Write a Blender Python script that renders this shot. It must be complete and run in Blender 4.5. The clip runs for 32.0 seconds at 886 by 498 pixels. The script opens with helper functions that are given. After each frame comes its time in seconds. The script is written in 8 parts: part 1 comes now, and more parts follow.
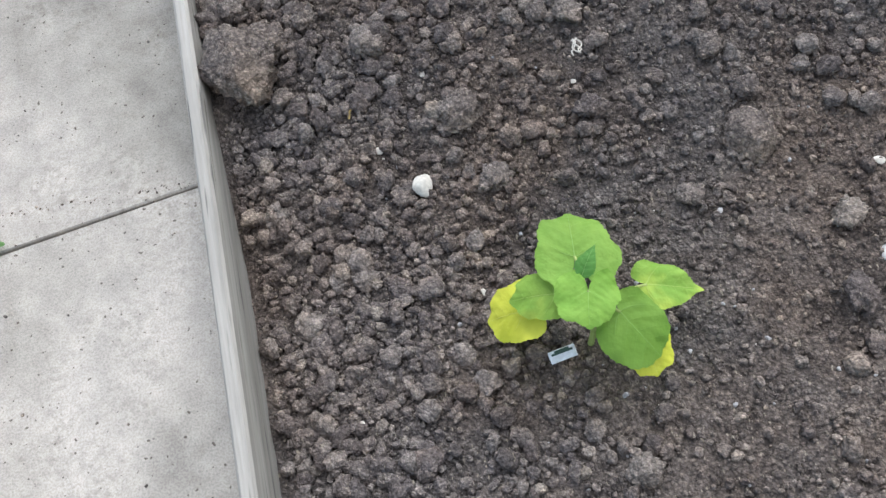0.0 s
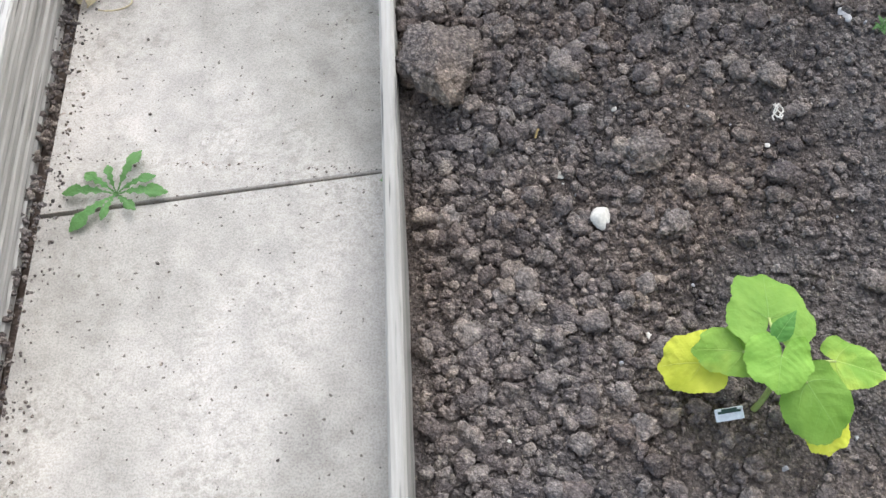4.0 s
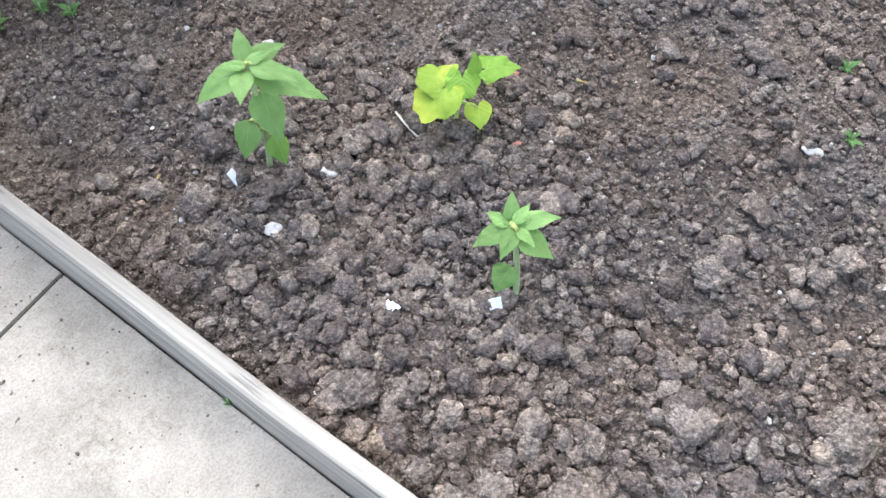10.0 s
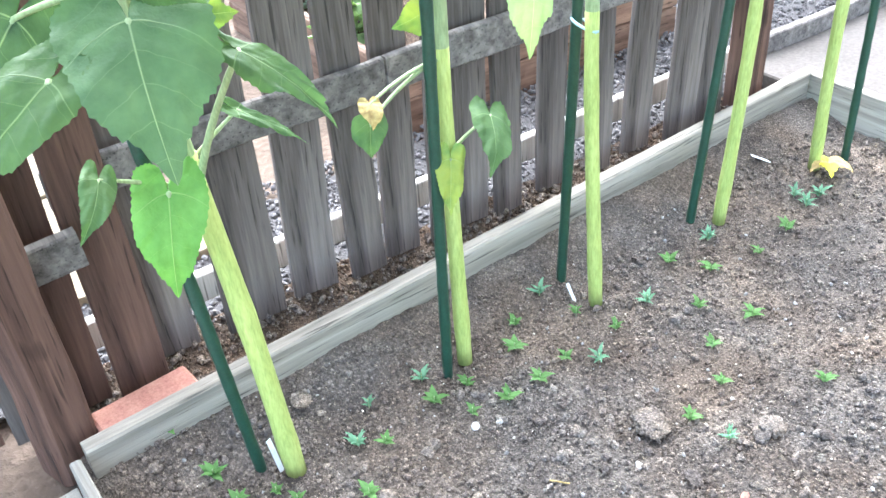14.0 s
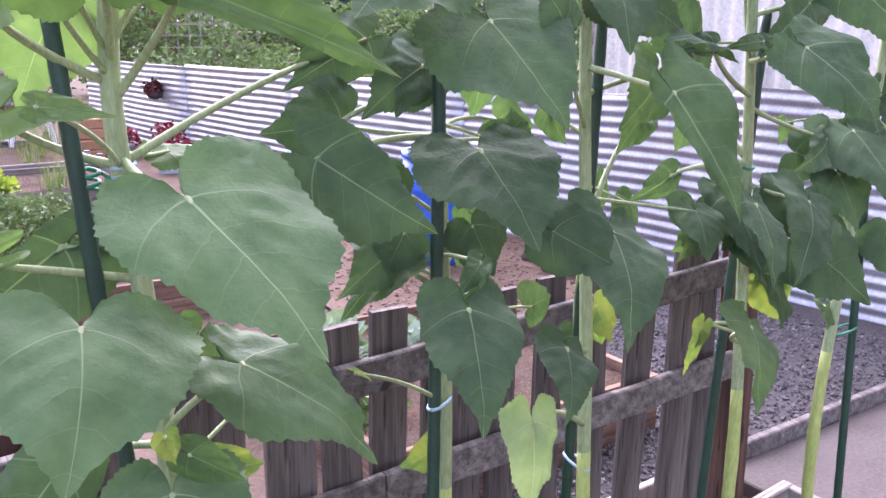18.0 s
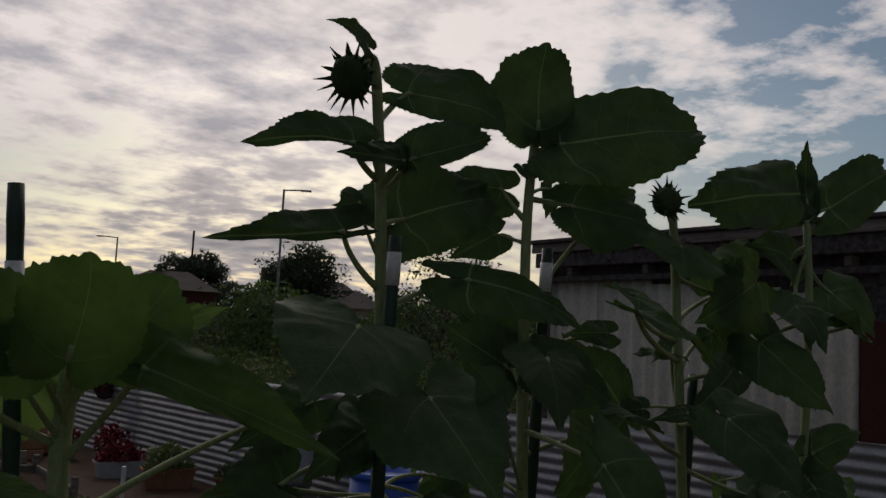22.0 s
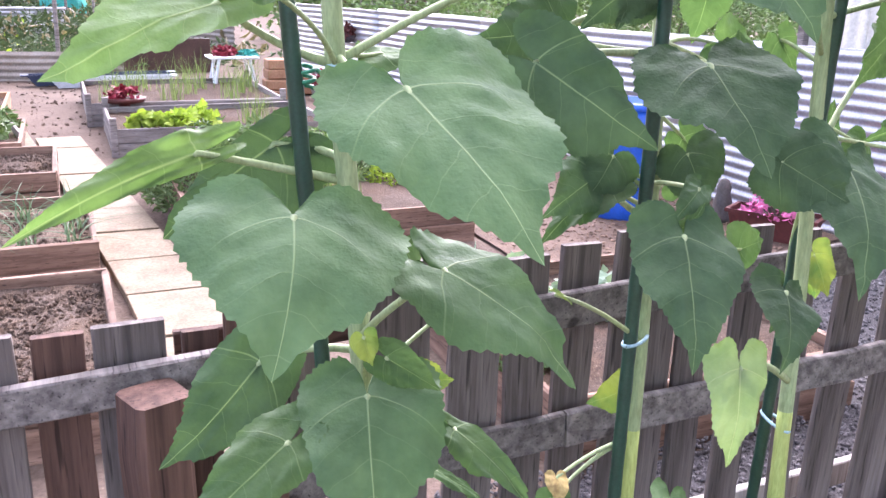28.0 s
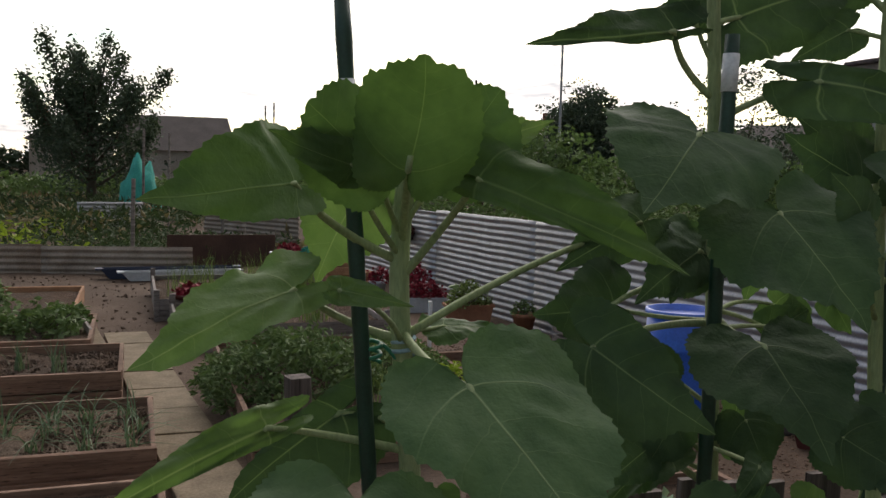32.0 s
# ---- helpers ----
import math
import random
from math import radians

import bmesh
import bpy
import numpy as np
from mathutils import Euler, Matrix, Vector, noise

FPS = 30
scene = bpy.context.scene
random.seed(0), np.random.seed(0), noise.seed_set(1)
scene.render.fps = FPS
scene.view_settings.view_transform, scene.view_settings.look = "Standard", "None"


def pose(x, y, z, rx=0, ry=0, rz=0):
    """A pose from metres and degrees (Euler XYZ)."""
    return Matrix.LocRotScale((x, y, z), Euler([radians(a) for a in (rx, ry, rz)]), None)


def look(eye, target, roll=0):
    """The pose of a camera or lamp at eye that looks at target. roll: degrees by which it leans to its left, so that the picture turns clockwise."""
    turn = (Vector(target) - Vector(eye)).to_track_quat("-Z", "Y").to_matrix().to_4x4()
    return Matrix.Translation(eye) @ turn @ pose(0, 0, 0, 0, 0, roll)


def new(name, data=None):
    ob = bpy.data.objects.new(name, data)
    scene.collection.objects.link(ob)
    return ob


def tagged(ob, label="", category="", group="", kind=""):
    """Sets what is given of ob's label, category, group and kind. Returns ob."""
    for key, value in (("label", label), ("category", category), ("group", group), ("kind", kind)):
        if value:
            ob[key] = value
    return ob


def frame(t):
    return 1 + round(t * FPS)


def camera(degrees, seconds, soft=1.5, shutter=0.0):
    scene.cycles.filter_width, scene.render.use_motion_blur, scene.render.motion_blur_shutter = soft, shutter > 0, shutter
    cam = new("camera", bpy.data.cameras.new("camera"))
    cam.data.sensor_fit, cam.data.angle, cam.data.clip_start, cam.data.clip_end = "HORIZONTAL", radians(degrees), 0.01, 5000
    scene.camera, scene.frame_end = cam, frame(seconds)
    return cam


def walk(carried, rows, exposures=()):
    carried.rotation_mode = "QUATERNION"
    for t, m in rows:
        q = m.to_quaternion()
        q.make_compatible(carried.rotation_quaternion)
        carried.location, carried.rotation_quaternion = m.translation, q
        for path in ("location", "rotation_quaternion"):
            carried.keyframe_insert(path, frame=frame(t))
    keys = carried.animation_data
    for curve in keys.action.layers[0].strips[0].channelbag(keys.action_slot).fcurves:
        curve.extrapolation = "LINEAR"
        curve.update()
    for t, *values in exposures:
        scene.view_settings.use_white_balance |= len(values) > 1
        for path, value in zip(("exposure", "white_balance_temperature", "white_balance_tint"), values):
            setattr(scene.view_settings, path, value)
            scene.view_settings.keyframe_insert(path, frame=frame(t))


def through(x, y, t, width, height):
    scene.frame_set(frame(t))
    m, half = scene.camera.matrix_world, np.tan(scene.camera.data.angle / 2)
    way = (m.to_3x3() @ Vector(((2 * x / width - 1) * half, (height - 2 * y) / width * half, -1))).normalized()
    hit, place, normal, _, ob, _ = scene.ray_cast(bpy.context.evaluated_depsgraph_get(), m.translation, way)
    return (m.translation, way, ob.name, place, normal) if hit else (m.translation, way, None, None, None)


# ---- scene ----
# ---- camera ----
cam = camera(53.3, 32.0)
PATH = [
    (0, (0.405, -0.731, 1.099), (0.301, 0.143, -0.697), -19.8),
    (0.5, (0.387, -0.752, 1.097), (0.255, 0.147, -0.685), -21.1),
    (1, (0.367, -0.77, 1.091), (0.254, 0.177, -0.667), -18.3),
    (1.5, (0.358, -0.78, 1.089), (0.294, 0.205, -0.65), -14.6),
    (2, (0.355, -0.781, 1.085), (0.331, 0.192, -0.662), -11.1),
    (2.5, (0.366, -0.771, 1.086), (0.326, 0.144, -0.692), -10.5),
    (4.5, (0.106, -0.676, 1.1), (-0.031, 0.286, -0.648), -8.7),
    (5, (0.007, -0.512, 1.085), (0.043, 0.429, -0.679), -6.9),
    (5.5, (-0.187, -0.379, 1.093), (-0.015, 0.604, -0.64), -6.4),
    (6, (-0.208, -0.282, 1.072), (0.008, 0.741, -0.633), -7.7),
    (6.5, (-0.103, -0.082, 1.13), (0.201, 0.885, -0.594), -9.2),
    (7, (-0.087, 0.033, 1.155), (0.419, 0.933, -0.559), -6.6),
    (7.5, (-0.13, 0.12, 1.144), (0.522, 0.888, -0.584), -5.0),
    (8, (-0.162, 0.135, 1.116), (0.57, 0.847, -0.604), -3.7),
    (8.5, (-0.17, 0.147, 1.076), (0.543, 0.921, -0.625), -6.3),
    (9, (-0.176, 0.174, 1.028), (0.57, 0.828, -0.709), 0.8),
    (9.5, (-0.143, 0.178, 1.019), (0.651, 0.85, -0.69), -0.4),
    (10, (-0.144, 0.176, 0.992), (0.64, 0.813, -0.735), 0.2),
    (10.5, (-0.125, 0.194, 0.99), (0.604, 0.854, -0.752), 0.2),
    (11, (-0.085, 0.189, 0.999), (0.61, 0.881, -0.744), 0.1),
    (11.5, (-0.068, 0.184, 1.004), (0.604, 0.868, -0.751), 0.0),
    (12, (-0.074, 0.184, 1.011), (0.583, 0.883, -0.743), -0.8),
    (12.5, (-0.091, 0.191, 1.053), (0.608, 0.966, -0.653), -1.3),
    (13, (-0.087, 0.189, 1.116), (0.675, 1.129, -0.476), -2.8),
    (13.5, (-0.052, 0.203, 1.259), (0.778, 1.352, -0.152), -3.3),
    (14, (-0.052, 0.165, 1.334), (0.821, 1.545, 0.18), -4.2),
    (14.5, (-0.065, 0.144, 1.403), (0.805, 1.633, 0.39), -4.6),
    (16.5, (-0.099, 0.167, 1.515), (0.908, 1.726, 0.77), 0.4),
    (17, (-0.107, 0.168, 1.532), (0.943, 1.739, 0.877), 0.6),
    (17.5, (-0.109, 0.162, 1.552), (0.972, 1.751, 0.997), 0.6),
    (18, (-0.103, 0.162, 1.571), (0.998, 1.76, 1.087), 0.2),
    (18.5, (-0.102, 0.159, 1.582), (1.027, 1.76, 1.18), 0.9),
    (19, (-0.11, 0.143, 1.608), (1.063, 1.739, 1.333), 1.7),
    (19.5, (-0.114, 0.128, 1.627), (1.062, 1.738, 1.472), 2.1),
    (20, (-0.118, 0.113, 1.644), (1.065, 1.724, 1.575), 2.2),
    (20.5, (-0.123, 0.097, 1.659), (1.072, 1.701, 1.671), 2.0),
    (21, (-0.129, 0.082, 1.666), (1.063, 1.685, 1.776), 2.2),
    (21.5, (-0.133, 0.078, 1.671), (1.056, 1.675, 1.855), 2.8),
    (22, (-0.129, 0.092, 1.681), (1.068, 1.682, 1.88), 2.9),
    (22.5, (-0.123, 0.115, 1.685), (1.082, 1.704, 1.842), 2.8),
    (23, (-0.118, 0.128, 1.68), (1.099, 1.711, 1.785), 2.2),
    (23.5, (-0.103, 0.136, 1.679), (1.131, 1.708, 1.749), 1.5),
    (24, (-0.082, 0.151, 1.68), (1.165, 1.714, 1.737), 0.7),
    (24.5, (-0.062, 0.163, 1.676), (1.18, 1.731, 1.695), 0.7),
    (25, (-0.041, 0.167, 1.658), (1.167, 1.76, 1.624), 0.4),
    (25.5, (-0.022, 0.169, 1.628), (1.14, 1.795, 1.531), 0.1),
    (26, (-0.004, 0.173, 1.592), (1.034, 1.854, 1.284), 1.4),
    (26.5, (-0.025, 0.196, 1.539), (0.89, 1.903, 1.039), 1.8),
    (28.5, (-0.139, 0.228, 1.495), (0.576, 2.004, 0.916), 2.2),
    (29, (-0.14, 0.22, 1.556), (0.527, 2.079, 1.243), 1.8),
    (29.5, (-0.142, 0.211, 1.618), (0.494, 2.097, 1.421), 1.0),
    (30, (-0.147, 0.209, 1.62), (0.496, 2.095, 1.447), 1.4),
    (30.5, (-0.154, 0.209, 1.617), (0.514, 2.084, 1.429), 1.8),
    (31, (-0.148, 0.211, 1.608), (0.541, 2.075, 1.384), 2.2),
    (31.5, (-0.144, 0.215, 1.611), (0.52, 2.088, 1.389), 2.1),
    (32, (-0.145, 0.21, 1.629), (0.513, 2.091, 1.456), 1.4),
]
EXPOSURES = [(0, 0.9, 6020, 10), (1, 1.14, 6020, 10), (2, 1.09, 6020, 10), (4, 1.08, 6080, 11), (6, 1.18, 6080, 13), (7, 1.6, 6080, 13), (8, 1.9, 6080, 13), (9, 1.88, 6150, 13), (12, 1.98, 6180, 12), (13, 2.16, 6100, 14), (14, 3.12, 6000, 8), (16.5, 2.35, 6080, 37), (18, 2.0, 6120, 41), (19, 1.26, 6450, 40), (19.7, 0.5, 6450, 25),
             (20.5, -0.5, 6550, 19), (21.2, -1.7, 6900, 18), (22, -2.25, 7150, 19), (23, -2.1, 7050, 19), (24, -1.78, 6950, 19), (25, -1.06, 7400, 21), (25.5, -0.1, 6800, 18), (26, 0.68, 6250, 25), (26.5, 1.75, 6200, 28), (28.5, 2.3, 6150, 36), (29, 1.9, 5850, 42),
             (29.5, 0.75, 6450, 24), (30, -0.1, 6750, 17), (30.5, -0.5, 7050, 15), (32, -0.48, 7200, 14)]
walk(cam, [(t, look(eye, target, roll)) for t, eye, target, roll in PATH], EXPOSURES)

# ---- light: a low sun behind broken cloud, ahead of the camera ----
SUN_AZ, SUN_EL = 26.0, 17.0          # degrees from +y towards +x, and above the horizon


def build_world():
    world = bpy.data.worlds.new("sky")
    scene.world = world
    world.use_nodes = True
    nt = world.node_tree
    nt.nodes.clear()
    N, L = nt.nodes.new, nt.links.new
    out, bg = N("ShaderNodeOutputWorld"), N("ShaderNodeBackground")
    sky = N("ShaderNodeTexSky")
    sky.sky_type = "NISHITA"
    sky.sun_disc = False
    sky.sun_elevation, sky.sun_rotation = radians(SUN_EL), radians(SUN_AZ)
    sky.air_density, sky.dust_density = 1.2, 0.7
    co = N("ShaderNodeTexCoord")
    sep = N("ShaderNodeSeparateXYZ")
    L(co.outputs["Generated"], sep.inputs[0])
    # clouds lie on a flat layer: divide by the height
    zz = N("ShaderNodeMath"); zz.operation = "MAXIMUM"; zz.inputs[1].default_value = 0.0
    L(sep.outputs[2], zz.inputs[0])
    za = N("ShaderNodeMath"); za.operation = "ADD"; za.inputs[1].default_value = 0.12
    L(zz.outputs[0], za.inputs[0])
    div = N("ShaderNodeVectorMath"); div.operation = "DIVIDE"
    comb = N("ShaderNodeCombineXYZ")
    for i in range(3):
        L(za.outputs[0], comb.inputs[i])
    L(co.outputs["Generated"], div.inputs[0]); L(comb.outputs[0], div.inputs[1])
    noise_a = N("ShaderNodeTexNoise"); noise_a.inputs["Scale"].default_value = 4.2; noise_a.inputs["Detail"].default_value = 8; noise_a.inputs["Roughness"].default_value = 0.6
    noise_b = N("ShaderNodeTexNoise"); noise_b.inputs["Scale"].default_value = 0.55; noise_b.inputs["Detail"].default_value = 3
    L(div.outputs[0], noise_a.inputs["Vector"]); L(div.outputs[0], noise_b.inputs["Vector"])
    cover = N("ShaderNodeMath"); cover.operation = "ADD"
    L(noise_a.outputs[0], cover.inputs[0]); L(noise_b.outputs[0], cover.inputs[1])
    ramp = N("ShaderNodeValToRGB")
    ramp.color_ramp.elements[0].position, ramp.color_ramp.elements[0].color = 0.80 / 2, (0, 0, 0, 1)
    ramp.color_ramp.elements[1].position, ramp.color_ramp.elements[1].color = 1.06 / 2, (1, 1, 1, 1)
    half = N("ShaderNodeMath"); half.operation = "MULTIPLY"; half.inputs[1].default_value = 0.5
    # the cloud thins to a blue opening low on the side away from the plots
    gap = N("ShaderNodeVectorMath"); gap.operation = "DOT_PRODUCT"; gap.inputs[1].default_value = (0.823, 0.514, 0.242)
    L(co.outputs["Generated"], gap.inputs[0])
    thin = N("ShaderNodeMapRange"); thin.interpolation_type = "SMOOTHSTEP"
    thin.inputs[1].default_value, thin.inputs[2].default_value = 0.962, 0.997
    thin.inputs[3].default_value, thin.inputs[4].default_value = 0.0, -0.16
    L(gap.outputs["Value"], thin.inputs[0])
    part_open = N("ShaderNodeMath"); part_open.operation = "ADD"
    L(cover.outputs[0], part_open.inputs[0]); L(thin.outputs[0], part_open.inputs[1])
    L(part_open.outputs[0], half.inputs[0]); L(half.outputs[0], ramp.inputs[0])
    # cloud brightness: lit edges, greyer thick middles, brighter towards the sun
    body = N("ShaderNodeValToRGB")
    e = body.color_ramp.elements
    e[0].position, e[0].color = 0.42, (1.0, 0.975, 0.94, 1)
    e[1].position, e[1].color = 0.64, (0.37, 0.395, 0.44, 1)
    L(half.outputs[0], body.inputs[0])
    sunv = Vector((math.sin(radians(SUN_AZ)) * math.cos(radians(SUN_EL)), math.cos(radians(SUN_AZ)) * math.cos(radians(SUN_EL)), math.sin(radians(SUN_EL))))
    dot = N("ShaderNodeVectorMath"); dot.operation = "DOT_PRODUCT"; dot.inputs[1].default_value = sunv
    L(co.outputs["Generated"], dot.inputs[0])
    glow = N("ShaderNodeMapRange"); glow.interpolation_type = "SMOOTHERSTEP"
    glow.inputs[1].default_value, glow.inputs[2].default_value = 0.35, 1.02
    glow.inputs[3].default_value, glow.inputs[4].default_value = 4.2, 56.0
    L(dot.outputs["Value"], glow.inputs[0])
    lit = N("ShaderNodeVectorMath"); lit.operation = "SCALE"
    L(body.outputs[0], lit.inputs[0]); L(glow.outputs[0], lit.inputs["Scale"])
    # thinner, brighter cloud overhead
    over = N("ShaderNodeMapRange"); over.interpolation_type = "SMOOTHSTEP"
    over.inputs[1].default_value, over.inputs[2].default_value = 0.42, 1.0
    over.inputs[3].default_value, over.inputs[4].default_value = 1.0, 2.7
    L(sep.outputs[2], over.inputs[0])
    top = N("ShaderNodeVectorMath"); top.operation = "SCALE"
    L(lit.outputs[0], top.inputs[0]); L(over.outputs[0], top.inputs["Scale"])
    # the haze is thickest low down
    haze = N("ShaderNodeMapRange"); haze.interpolation_type = "SMOOTHSTEP"
    haze.inputs[1].default_value, haze.inputs[2].default_value = 0.10, 0.27
    haze.inputs[3].default_value, haze.inputs[4].default_value = 0.55, 1.0
    L(sep.outputs[2], haze.inputs[0])
    low = N("ShaderNodeVectorMath"); low.operation = "SCALE"
    L(top.outputs[0], low.inputs[0]); L(haze.outputs[0], low.inputs["Scale"])
    mix = N("ShaderNodeMix"); mix.data_type = "RGBA"
    clear = N("ShaderNodeVectorMath"); clear.operation = "MULTIPLY"; clear.inputs[1].default_value = (2.0, 2.4, 2.8)
    L(sky.outputs[0], clear.inputs[0])
    L(ramp.outputs[0], mix.inputs[0]); L(clear.outputs[0], mix.inputs[6]); L(low.outputs[0], mix.inputs[7])
    L(mix.outputs[2], bg.inputs[0])
    bg.inputs[1].default_value = 0.09
    L(bg.outputs[0], out.inputs[0])


build_world()
sun = new("sun", bpy.data.lights.new("sun", "SUN"))
sun.data.energy, sun.data.angle, sun.data.color = 0.6, radians(16), (1.0, 0.95, 0.88)
sun.matrix_world = look((0, 0, 0), (-math.sin(radians(SUN_AZ)) * math.cos(radians(SUN_EL)), -math.cos(radians(SUN_AZ)) * math.cos(radians(SUN_EL)), -math.sin(radians(SUN_EL))))

# ---- materials ----
def mat_start(name):
    m = bpy.data.materials.new(name)
    m.use_nodes = True
    nt = m.node_tree
    b = nt.nodes["Principled BSDF"]
    return m, nt, b


def tex_noise(nt, scale, detail=4.0, rough=0.55, stretch=None, coords="Object"):
    co = nt.nodes.new("ShaderNodeTexCoord")
    n = nt.nodes.new("ShaderNodeTexNoise")
    n.inputs["Scale"].default_value, n.inputs["Detail"].default_value, n.inputs["Roughness"].default_value = scale, detail, rough
    src = co.outputs[coords]
    if stretch:
        mp = nt.nodes.new("ShaderNodeMapping")
        mp.inputs["Scale"].default_value = stretch
        nt.links.new(src, mp.inputs[0])
        src = mp.outputs[0]
    nt.links.new(src, n.inputs["Vector"])
    return n.outputs[0]


def ramp_of(nt, fac, stops):
    r = nt.nodes.new("ShaderNodeValToRGB")
    els = r.color_ramp.elements
    while len(els) < len(stops):
        els.new(0.5)
    for e, (p, c) in zip(els, stops):
        e.position, e.color = p, (*c, 1)
    nt.links.new(fac, r.inputs[0])
    return r.outputs[0]


def blend(nt, fac, a, b, mode="MIX"):
    m = nt.nodes.new("ShaderNodeMix")
    m.data_type, m.blend_type = "RGBA", mode
    for socket, v in ((m.inputs[0], fac), (m.inputs[6], a), (m.inputs[7], b)):
        if isinstance(v, bpy.types.NodeSocket):
            nt.links.new(v, socket)
        elif isinstance(v, (int, float)):
            socket.default_value = v
        else:
            socket.default_value = (*v, 1)
    return m.outputs[2]


def bump_of(nt, b, height, strength=0.3, distance=0.01):
    n = nt.nodes.new("ShaderNodeBump")
    n.inputs["Strength"].default_value, n.inputs["Distance"].default_value = strength, distance
    nt.links.new(height, n.inputs["Height"])
    nt.links.new(n.outputs[0], b.inputs["Normal"])


def island_tint(nt, colour, lo=0.8, hi=1.2, source="island"):
    if source == "island":
        g = nt.nodes.new("ShaderNodeNewGeometry").outputs["Random Per Island"]
    else:
        g = nt.nodes.new("ShaderNodeObjectInfo").outputs["Random"]
    r = nt.nodes.new("ShaderNodeMapRange")
    r.inputs[3].default_value, r.inputs[4].default_value = lo, hi
    nt.links.new(g, r.inputs[0])
    s = nt.nodes.new("ShaderNodeVectorMath")
    s.operation = "SCALE"
    nt.links.new(colour, s.inputs[0])
    nt.links.new(r.outputs[0], s.inputs["Scale"])
    return s.outputs[0]


def surface(name, dark, light, scale=8.0, fine=90.0, rough=0.85, bump=0.3, dist=0.004, metal=0.0, stretch=None, tint=None, spec=0.3):
    """A worn surface: two scales of noise between two colours, and a fine relief."""
    m, nt, b = mat_start(name)
    a = tex_noise(nt, scale, 5, 0.6, stretch)
    f = tex_noise(nt, fine, 3, 0.6, stretch)
    col = ramp_of(nt, a, [(0.3, dark), (0.7, light)])
    col = blend(nt, 0.35, col, ramp_of(nt, f, [(0.3, [c * 0.55 for c in dark]), (0.7, [min(1, c * 1.15) for c in light])]))
    if tint:
        col = island_tint(nt, col, *tint)
    nt.links.new(col, b.inputs["Base Color"])
    b.inputs["Roughness"].default_value, b.inputs["Metallic"].default_value = rough, metal
    b.inputs["Specular IOR Level"].default_value = spec
    bump_of(nt, b, f, bump, dist)
    return m


def wood(name, dark, light, along=(1, 1, 0.06), rough=0.85, tint=(0.8, 1.2)):
    """Weathered timber with its grain along one axis, knots and dark cracks."""
    m, nt, b = mat_start(name)
    stretch = tuple(along)
    g = tex_noise(nt, 60, 6, 0.7, stretch)
    w = tex_noise(nt, 22, 4, 0.6, tuple(0.25 * s + (0.75 if s == 1 else 0.02) for s in stretch))
    knots = tex_noise(nt, 11, 2, 0.4, tuple(1.0 if s == 1 else 0.35 for s in stretch))
    c = tex_noise(nt, 130, 2, 0.5, stretch)
    col = ramp_of(nt, g, [(0.28, [v * 0.6 for v in dark]), (0.45, dark), (0.7, light)])
    col = blend(nt, 0.6, col, ramp_of(nt, w, [(0.32, [v * 0.65 for v in dark]), (0.5, [(a + b) / 2 for a, b in zip(dark, light)]), (0.66, [min(1, v * 1.15) for v in light])]))
    col = blend(nt, 0.8, col, ramp_of(nt, knots, [(0.27, (0.3, 0.28, 0.27)), (0.31, (1, 1, 1))]), "MULTIPLY")
    crack = ramp_of(nt, c, [(0.3, (0.25, 0.25, 0.25)), (0.4, (1, 1, 1))])
    col = blend(nt, 0.8, col, crack, "MULTIPLY")
    col = island_tint(nt, col, *tint, source="object")
    nt.links.new(col, b.inputs["Base Color"])
    b.inputs["Roughness"].default_value = rough
    b.inputs["Specular IOR Level"].default_value = 0.25
    bump_of(nt, b, g, 0.5, 0.003)
    return m


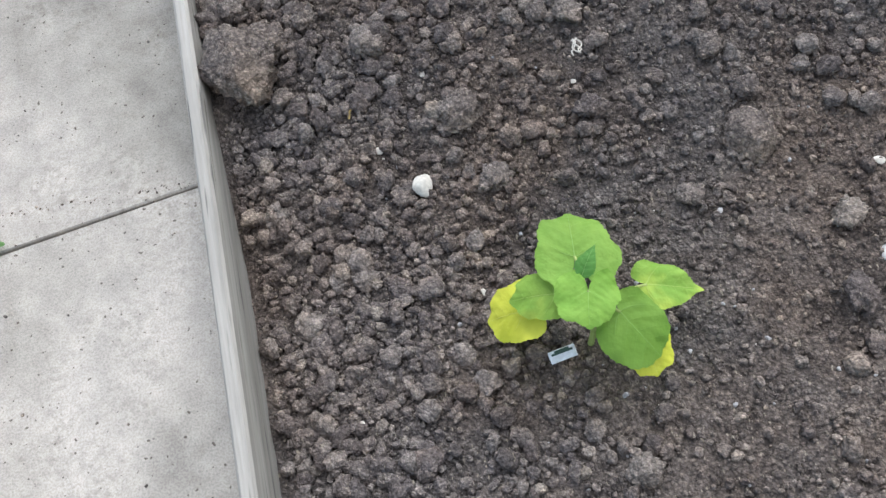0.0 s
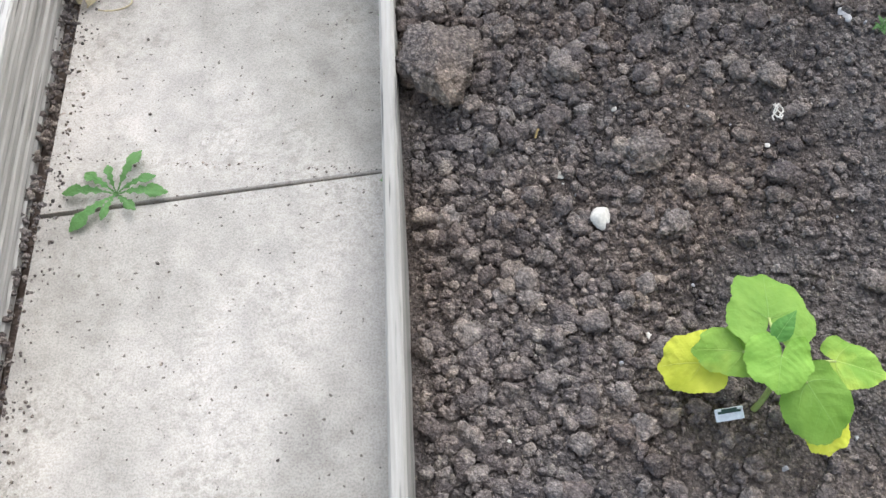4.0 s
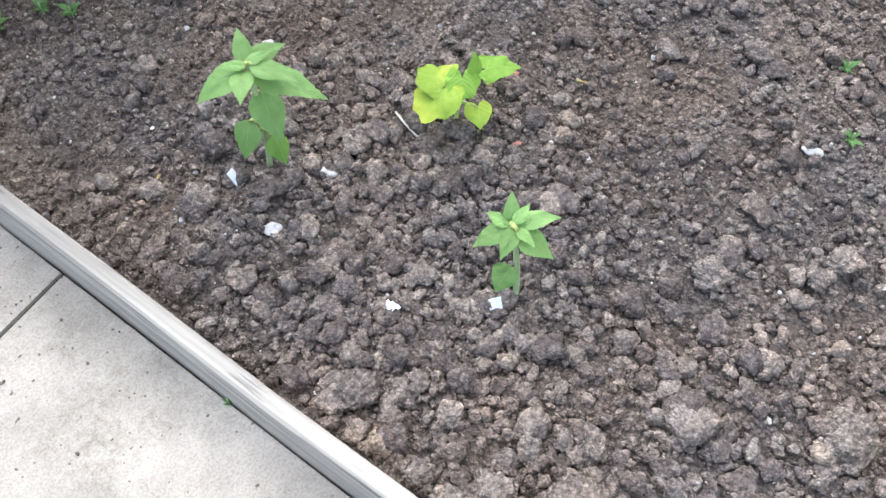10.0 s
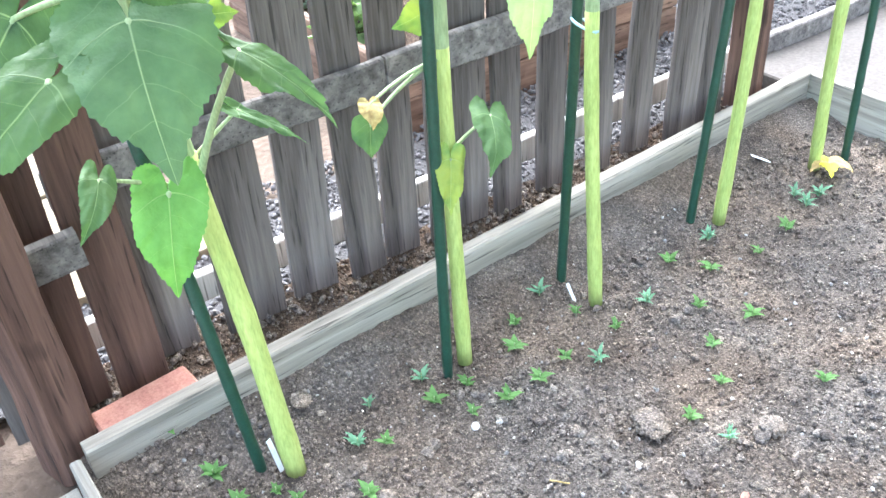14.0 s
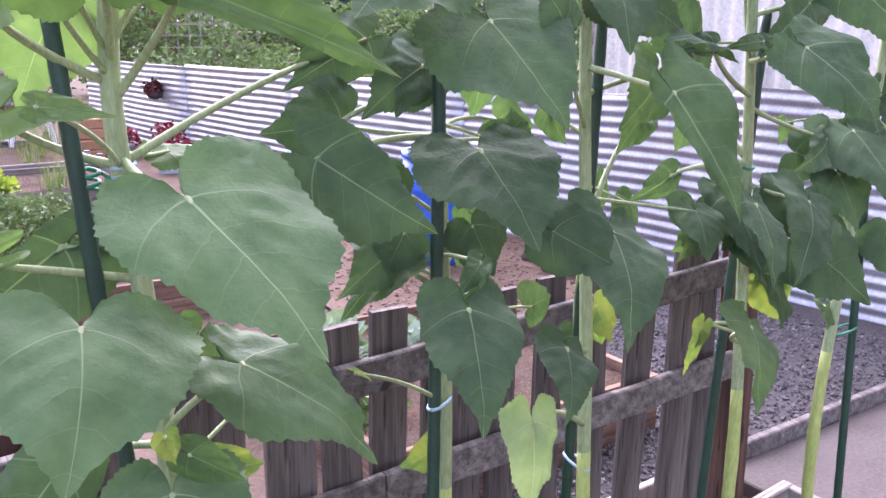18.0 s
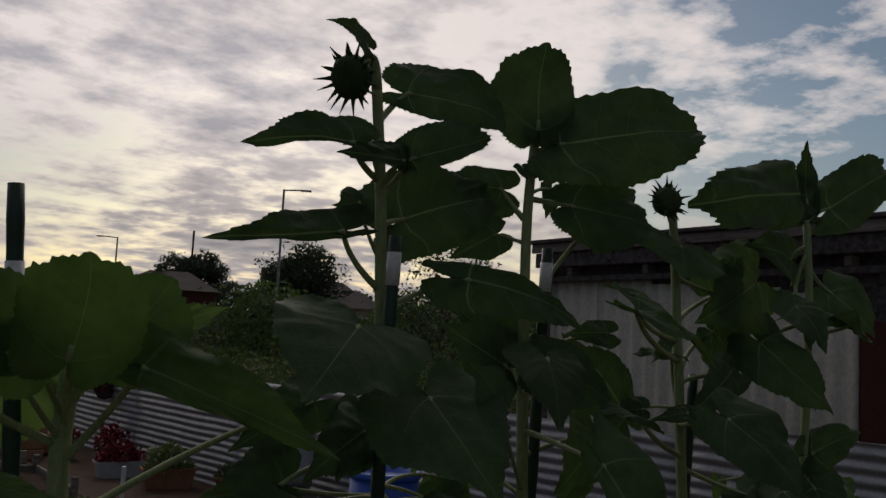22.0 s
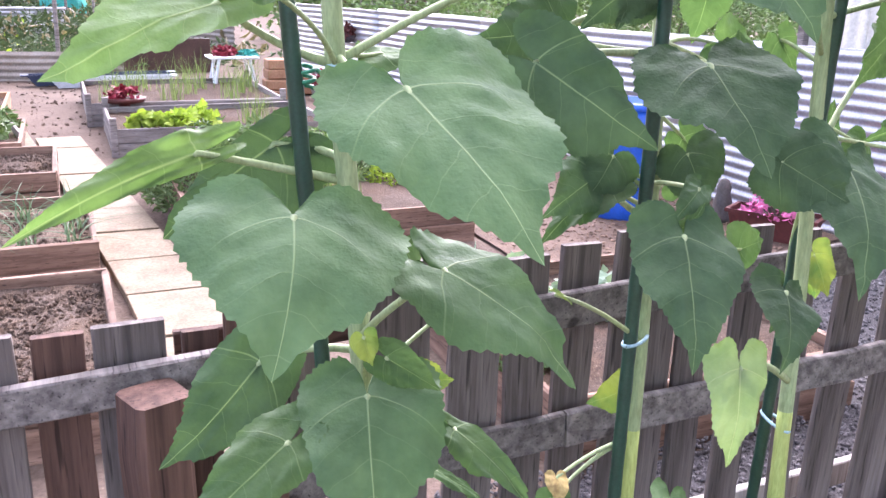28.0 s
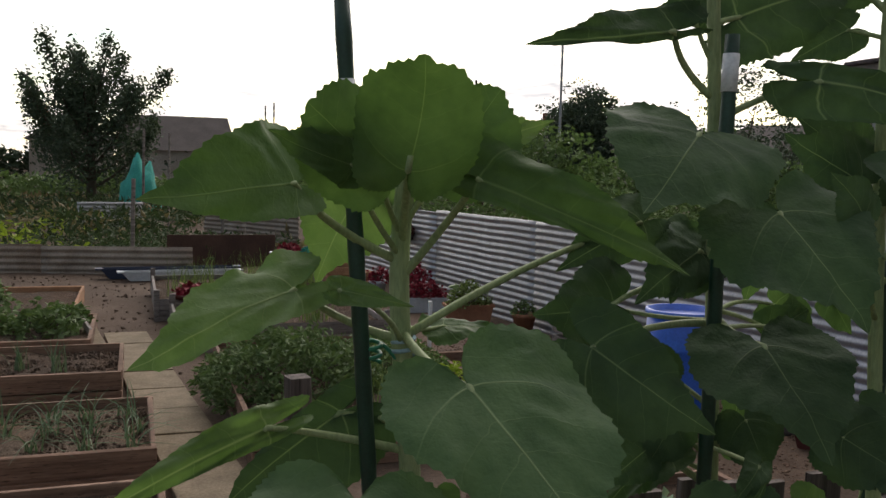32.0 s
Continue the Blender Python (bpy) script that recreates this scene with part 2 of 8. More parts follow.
def leafy(name, dark, light, vein, through=0.3, yellow=None, uv=True, rough=0.55):
    """Leaf blade: pale midrib and side veins along the UV map, light shining through it."""
    m, nt, b = mat_start(name)
    a = tex_noise(nt, 14, 4, 0.6)
    f = tex_noise(nt, 160, 2, 0.5)
    col = ramp_of(nt, a, [(0.3, dark), (0.72, light)])
    if yellow:
        y = tex_noise(nt, 11, 3, 0.6)
        col = blend(nt, ramp_of(nt, y, [(0.42, (0, 0, 0)), (0.60, (1, 1, 1))]), col, yellow)
    height = f
    if uv:
        co = nt.nodes.new("ShaderNodeUVMap")
        sep = nt.nodes.new("ShaderNodeSeparateXYZ")
        nt.links.new(co.outputs[0], sep.inputs[0])

        def op(kind, p, q=None):
            n = nt.nodes.new("ShaderNodeMath")
            n.operation = kind
            for s, v in zip(n.inputs, (p, q)):
                if isinstance(v, bpy.types.NodeSocket):
                    nt.links.new(v, s)
                elif v is not None:
                    s.default_value = v
            return n.outputs[0]
        across, along = op("ABSOLUTE", sep.outputs[0]), sep.outputs[1]
        width = op("SUBTRACT", 0.011, op("MULTIPLY", along, 0.008))
        rib = op("MAXIMUM", op("SUBTRACT", 1.0, op("DIVIDE", across, width)), 0.0)
        rib = op("MULTIPLY", rib, op("GREATER_THAN", along, -0.01))
        # two strong veins curve out from the base, weaker ones rise from the midrib
        fade = op("MAXIMUM", op("SUBTRACT", 1.0, op("MULTIPLY", across, 2.0)), 0.0)
        near = op("SUBTRACT", along, op("MULTIPLY", op("POWER", across, 1.7), 1.1))
        strong = op("MULTIPLY", op("MAXIMUM", op("SUBTRACT", 1.0, op("DIVIDE", op("ABSOLUTE", near), 0.009)), 0.0), fade)
        wander = op("MULTIPLY", op("SUBTRACT", tex_noise(nt, 11, 3, 0.6), 0.5), 0.16)
        wave = op("PINGPONG", op("ADD", wander, op("SUBTRACT", along, op("MULTIPLY", op("POWER", across, 1.25), 0.85))), 0.105)
        side = op("MULTIPLY", op("MAXIMUM", op("SUBTRACT", 1.0, op("DIVIDE", wave, 0.005)), 0.0), op("MULTIPLY", fade, 0.30))
        veins = op("MINIMUM", op("MAXIMUM", op("MAXIMUM", rib, strong), side), 1.0)
        col = blend(nt, op("MULTIPLY", veins, 0.68), col, vein)
        height = op("ADD", op("ADD", op("MULTIPLY", f, 0.4), op("MULTIPLY", veins, -0.5)), op("ADD", op("MULTIPLY", wave, 1.6), op("MULTIPLY", tex_noise(nt, 42, 3, 0.6), 1.2)))
    col = island_tint(nt, col, 0.85, 1.15, "object")
    nt.links.new(col, b.inputs["Base Color"])
    b.inputs["Roughness"].default_value = rough
    b.inputs["Specular IOR Level"].default_value = 0.16
    bump_of(nt, b, height, 0.6, 0.004)
    tr = nt.nodes.new("ShaderNodeBsdfTranslucent")
    warm = blend(nt, 1.0, col, (1.0, 1.12, 0.62), "MULTIPLY")
    nt.links.new(warm, tr.inputs[0])
    mx = nt.nodes.new("ShaderNodeMixShader")
    mx.inputs[0].default_value = through
    nt.links.new(b.outputs[0], mx.inputs[1])
    nt.links.new(tr.outputs[0], mx.inputs[2])
    nt.links.new(mx.outputs[0], nt.nodes["Material Output"].inputs[0])
    return m


def granular(name, hues, tint=None):
    """Dry soil: crumbs of several browns and greys, flecked with pale bits of straw and grit."""
    m, nt, b = mat_start(name)
    dark, mid_c, light, tan = hues
    broad = tex_noise(nt, 7, 4, 0.6)
    mid = tex_noise(nt, 110, 5, 0.72)
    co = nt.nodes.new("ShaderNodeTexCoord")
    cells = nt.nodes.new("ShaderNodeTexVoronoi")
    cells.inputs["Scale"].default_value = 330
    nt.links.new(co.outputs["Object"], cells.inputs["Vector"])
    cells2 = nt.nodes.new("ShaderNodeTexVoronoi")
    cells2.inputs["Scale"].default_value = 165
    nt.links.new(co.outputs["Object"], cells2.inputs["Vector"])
    col = ramp_of(nt, broad, [(0.3, dark), (0.5, mid_c), (0.7, light)])
    warm = ramp_of(nt, tex_noise(nt, 3.2, 3, 0.6), [(0.40, (0.97, 1.0, 1.04)), (0.62, (1.07, 1.0, 0.94))])
    if tint:
        g = nt.nodes.new("ShaderNodeNewGeometry").outputs["Random Per Island"]
        o = nt.nodes.new("ShaderNodeObjectInfo").outputs["Random"]
        both = nt.nodes.new("ShaderNodeMath")
        both.operation = "ADD"
        nt.links.new(g, both.inputs[0]); nt.links.new(o, both.inputs[1])
        wrap = nt.nodes.new("ShaderNodeMath")
        wrap.operation = "FRACT"
        nt.links.new(both.outputs[0], wrap.inputs[0])
        own = ramp_of(nt, wrap.outputs[0], [(0.0, dark), (0.3, (dark[0] * 1.25, dark[1] * 1.25, dark[2] * 1.27)), (0.55, mid_c), (0.93, light), (1.0, tan)])
        col = blend(nt, 0.75, col, own)
    col = blend(nt, 1.0, col, warm, "MULTIPLY")
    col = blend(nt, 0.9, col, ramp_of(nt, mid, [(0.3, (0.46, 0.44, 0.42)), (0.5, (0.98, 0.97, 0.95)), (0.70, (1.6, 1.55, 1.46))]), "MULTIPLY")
    # fine grains: the shade round each is painted into the colour
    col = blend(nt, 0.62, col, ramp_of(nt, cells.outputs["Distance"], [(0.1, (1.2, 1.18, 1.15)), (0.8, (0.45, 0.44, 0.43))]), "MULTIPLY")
    # packed crumbs of differing tone: lit centres, shaded joints put into the colour
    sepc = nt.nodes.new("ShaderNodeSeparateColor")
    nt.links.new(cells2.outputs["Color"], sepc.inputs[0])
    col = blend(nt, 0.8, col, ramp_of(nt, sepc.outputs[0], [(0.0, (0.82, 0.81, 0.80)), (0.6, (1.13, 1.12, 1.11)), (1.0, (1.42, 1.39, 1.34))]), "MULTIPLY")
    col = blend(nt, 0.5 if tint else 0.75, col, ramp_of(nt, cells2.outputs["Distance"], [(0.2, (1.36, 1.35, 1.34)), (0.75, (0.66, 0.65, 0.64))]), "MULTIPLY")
    fleck = ramp_of(nt, tex_noise(nt, 240, 1, 0.4, (1, 0.35, 1)), [(0.69, (0, 0, 0)), (0.74, (1, 1, 1))])
    col = blend(nt, blend(nt, 1.0, fleck, (0.7, 0.7, 0.7), "MULTIPLY"), col, (0.34, 0.29, 0.22))
    nt.links.new(col, b.inputs["Base Color"])
    b.inputs["Roughness"].default_value, b.inputs["Specular IOR Level"].default_value = 0.97, 0.08
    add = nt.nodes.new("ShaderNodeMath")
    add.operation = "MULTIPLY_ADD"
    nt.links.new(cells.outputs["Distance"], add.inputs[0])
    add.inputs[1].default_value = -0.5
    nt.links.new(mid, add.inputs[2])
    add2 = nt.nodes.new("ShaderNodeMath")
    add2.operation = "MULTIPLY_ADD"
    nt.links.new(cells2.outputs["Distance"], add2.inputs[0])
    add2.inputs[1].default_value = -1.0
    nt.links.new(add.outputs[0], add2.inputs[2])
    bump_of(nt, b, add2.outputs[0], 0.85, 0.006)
    return m


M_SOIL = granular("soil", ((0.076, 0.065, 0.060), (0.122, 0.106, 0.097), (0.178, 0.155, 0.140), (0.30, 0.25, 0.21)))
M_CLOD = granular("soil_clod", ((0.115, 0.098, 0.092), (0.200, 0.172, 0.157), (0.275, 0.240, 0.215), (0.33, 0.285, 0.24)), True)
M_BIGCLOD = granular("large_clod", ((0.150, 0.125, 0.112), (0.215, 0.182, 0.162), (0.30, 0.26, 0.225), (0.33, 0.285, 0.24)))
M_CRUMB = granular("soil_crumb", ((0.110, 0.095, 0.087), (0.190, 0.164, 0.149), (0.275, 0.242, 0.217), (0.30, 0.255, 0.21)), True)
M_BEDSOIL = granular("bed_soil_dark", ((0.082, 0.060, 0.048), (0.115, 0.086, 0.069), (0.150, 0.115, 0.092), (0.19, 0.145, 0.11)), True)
M_EARTH = surface("allotment_earth", (0.075, 0.054, 0.042), (0.165, 0.122, 0.095), 1.2, 40, 0.97, 0.6, 0.02, spec=0.1)
M_GRAVEL = surface("gravel", (0.034, 0.032, 0.034), (0.115, 0.107, 0.107), 45, 160, 0.95, 0.8, 0.01, spec=0.15)
def concrete_slab(name):
    """Old paving: pale cement with grey stains, fine grit and small dark pits."""
    m, nt, b = mat_start(name)
    stain = tex_noise(nt, 3.0, 6, 0.65)
    cloud = tex_noise(nt, 12, 5, 0.6)
    grit = tex_noise(nt, 330, 2, 0.6)
    col = ramp_of(nt, stain, [(0.30, (0.25, 0.23, 0.21)), (0.44, (0.42, 0.39, 0.355)), (0.66, (0.60, 0.56, 0.515))])
    col = blend(nt, 0.4, col, ramp_of(nt, cloud, [(0.3, (0.36, 0.345, 0.325)), (0.7, (0.58, 0.55, 0.505))]))
    col = blend(nt, 0.75, col, ramp_of(nt, grit, [(0.3, (0.68, 0.67, 0.66)), (0.6, (1.06, 1.06, 1.05))]), "MULTIPLY")
    # worn patches where the darker grit shows through, and scattered pits
    patchy = ramp_of(nt, tex_noise(nt, 5.5, 5, 0.65), [(0.44, (0, 0, 0)), (0.60, (1, 1, 1))])
    mottle = ramp_of(nt, tex_noise(nt, 85, 4, 0.65), [(0.38, (0.76, 0.755, 0.74)), (0.56, (1, 1, 1))])
    col = blend(nt, patchy, col, blend(nt, 1.0, col, mottle, "MULTIPLY"))
    pits = ramp_of(nt, tex_noise(nt, 120, 1, 0.4), [(0.24, (0.35, 0.33, 0.31)), (0.28, (1, 1, 1))])
    col = blend(nt, 1.0, col, pits, "MULTIPLY")
    edge = ramp_of(nt, tex_noise(nt, 1.6, 3, 0.5), [(0.40, (0.87, 0.855, 0.83)), (0.60, (1.02, 1.0, 0.98))])
    col = blend(nt, 1.0, col, edge, "MULTIPLY")
    col = blend(nt, 1.0, col, (0.875, 0.855, 0.82), "MULTIPLY")
    nt.links.new(col, b.inputs["Base Color"])
    b.inputs["Roughness"].default_value, b.inputs["Specular IOR Level"].default_value = 0.92, 0.2
    bump_of(nt, b, grit, 0.4, 0.002)
    return m


M_SLAB = concrete_slab("concrete_slab")
M_PALE_SLAB = surface("sandstone_slab", (0.125, 0.094, 0.060), (0.29, 0.232, 0.160), 5, 60, 0.9, 0.3, 0.003, tint=(0.85, 1.1))
M_BOARD = wood("grey_board", (0.21, 0.195, 0.175), (0.46, 0.43, 0.39), (1, 0.05, 1))
M_PALE = wood("grey_pale", (0.060, 0.048, 0.044), (0.205, 0.170, 0.155), (1, 1, 0.05))
M_RAIL = wood("grey_rail", (0.075, 0.064, 0.060), (0.25, 0.22, 0.205), (0.05, 1, 1))
M_REDWOOD = wood("stained_post", (0.055, 0.029, 0.022), (0.155, 0.088, 0.066), (1, 1, 0.05))
M_BEDWOOD = wood("bed_board", (0.13, 0.075, 0.052), (0.32, 0.205, 0.15), (0.12, 0.12, 1))
M_STEEL = surface("galvanised_steel", (0.36, 0.355, 0.37), (0.58, 0.575, 0.59), 5, 60, 0.42, 0.1, 0.002, metal=0.6, spec=0.5)
M_RUST = surface("weathered_steel", (0.19, 0.145, 0.115), (0.44, 0.375, 0.32), 3, 60, 0.6, 0.2, 0.002, metal=0.3)
M_CREAM = surface("cream_sheet", (0.48, 0.45, 0.395), (0.66, 0.625, 0.56), 2, 40, 0.7, 0.1, 0.002)
M_DARKWOOD = wood("dark_timber", (0.05, 0.042, 0.045), (0.15, 0.13, 0.135), (0.1, 1, 1))
M_BLUE = surface("blue_plastic", (0.012, 0.085, 0.46), (0.022, 0.13, 0.60), 4, 60, 0.38, 0.05, 0.001, spec=0.5)
M_STAKE = surface("green_stake", (0.008, 0.035, 0.022), (0.018, 0.065, 0.042), 30, 200, 0.4, 0.2, 0.001, spec=0.5)
M_STEM = surface("young_stem", (0.28, 0.35, 0.09), (0.44, 0.50, 0.16), 25, 200, 0.6, 0.3, 0.001, stretch=(1, 1, 0.2))
M_WHITE = surface("white_plastic", (0.66, 0.67, 0.70), (0.82, 0.83, 0.86), 30, 150, 0.45, 0.05, 0.0005)
# darker leaf colour: shade under the upper leaves is put into it
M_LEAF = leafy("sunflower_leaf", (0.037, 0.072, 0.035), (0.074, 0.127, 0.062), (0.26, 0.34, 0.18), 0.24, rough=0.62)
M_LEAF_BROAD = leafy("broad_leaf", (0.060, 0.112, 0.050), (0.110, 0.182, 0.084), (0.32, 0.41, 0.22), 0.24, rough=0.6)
M_LEAF_LIGHT = leafy("young_leaf", (0.10, 0.24, 0.05), (0.20, 0.40, 0.10), (0.34, 0.50, 0.18), 0.3)
M_LEAF_YELLOW = leafy("yellowing_leaf", (0.12, 0.23, 0.05), (0.22, 0.35, 0.08), (0.42, 0.5, 0.18), 0.3, yellow=(0.62, 0.64, 0.08))
M_LEAF_DRY = surface("dry_leaf", (0.22, 0.14, 0.06), (0.55, 0.42, 0.16), 20, 120, 0.8, 0.4, 0.002)
M_BUSH = leafy("bush_leaf", (0.072, 0.122, 0.048), (0.185, 0.262, 0.108), (0.1, 0.2, 0.05), 0.2, uv=False)
# lifted towards grey: distance haze is put into the leaf colour
M_TREE = leafy("tree_leaf", (0.046, 0.068, 0.050), (0.100, 0.140, 0.092), (0.1, 0.2, 0.05), 0.15, uv=False)
M_BARK = surface("bark", (0.05, 0.04, 0.032), (0.13, 0.11, 0.09), 6, 60, 0.9, 0.5, 0.01)
M_TERRA = surface("terracotta", (0.22, 0.09, 0.05), (0.36, 0.17, 0.10), 8, 90, 0.8, 0.2, 0.001)
M_BRICK = surface("brick", (0.26, 0.10, 0.075), (0.42, 0.22, 0.17), 25, 150, 0.9, 0.4, 0.002)
M_TILE = surface("roof_tile", (0.06, 0.05, 0.05), (0.12, 0.10, 0.095), 1, 20, 0.8, 0.3, 0.01)
M_WALL = surface("house_wall", (0.30, 0.26, 0.23), (0.45, 0.40, 0.36), 1, 10, 0.9, 0.1, 0.01)
M_STONE = surface("pebble", (0.22, 0.21, 0.20), (0.45, 0.43, 0.41), 30, 200, 0.8, 0.3, 0.001, tint=(0.7, 1.4))
M_CHALK = surface("white_stone", (0.52, 0.47, 0.39), (0.70, 0.65, 0.56), 40, 200, 0.85, 0.3, 0.001)
M_RED = surface("red_petal", (0.15, 0.010, 0.02), (0.30, 0.02, 0.04), 30, 100, 0.6, 0.1, 0.001)
M_TEAL = surface("teal_net", (0.02, 0.24, 0.20), (0.05, 0.42, 0.36), 3, 30, 0.8, 0.2, 0.01)
M_POLE = surface("lamp_metal", (0.18, 0.19, 0.20), (0.30, 0.31, 0.32), 5, 40, 0.5, 0.1, 0.001, metal=0.5)
M_NAVY = surface("dark_trough", (0.015, 0.022, 0.05), (0.04, 0.055, 0.10), 5, 60, 0.5, 0.1, 0.001)
M_GREYWOOD = wood("grey_bed_board", (0.14, 0.12, 0.11), (0.33, 0.29, 0.27), (0.12, 0.12, 1))
M_TAN = surface("straw_mulch", (0.070, 0.044, 0.031), (0.165, 0.112, 0.080), 5, 90, 0.95, 0.7, 0.01)
M_MULCH = surface("mulch_chip", (0.085, 0.052, 0.036), (0.23, 0.155, 0.11), 20, 120, 0.95, 0.4, 0.004, tint=(0.55, 1.5))
M_GRAVEL_STONE = surface("gravel_stone", (0.048, 0.045, 0.047), (0.165, 0.152, 0.152), 30, 200, 0.85, 0.3, 0.001, tint=(0.5, 1.5))
M_CONC = surface("rough_concrete", (0.070, 0.060, 0.054), (0.128, 0.111, 0.101), 3, 70, 0.92, 0.3, 0.003)
M_GRASS = leafy("grass_blade", (0.10, 0.16, 0.05), (0.24, 0.29, 0.12), (0.1, 0.2, 0.05), 0.3, uv=False)
M_DRYGRASS = leafy("dry_grass_blade", (0.13, 0.105, 0.06), (0.26, 0.21, 0.13), (0.1, 0.2, 0.05), 0.2, uv=False)
M_SCRUB = leafy("scrub_leaf", (0.035, 0.060, 0.028), (0.085, 0.12, 0.055), (0.1, 0.2, 0.05), 0.2, uv=False)
M_LIME = leafy("lettuce_leaf", (0.21, 0.31, 0.03), (0.38, 0.47, 0.08), (0.1, 0.2, 0.05), 0.3, uv=False)
M_SILVER = leafy("kale_leaf", (0.18, 0.26, 0.19), (0.34, 0.42, 0.32), (0.1, 0.2, 0.05), 0.2, uv=False)
M_RUSTPANEL = surface("rusty_panel", (0.045, 0.025, 0.02), (0.11, 0.06, 0.045), 3, 50, 0.8, 0.2, 0.002)
M_MAROON = surface("maroon_paint", (0.07, 0.016, 0.014), (0.12, 0.03, 0.025), 3, 40, 0.6, 0.1, 0.001)
M_ORANGE = surface("orange_timber", (0.30, 0.15, 0.08), (0.48, 0.27, 0.16), 6, 60, 0.85, 0.2, 0.002)
M_PINK = surface("pink_petal", (0.55, 0.10, 0.26), (0.75, 0.22, 0.42), 30, 100, 0.6, 0.1, 0.001)
M_GREYPLASTIC = surface("grey_plastic", (0.40, 0.44, 0.48), (0.55, 0.58, 0.62), 6, 60, 0.5, 0.1, 0.001)

# ---- building blocks ----
def part(name, bm, material, parent=None, label=""):
    me = bpy.data.meshes.new(name)
    bm.to_mesh(me)
    bm.free()
    me.materials.append(material)
    ob = new(name, me)
    if parent:
        ob.parent = parent
    if label:
        ob["label"] = label
    return ob


def thing(name, at=(0, 0, 0), label="", category="", group="", kind=""):
    ob = new(name)
    ob.empty_display_size = 0.05
    ob.location = at
    return tagged(ob, label, category, group, kind)


def smooth(ob):
    for p in ob.data.polygons:
        p.use_smooth = True
    return ob


def box(bm, x0, x1, y0, y1, z0, z1, bevel=0.003):
    m = Matrix.LocRotScale(((x0 + x1) / 2, (y0 + y1) / 2, (z0 + z1) / 2), None, (x1 - x0, y1 - y0, z1 - z0))
    r = bmesh.ops.create_cube(bm, size=1, matrix=m)
    if bevel:
        es = list({e for v in r["verts"] for e in v.link_edges})
        bmesh.ops.bevel(bm, geom=es, offset=bevel, segments=1, affect="EDGES")
    return bm


def box_bm(*a, **k):
    return box(bmesh.new(), *a, **k)


def plank(length, width, thick, seed, bevel=0.004, wobble=0.004, cuts=6):
    """A timber piece along z from 0 to length, width in x, thickness in y, with uneven worn edges."""
    rnd = random.Random(seed)
    bm = bmesh.new()
    ring = []
    w, t = width / 2, thick / 2
    prof = [(-w + bevel, -t), (w - bevel, -t), (w, -t + bevel), (w, t - bevel), (w - bevel, t), (-w + bevel, t), (-w, t - bevel), (-w, -t + bevel)]
    for i in range(cuts + 1):
        z = length * i / cuts
        dx, dy = rnd.uniform(-wobble, wobble), rnd.uniform(-wobble, wobble) * 0.5
        ring.append([bm.verts.new((px + dx + rnd.uniform(-1, 1) * wobble * 0.3, py + dy, z)) for px, py in prof])
    for a, b in zip(ring, ring[1:]):
        for i in range(8):
            bm.faces.new((a[i], a[(i + 1) % 8], b[(i + 1) % 8], b[i]))
    bm.faces.new(ring[0][::-1])
    bm.faces.new(ring[-1])
    return bm


def tube(bm, pts, radii, sides=8, cap=True):
    """A round rod through the points."""
    rings, n = [], len(pts)
    pts = [Vector(p) for p in pts]
    if not hasattr(radii, "__len__"):
        radii = [radii] * n
    side = None
    for i, p in enumerate(pts):
        d = (pts[min(i + 1, n - 1)] - pts[max(i - 1, 0)]).normalized()
        if side is None:
            side = d.orthogonal().normalized()
        side = (side - d * side.dot(d)).normalized()
        up = d.cross(side)
        rings.append([bm.verts.new(p + (side * math.cos(a) + up * math.sin(a)) * radii[i]) for a in (2 * math.pi * k / sides for k in range(sides))])
    for a, b in zip(rings, rings[1:]):
        for k in range(sides):
            bm.faces.new((a[k], a[(k + 1) % sides], b[(k + 1) % sides], b[k]))
    if cap:
        bm.faces.new(rings[0][::-1])
        bm.faces.new(rings[-1])
    return bm


def bezier(p, q, r, n=7):
    p, q, r = Vector(p), Vector(q), Vector(r)
    return [p * (1 - t) ** 2 + q * 2 * t * (1 - t) + r * t * t for t in (i / (n - 1) for i in range(n))]


def lathe(bm, profile, sides=24):
    """A turned shape from (radius, height) pairs."""
    rings = [[bm.verts.new((r * math.cos(2 * math.pi * k / sides), r * math.sin(2 * math.pi * k / sides), z)) for k in range(sides)] for r, z in profile]
    for a, b in zip(rings, rings[1:]):
        for k in range(sides):
            bm.faces.new((a[k], a[(k + 1) % sides], b[(k + 1) % sides], b[k]))
    bm.faces.new(rings[0][::-1])
    bm.faces.new(rings[-1])
    return bm


# ---- ground, path, bed edging ----
SOIL_Z = -0.03


def soil_height(x, y):
    h = SOIL_Z + 0.012 * noise.noise(Vector((x * 3.1, y * 3.1, 0.3))) + 0.006 * noise.noise(Vector((x * 11, y * 11, 4.0)))
    heap = 0.062 * max(0.0, 1 - max(0.0, 1.56 + 0.07 * x - y) / 0.16)
    # heaped a little where the young plants stand
    mound = 0.042 * max(0.0, min(1.0, (y + 0.15) / 0.3)) * max(0.0, min(1.0, (1.12 - y) / 0.35))
    return h + mound - 0.03 * max(0.0, min(1.0, (y - 0.9) / 0.5)) + heap


def seat(x, y):
    """A spot on the heaped soil for what was laid out on the level bed."""
    dz = (soil_height(x, y) - SOIL_Z) / 1.05 if y > 0.0 else 0.0
    return x + (-0.1 - x) * dz, y + (0.17 - y) * dz


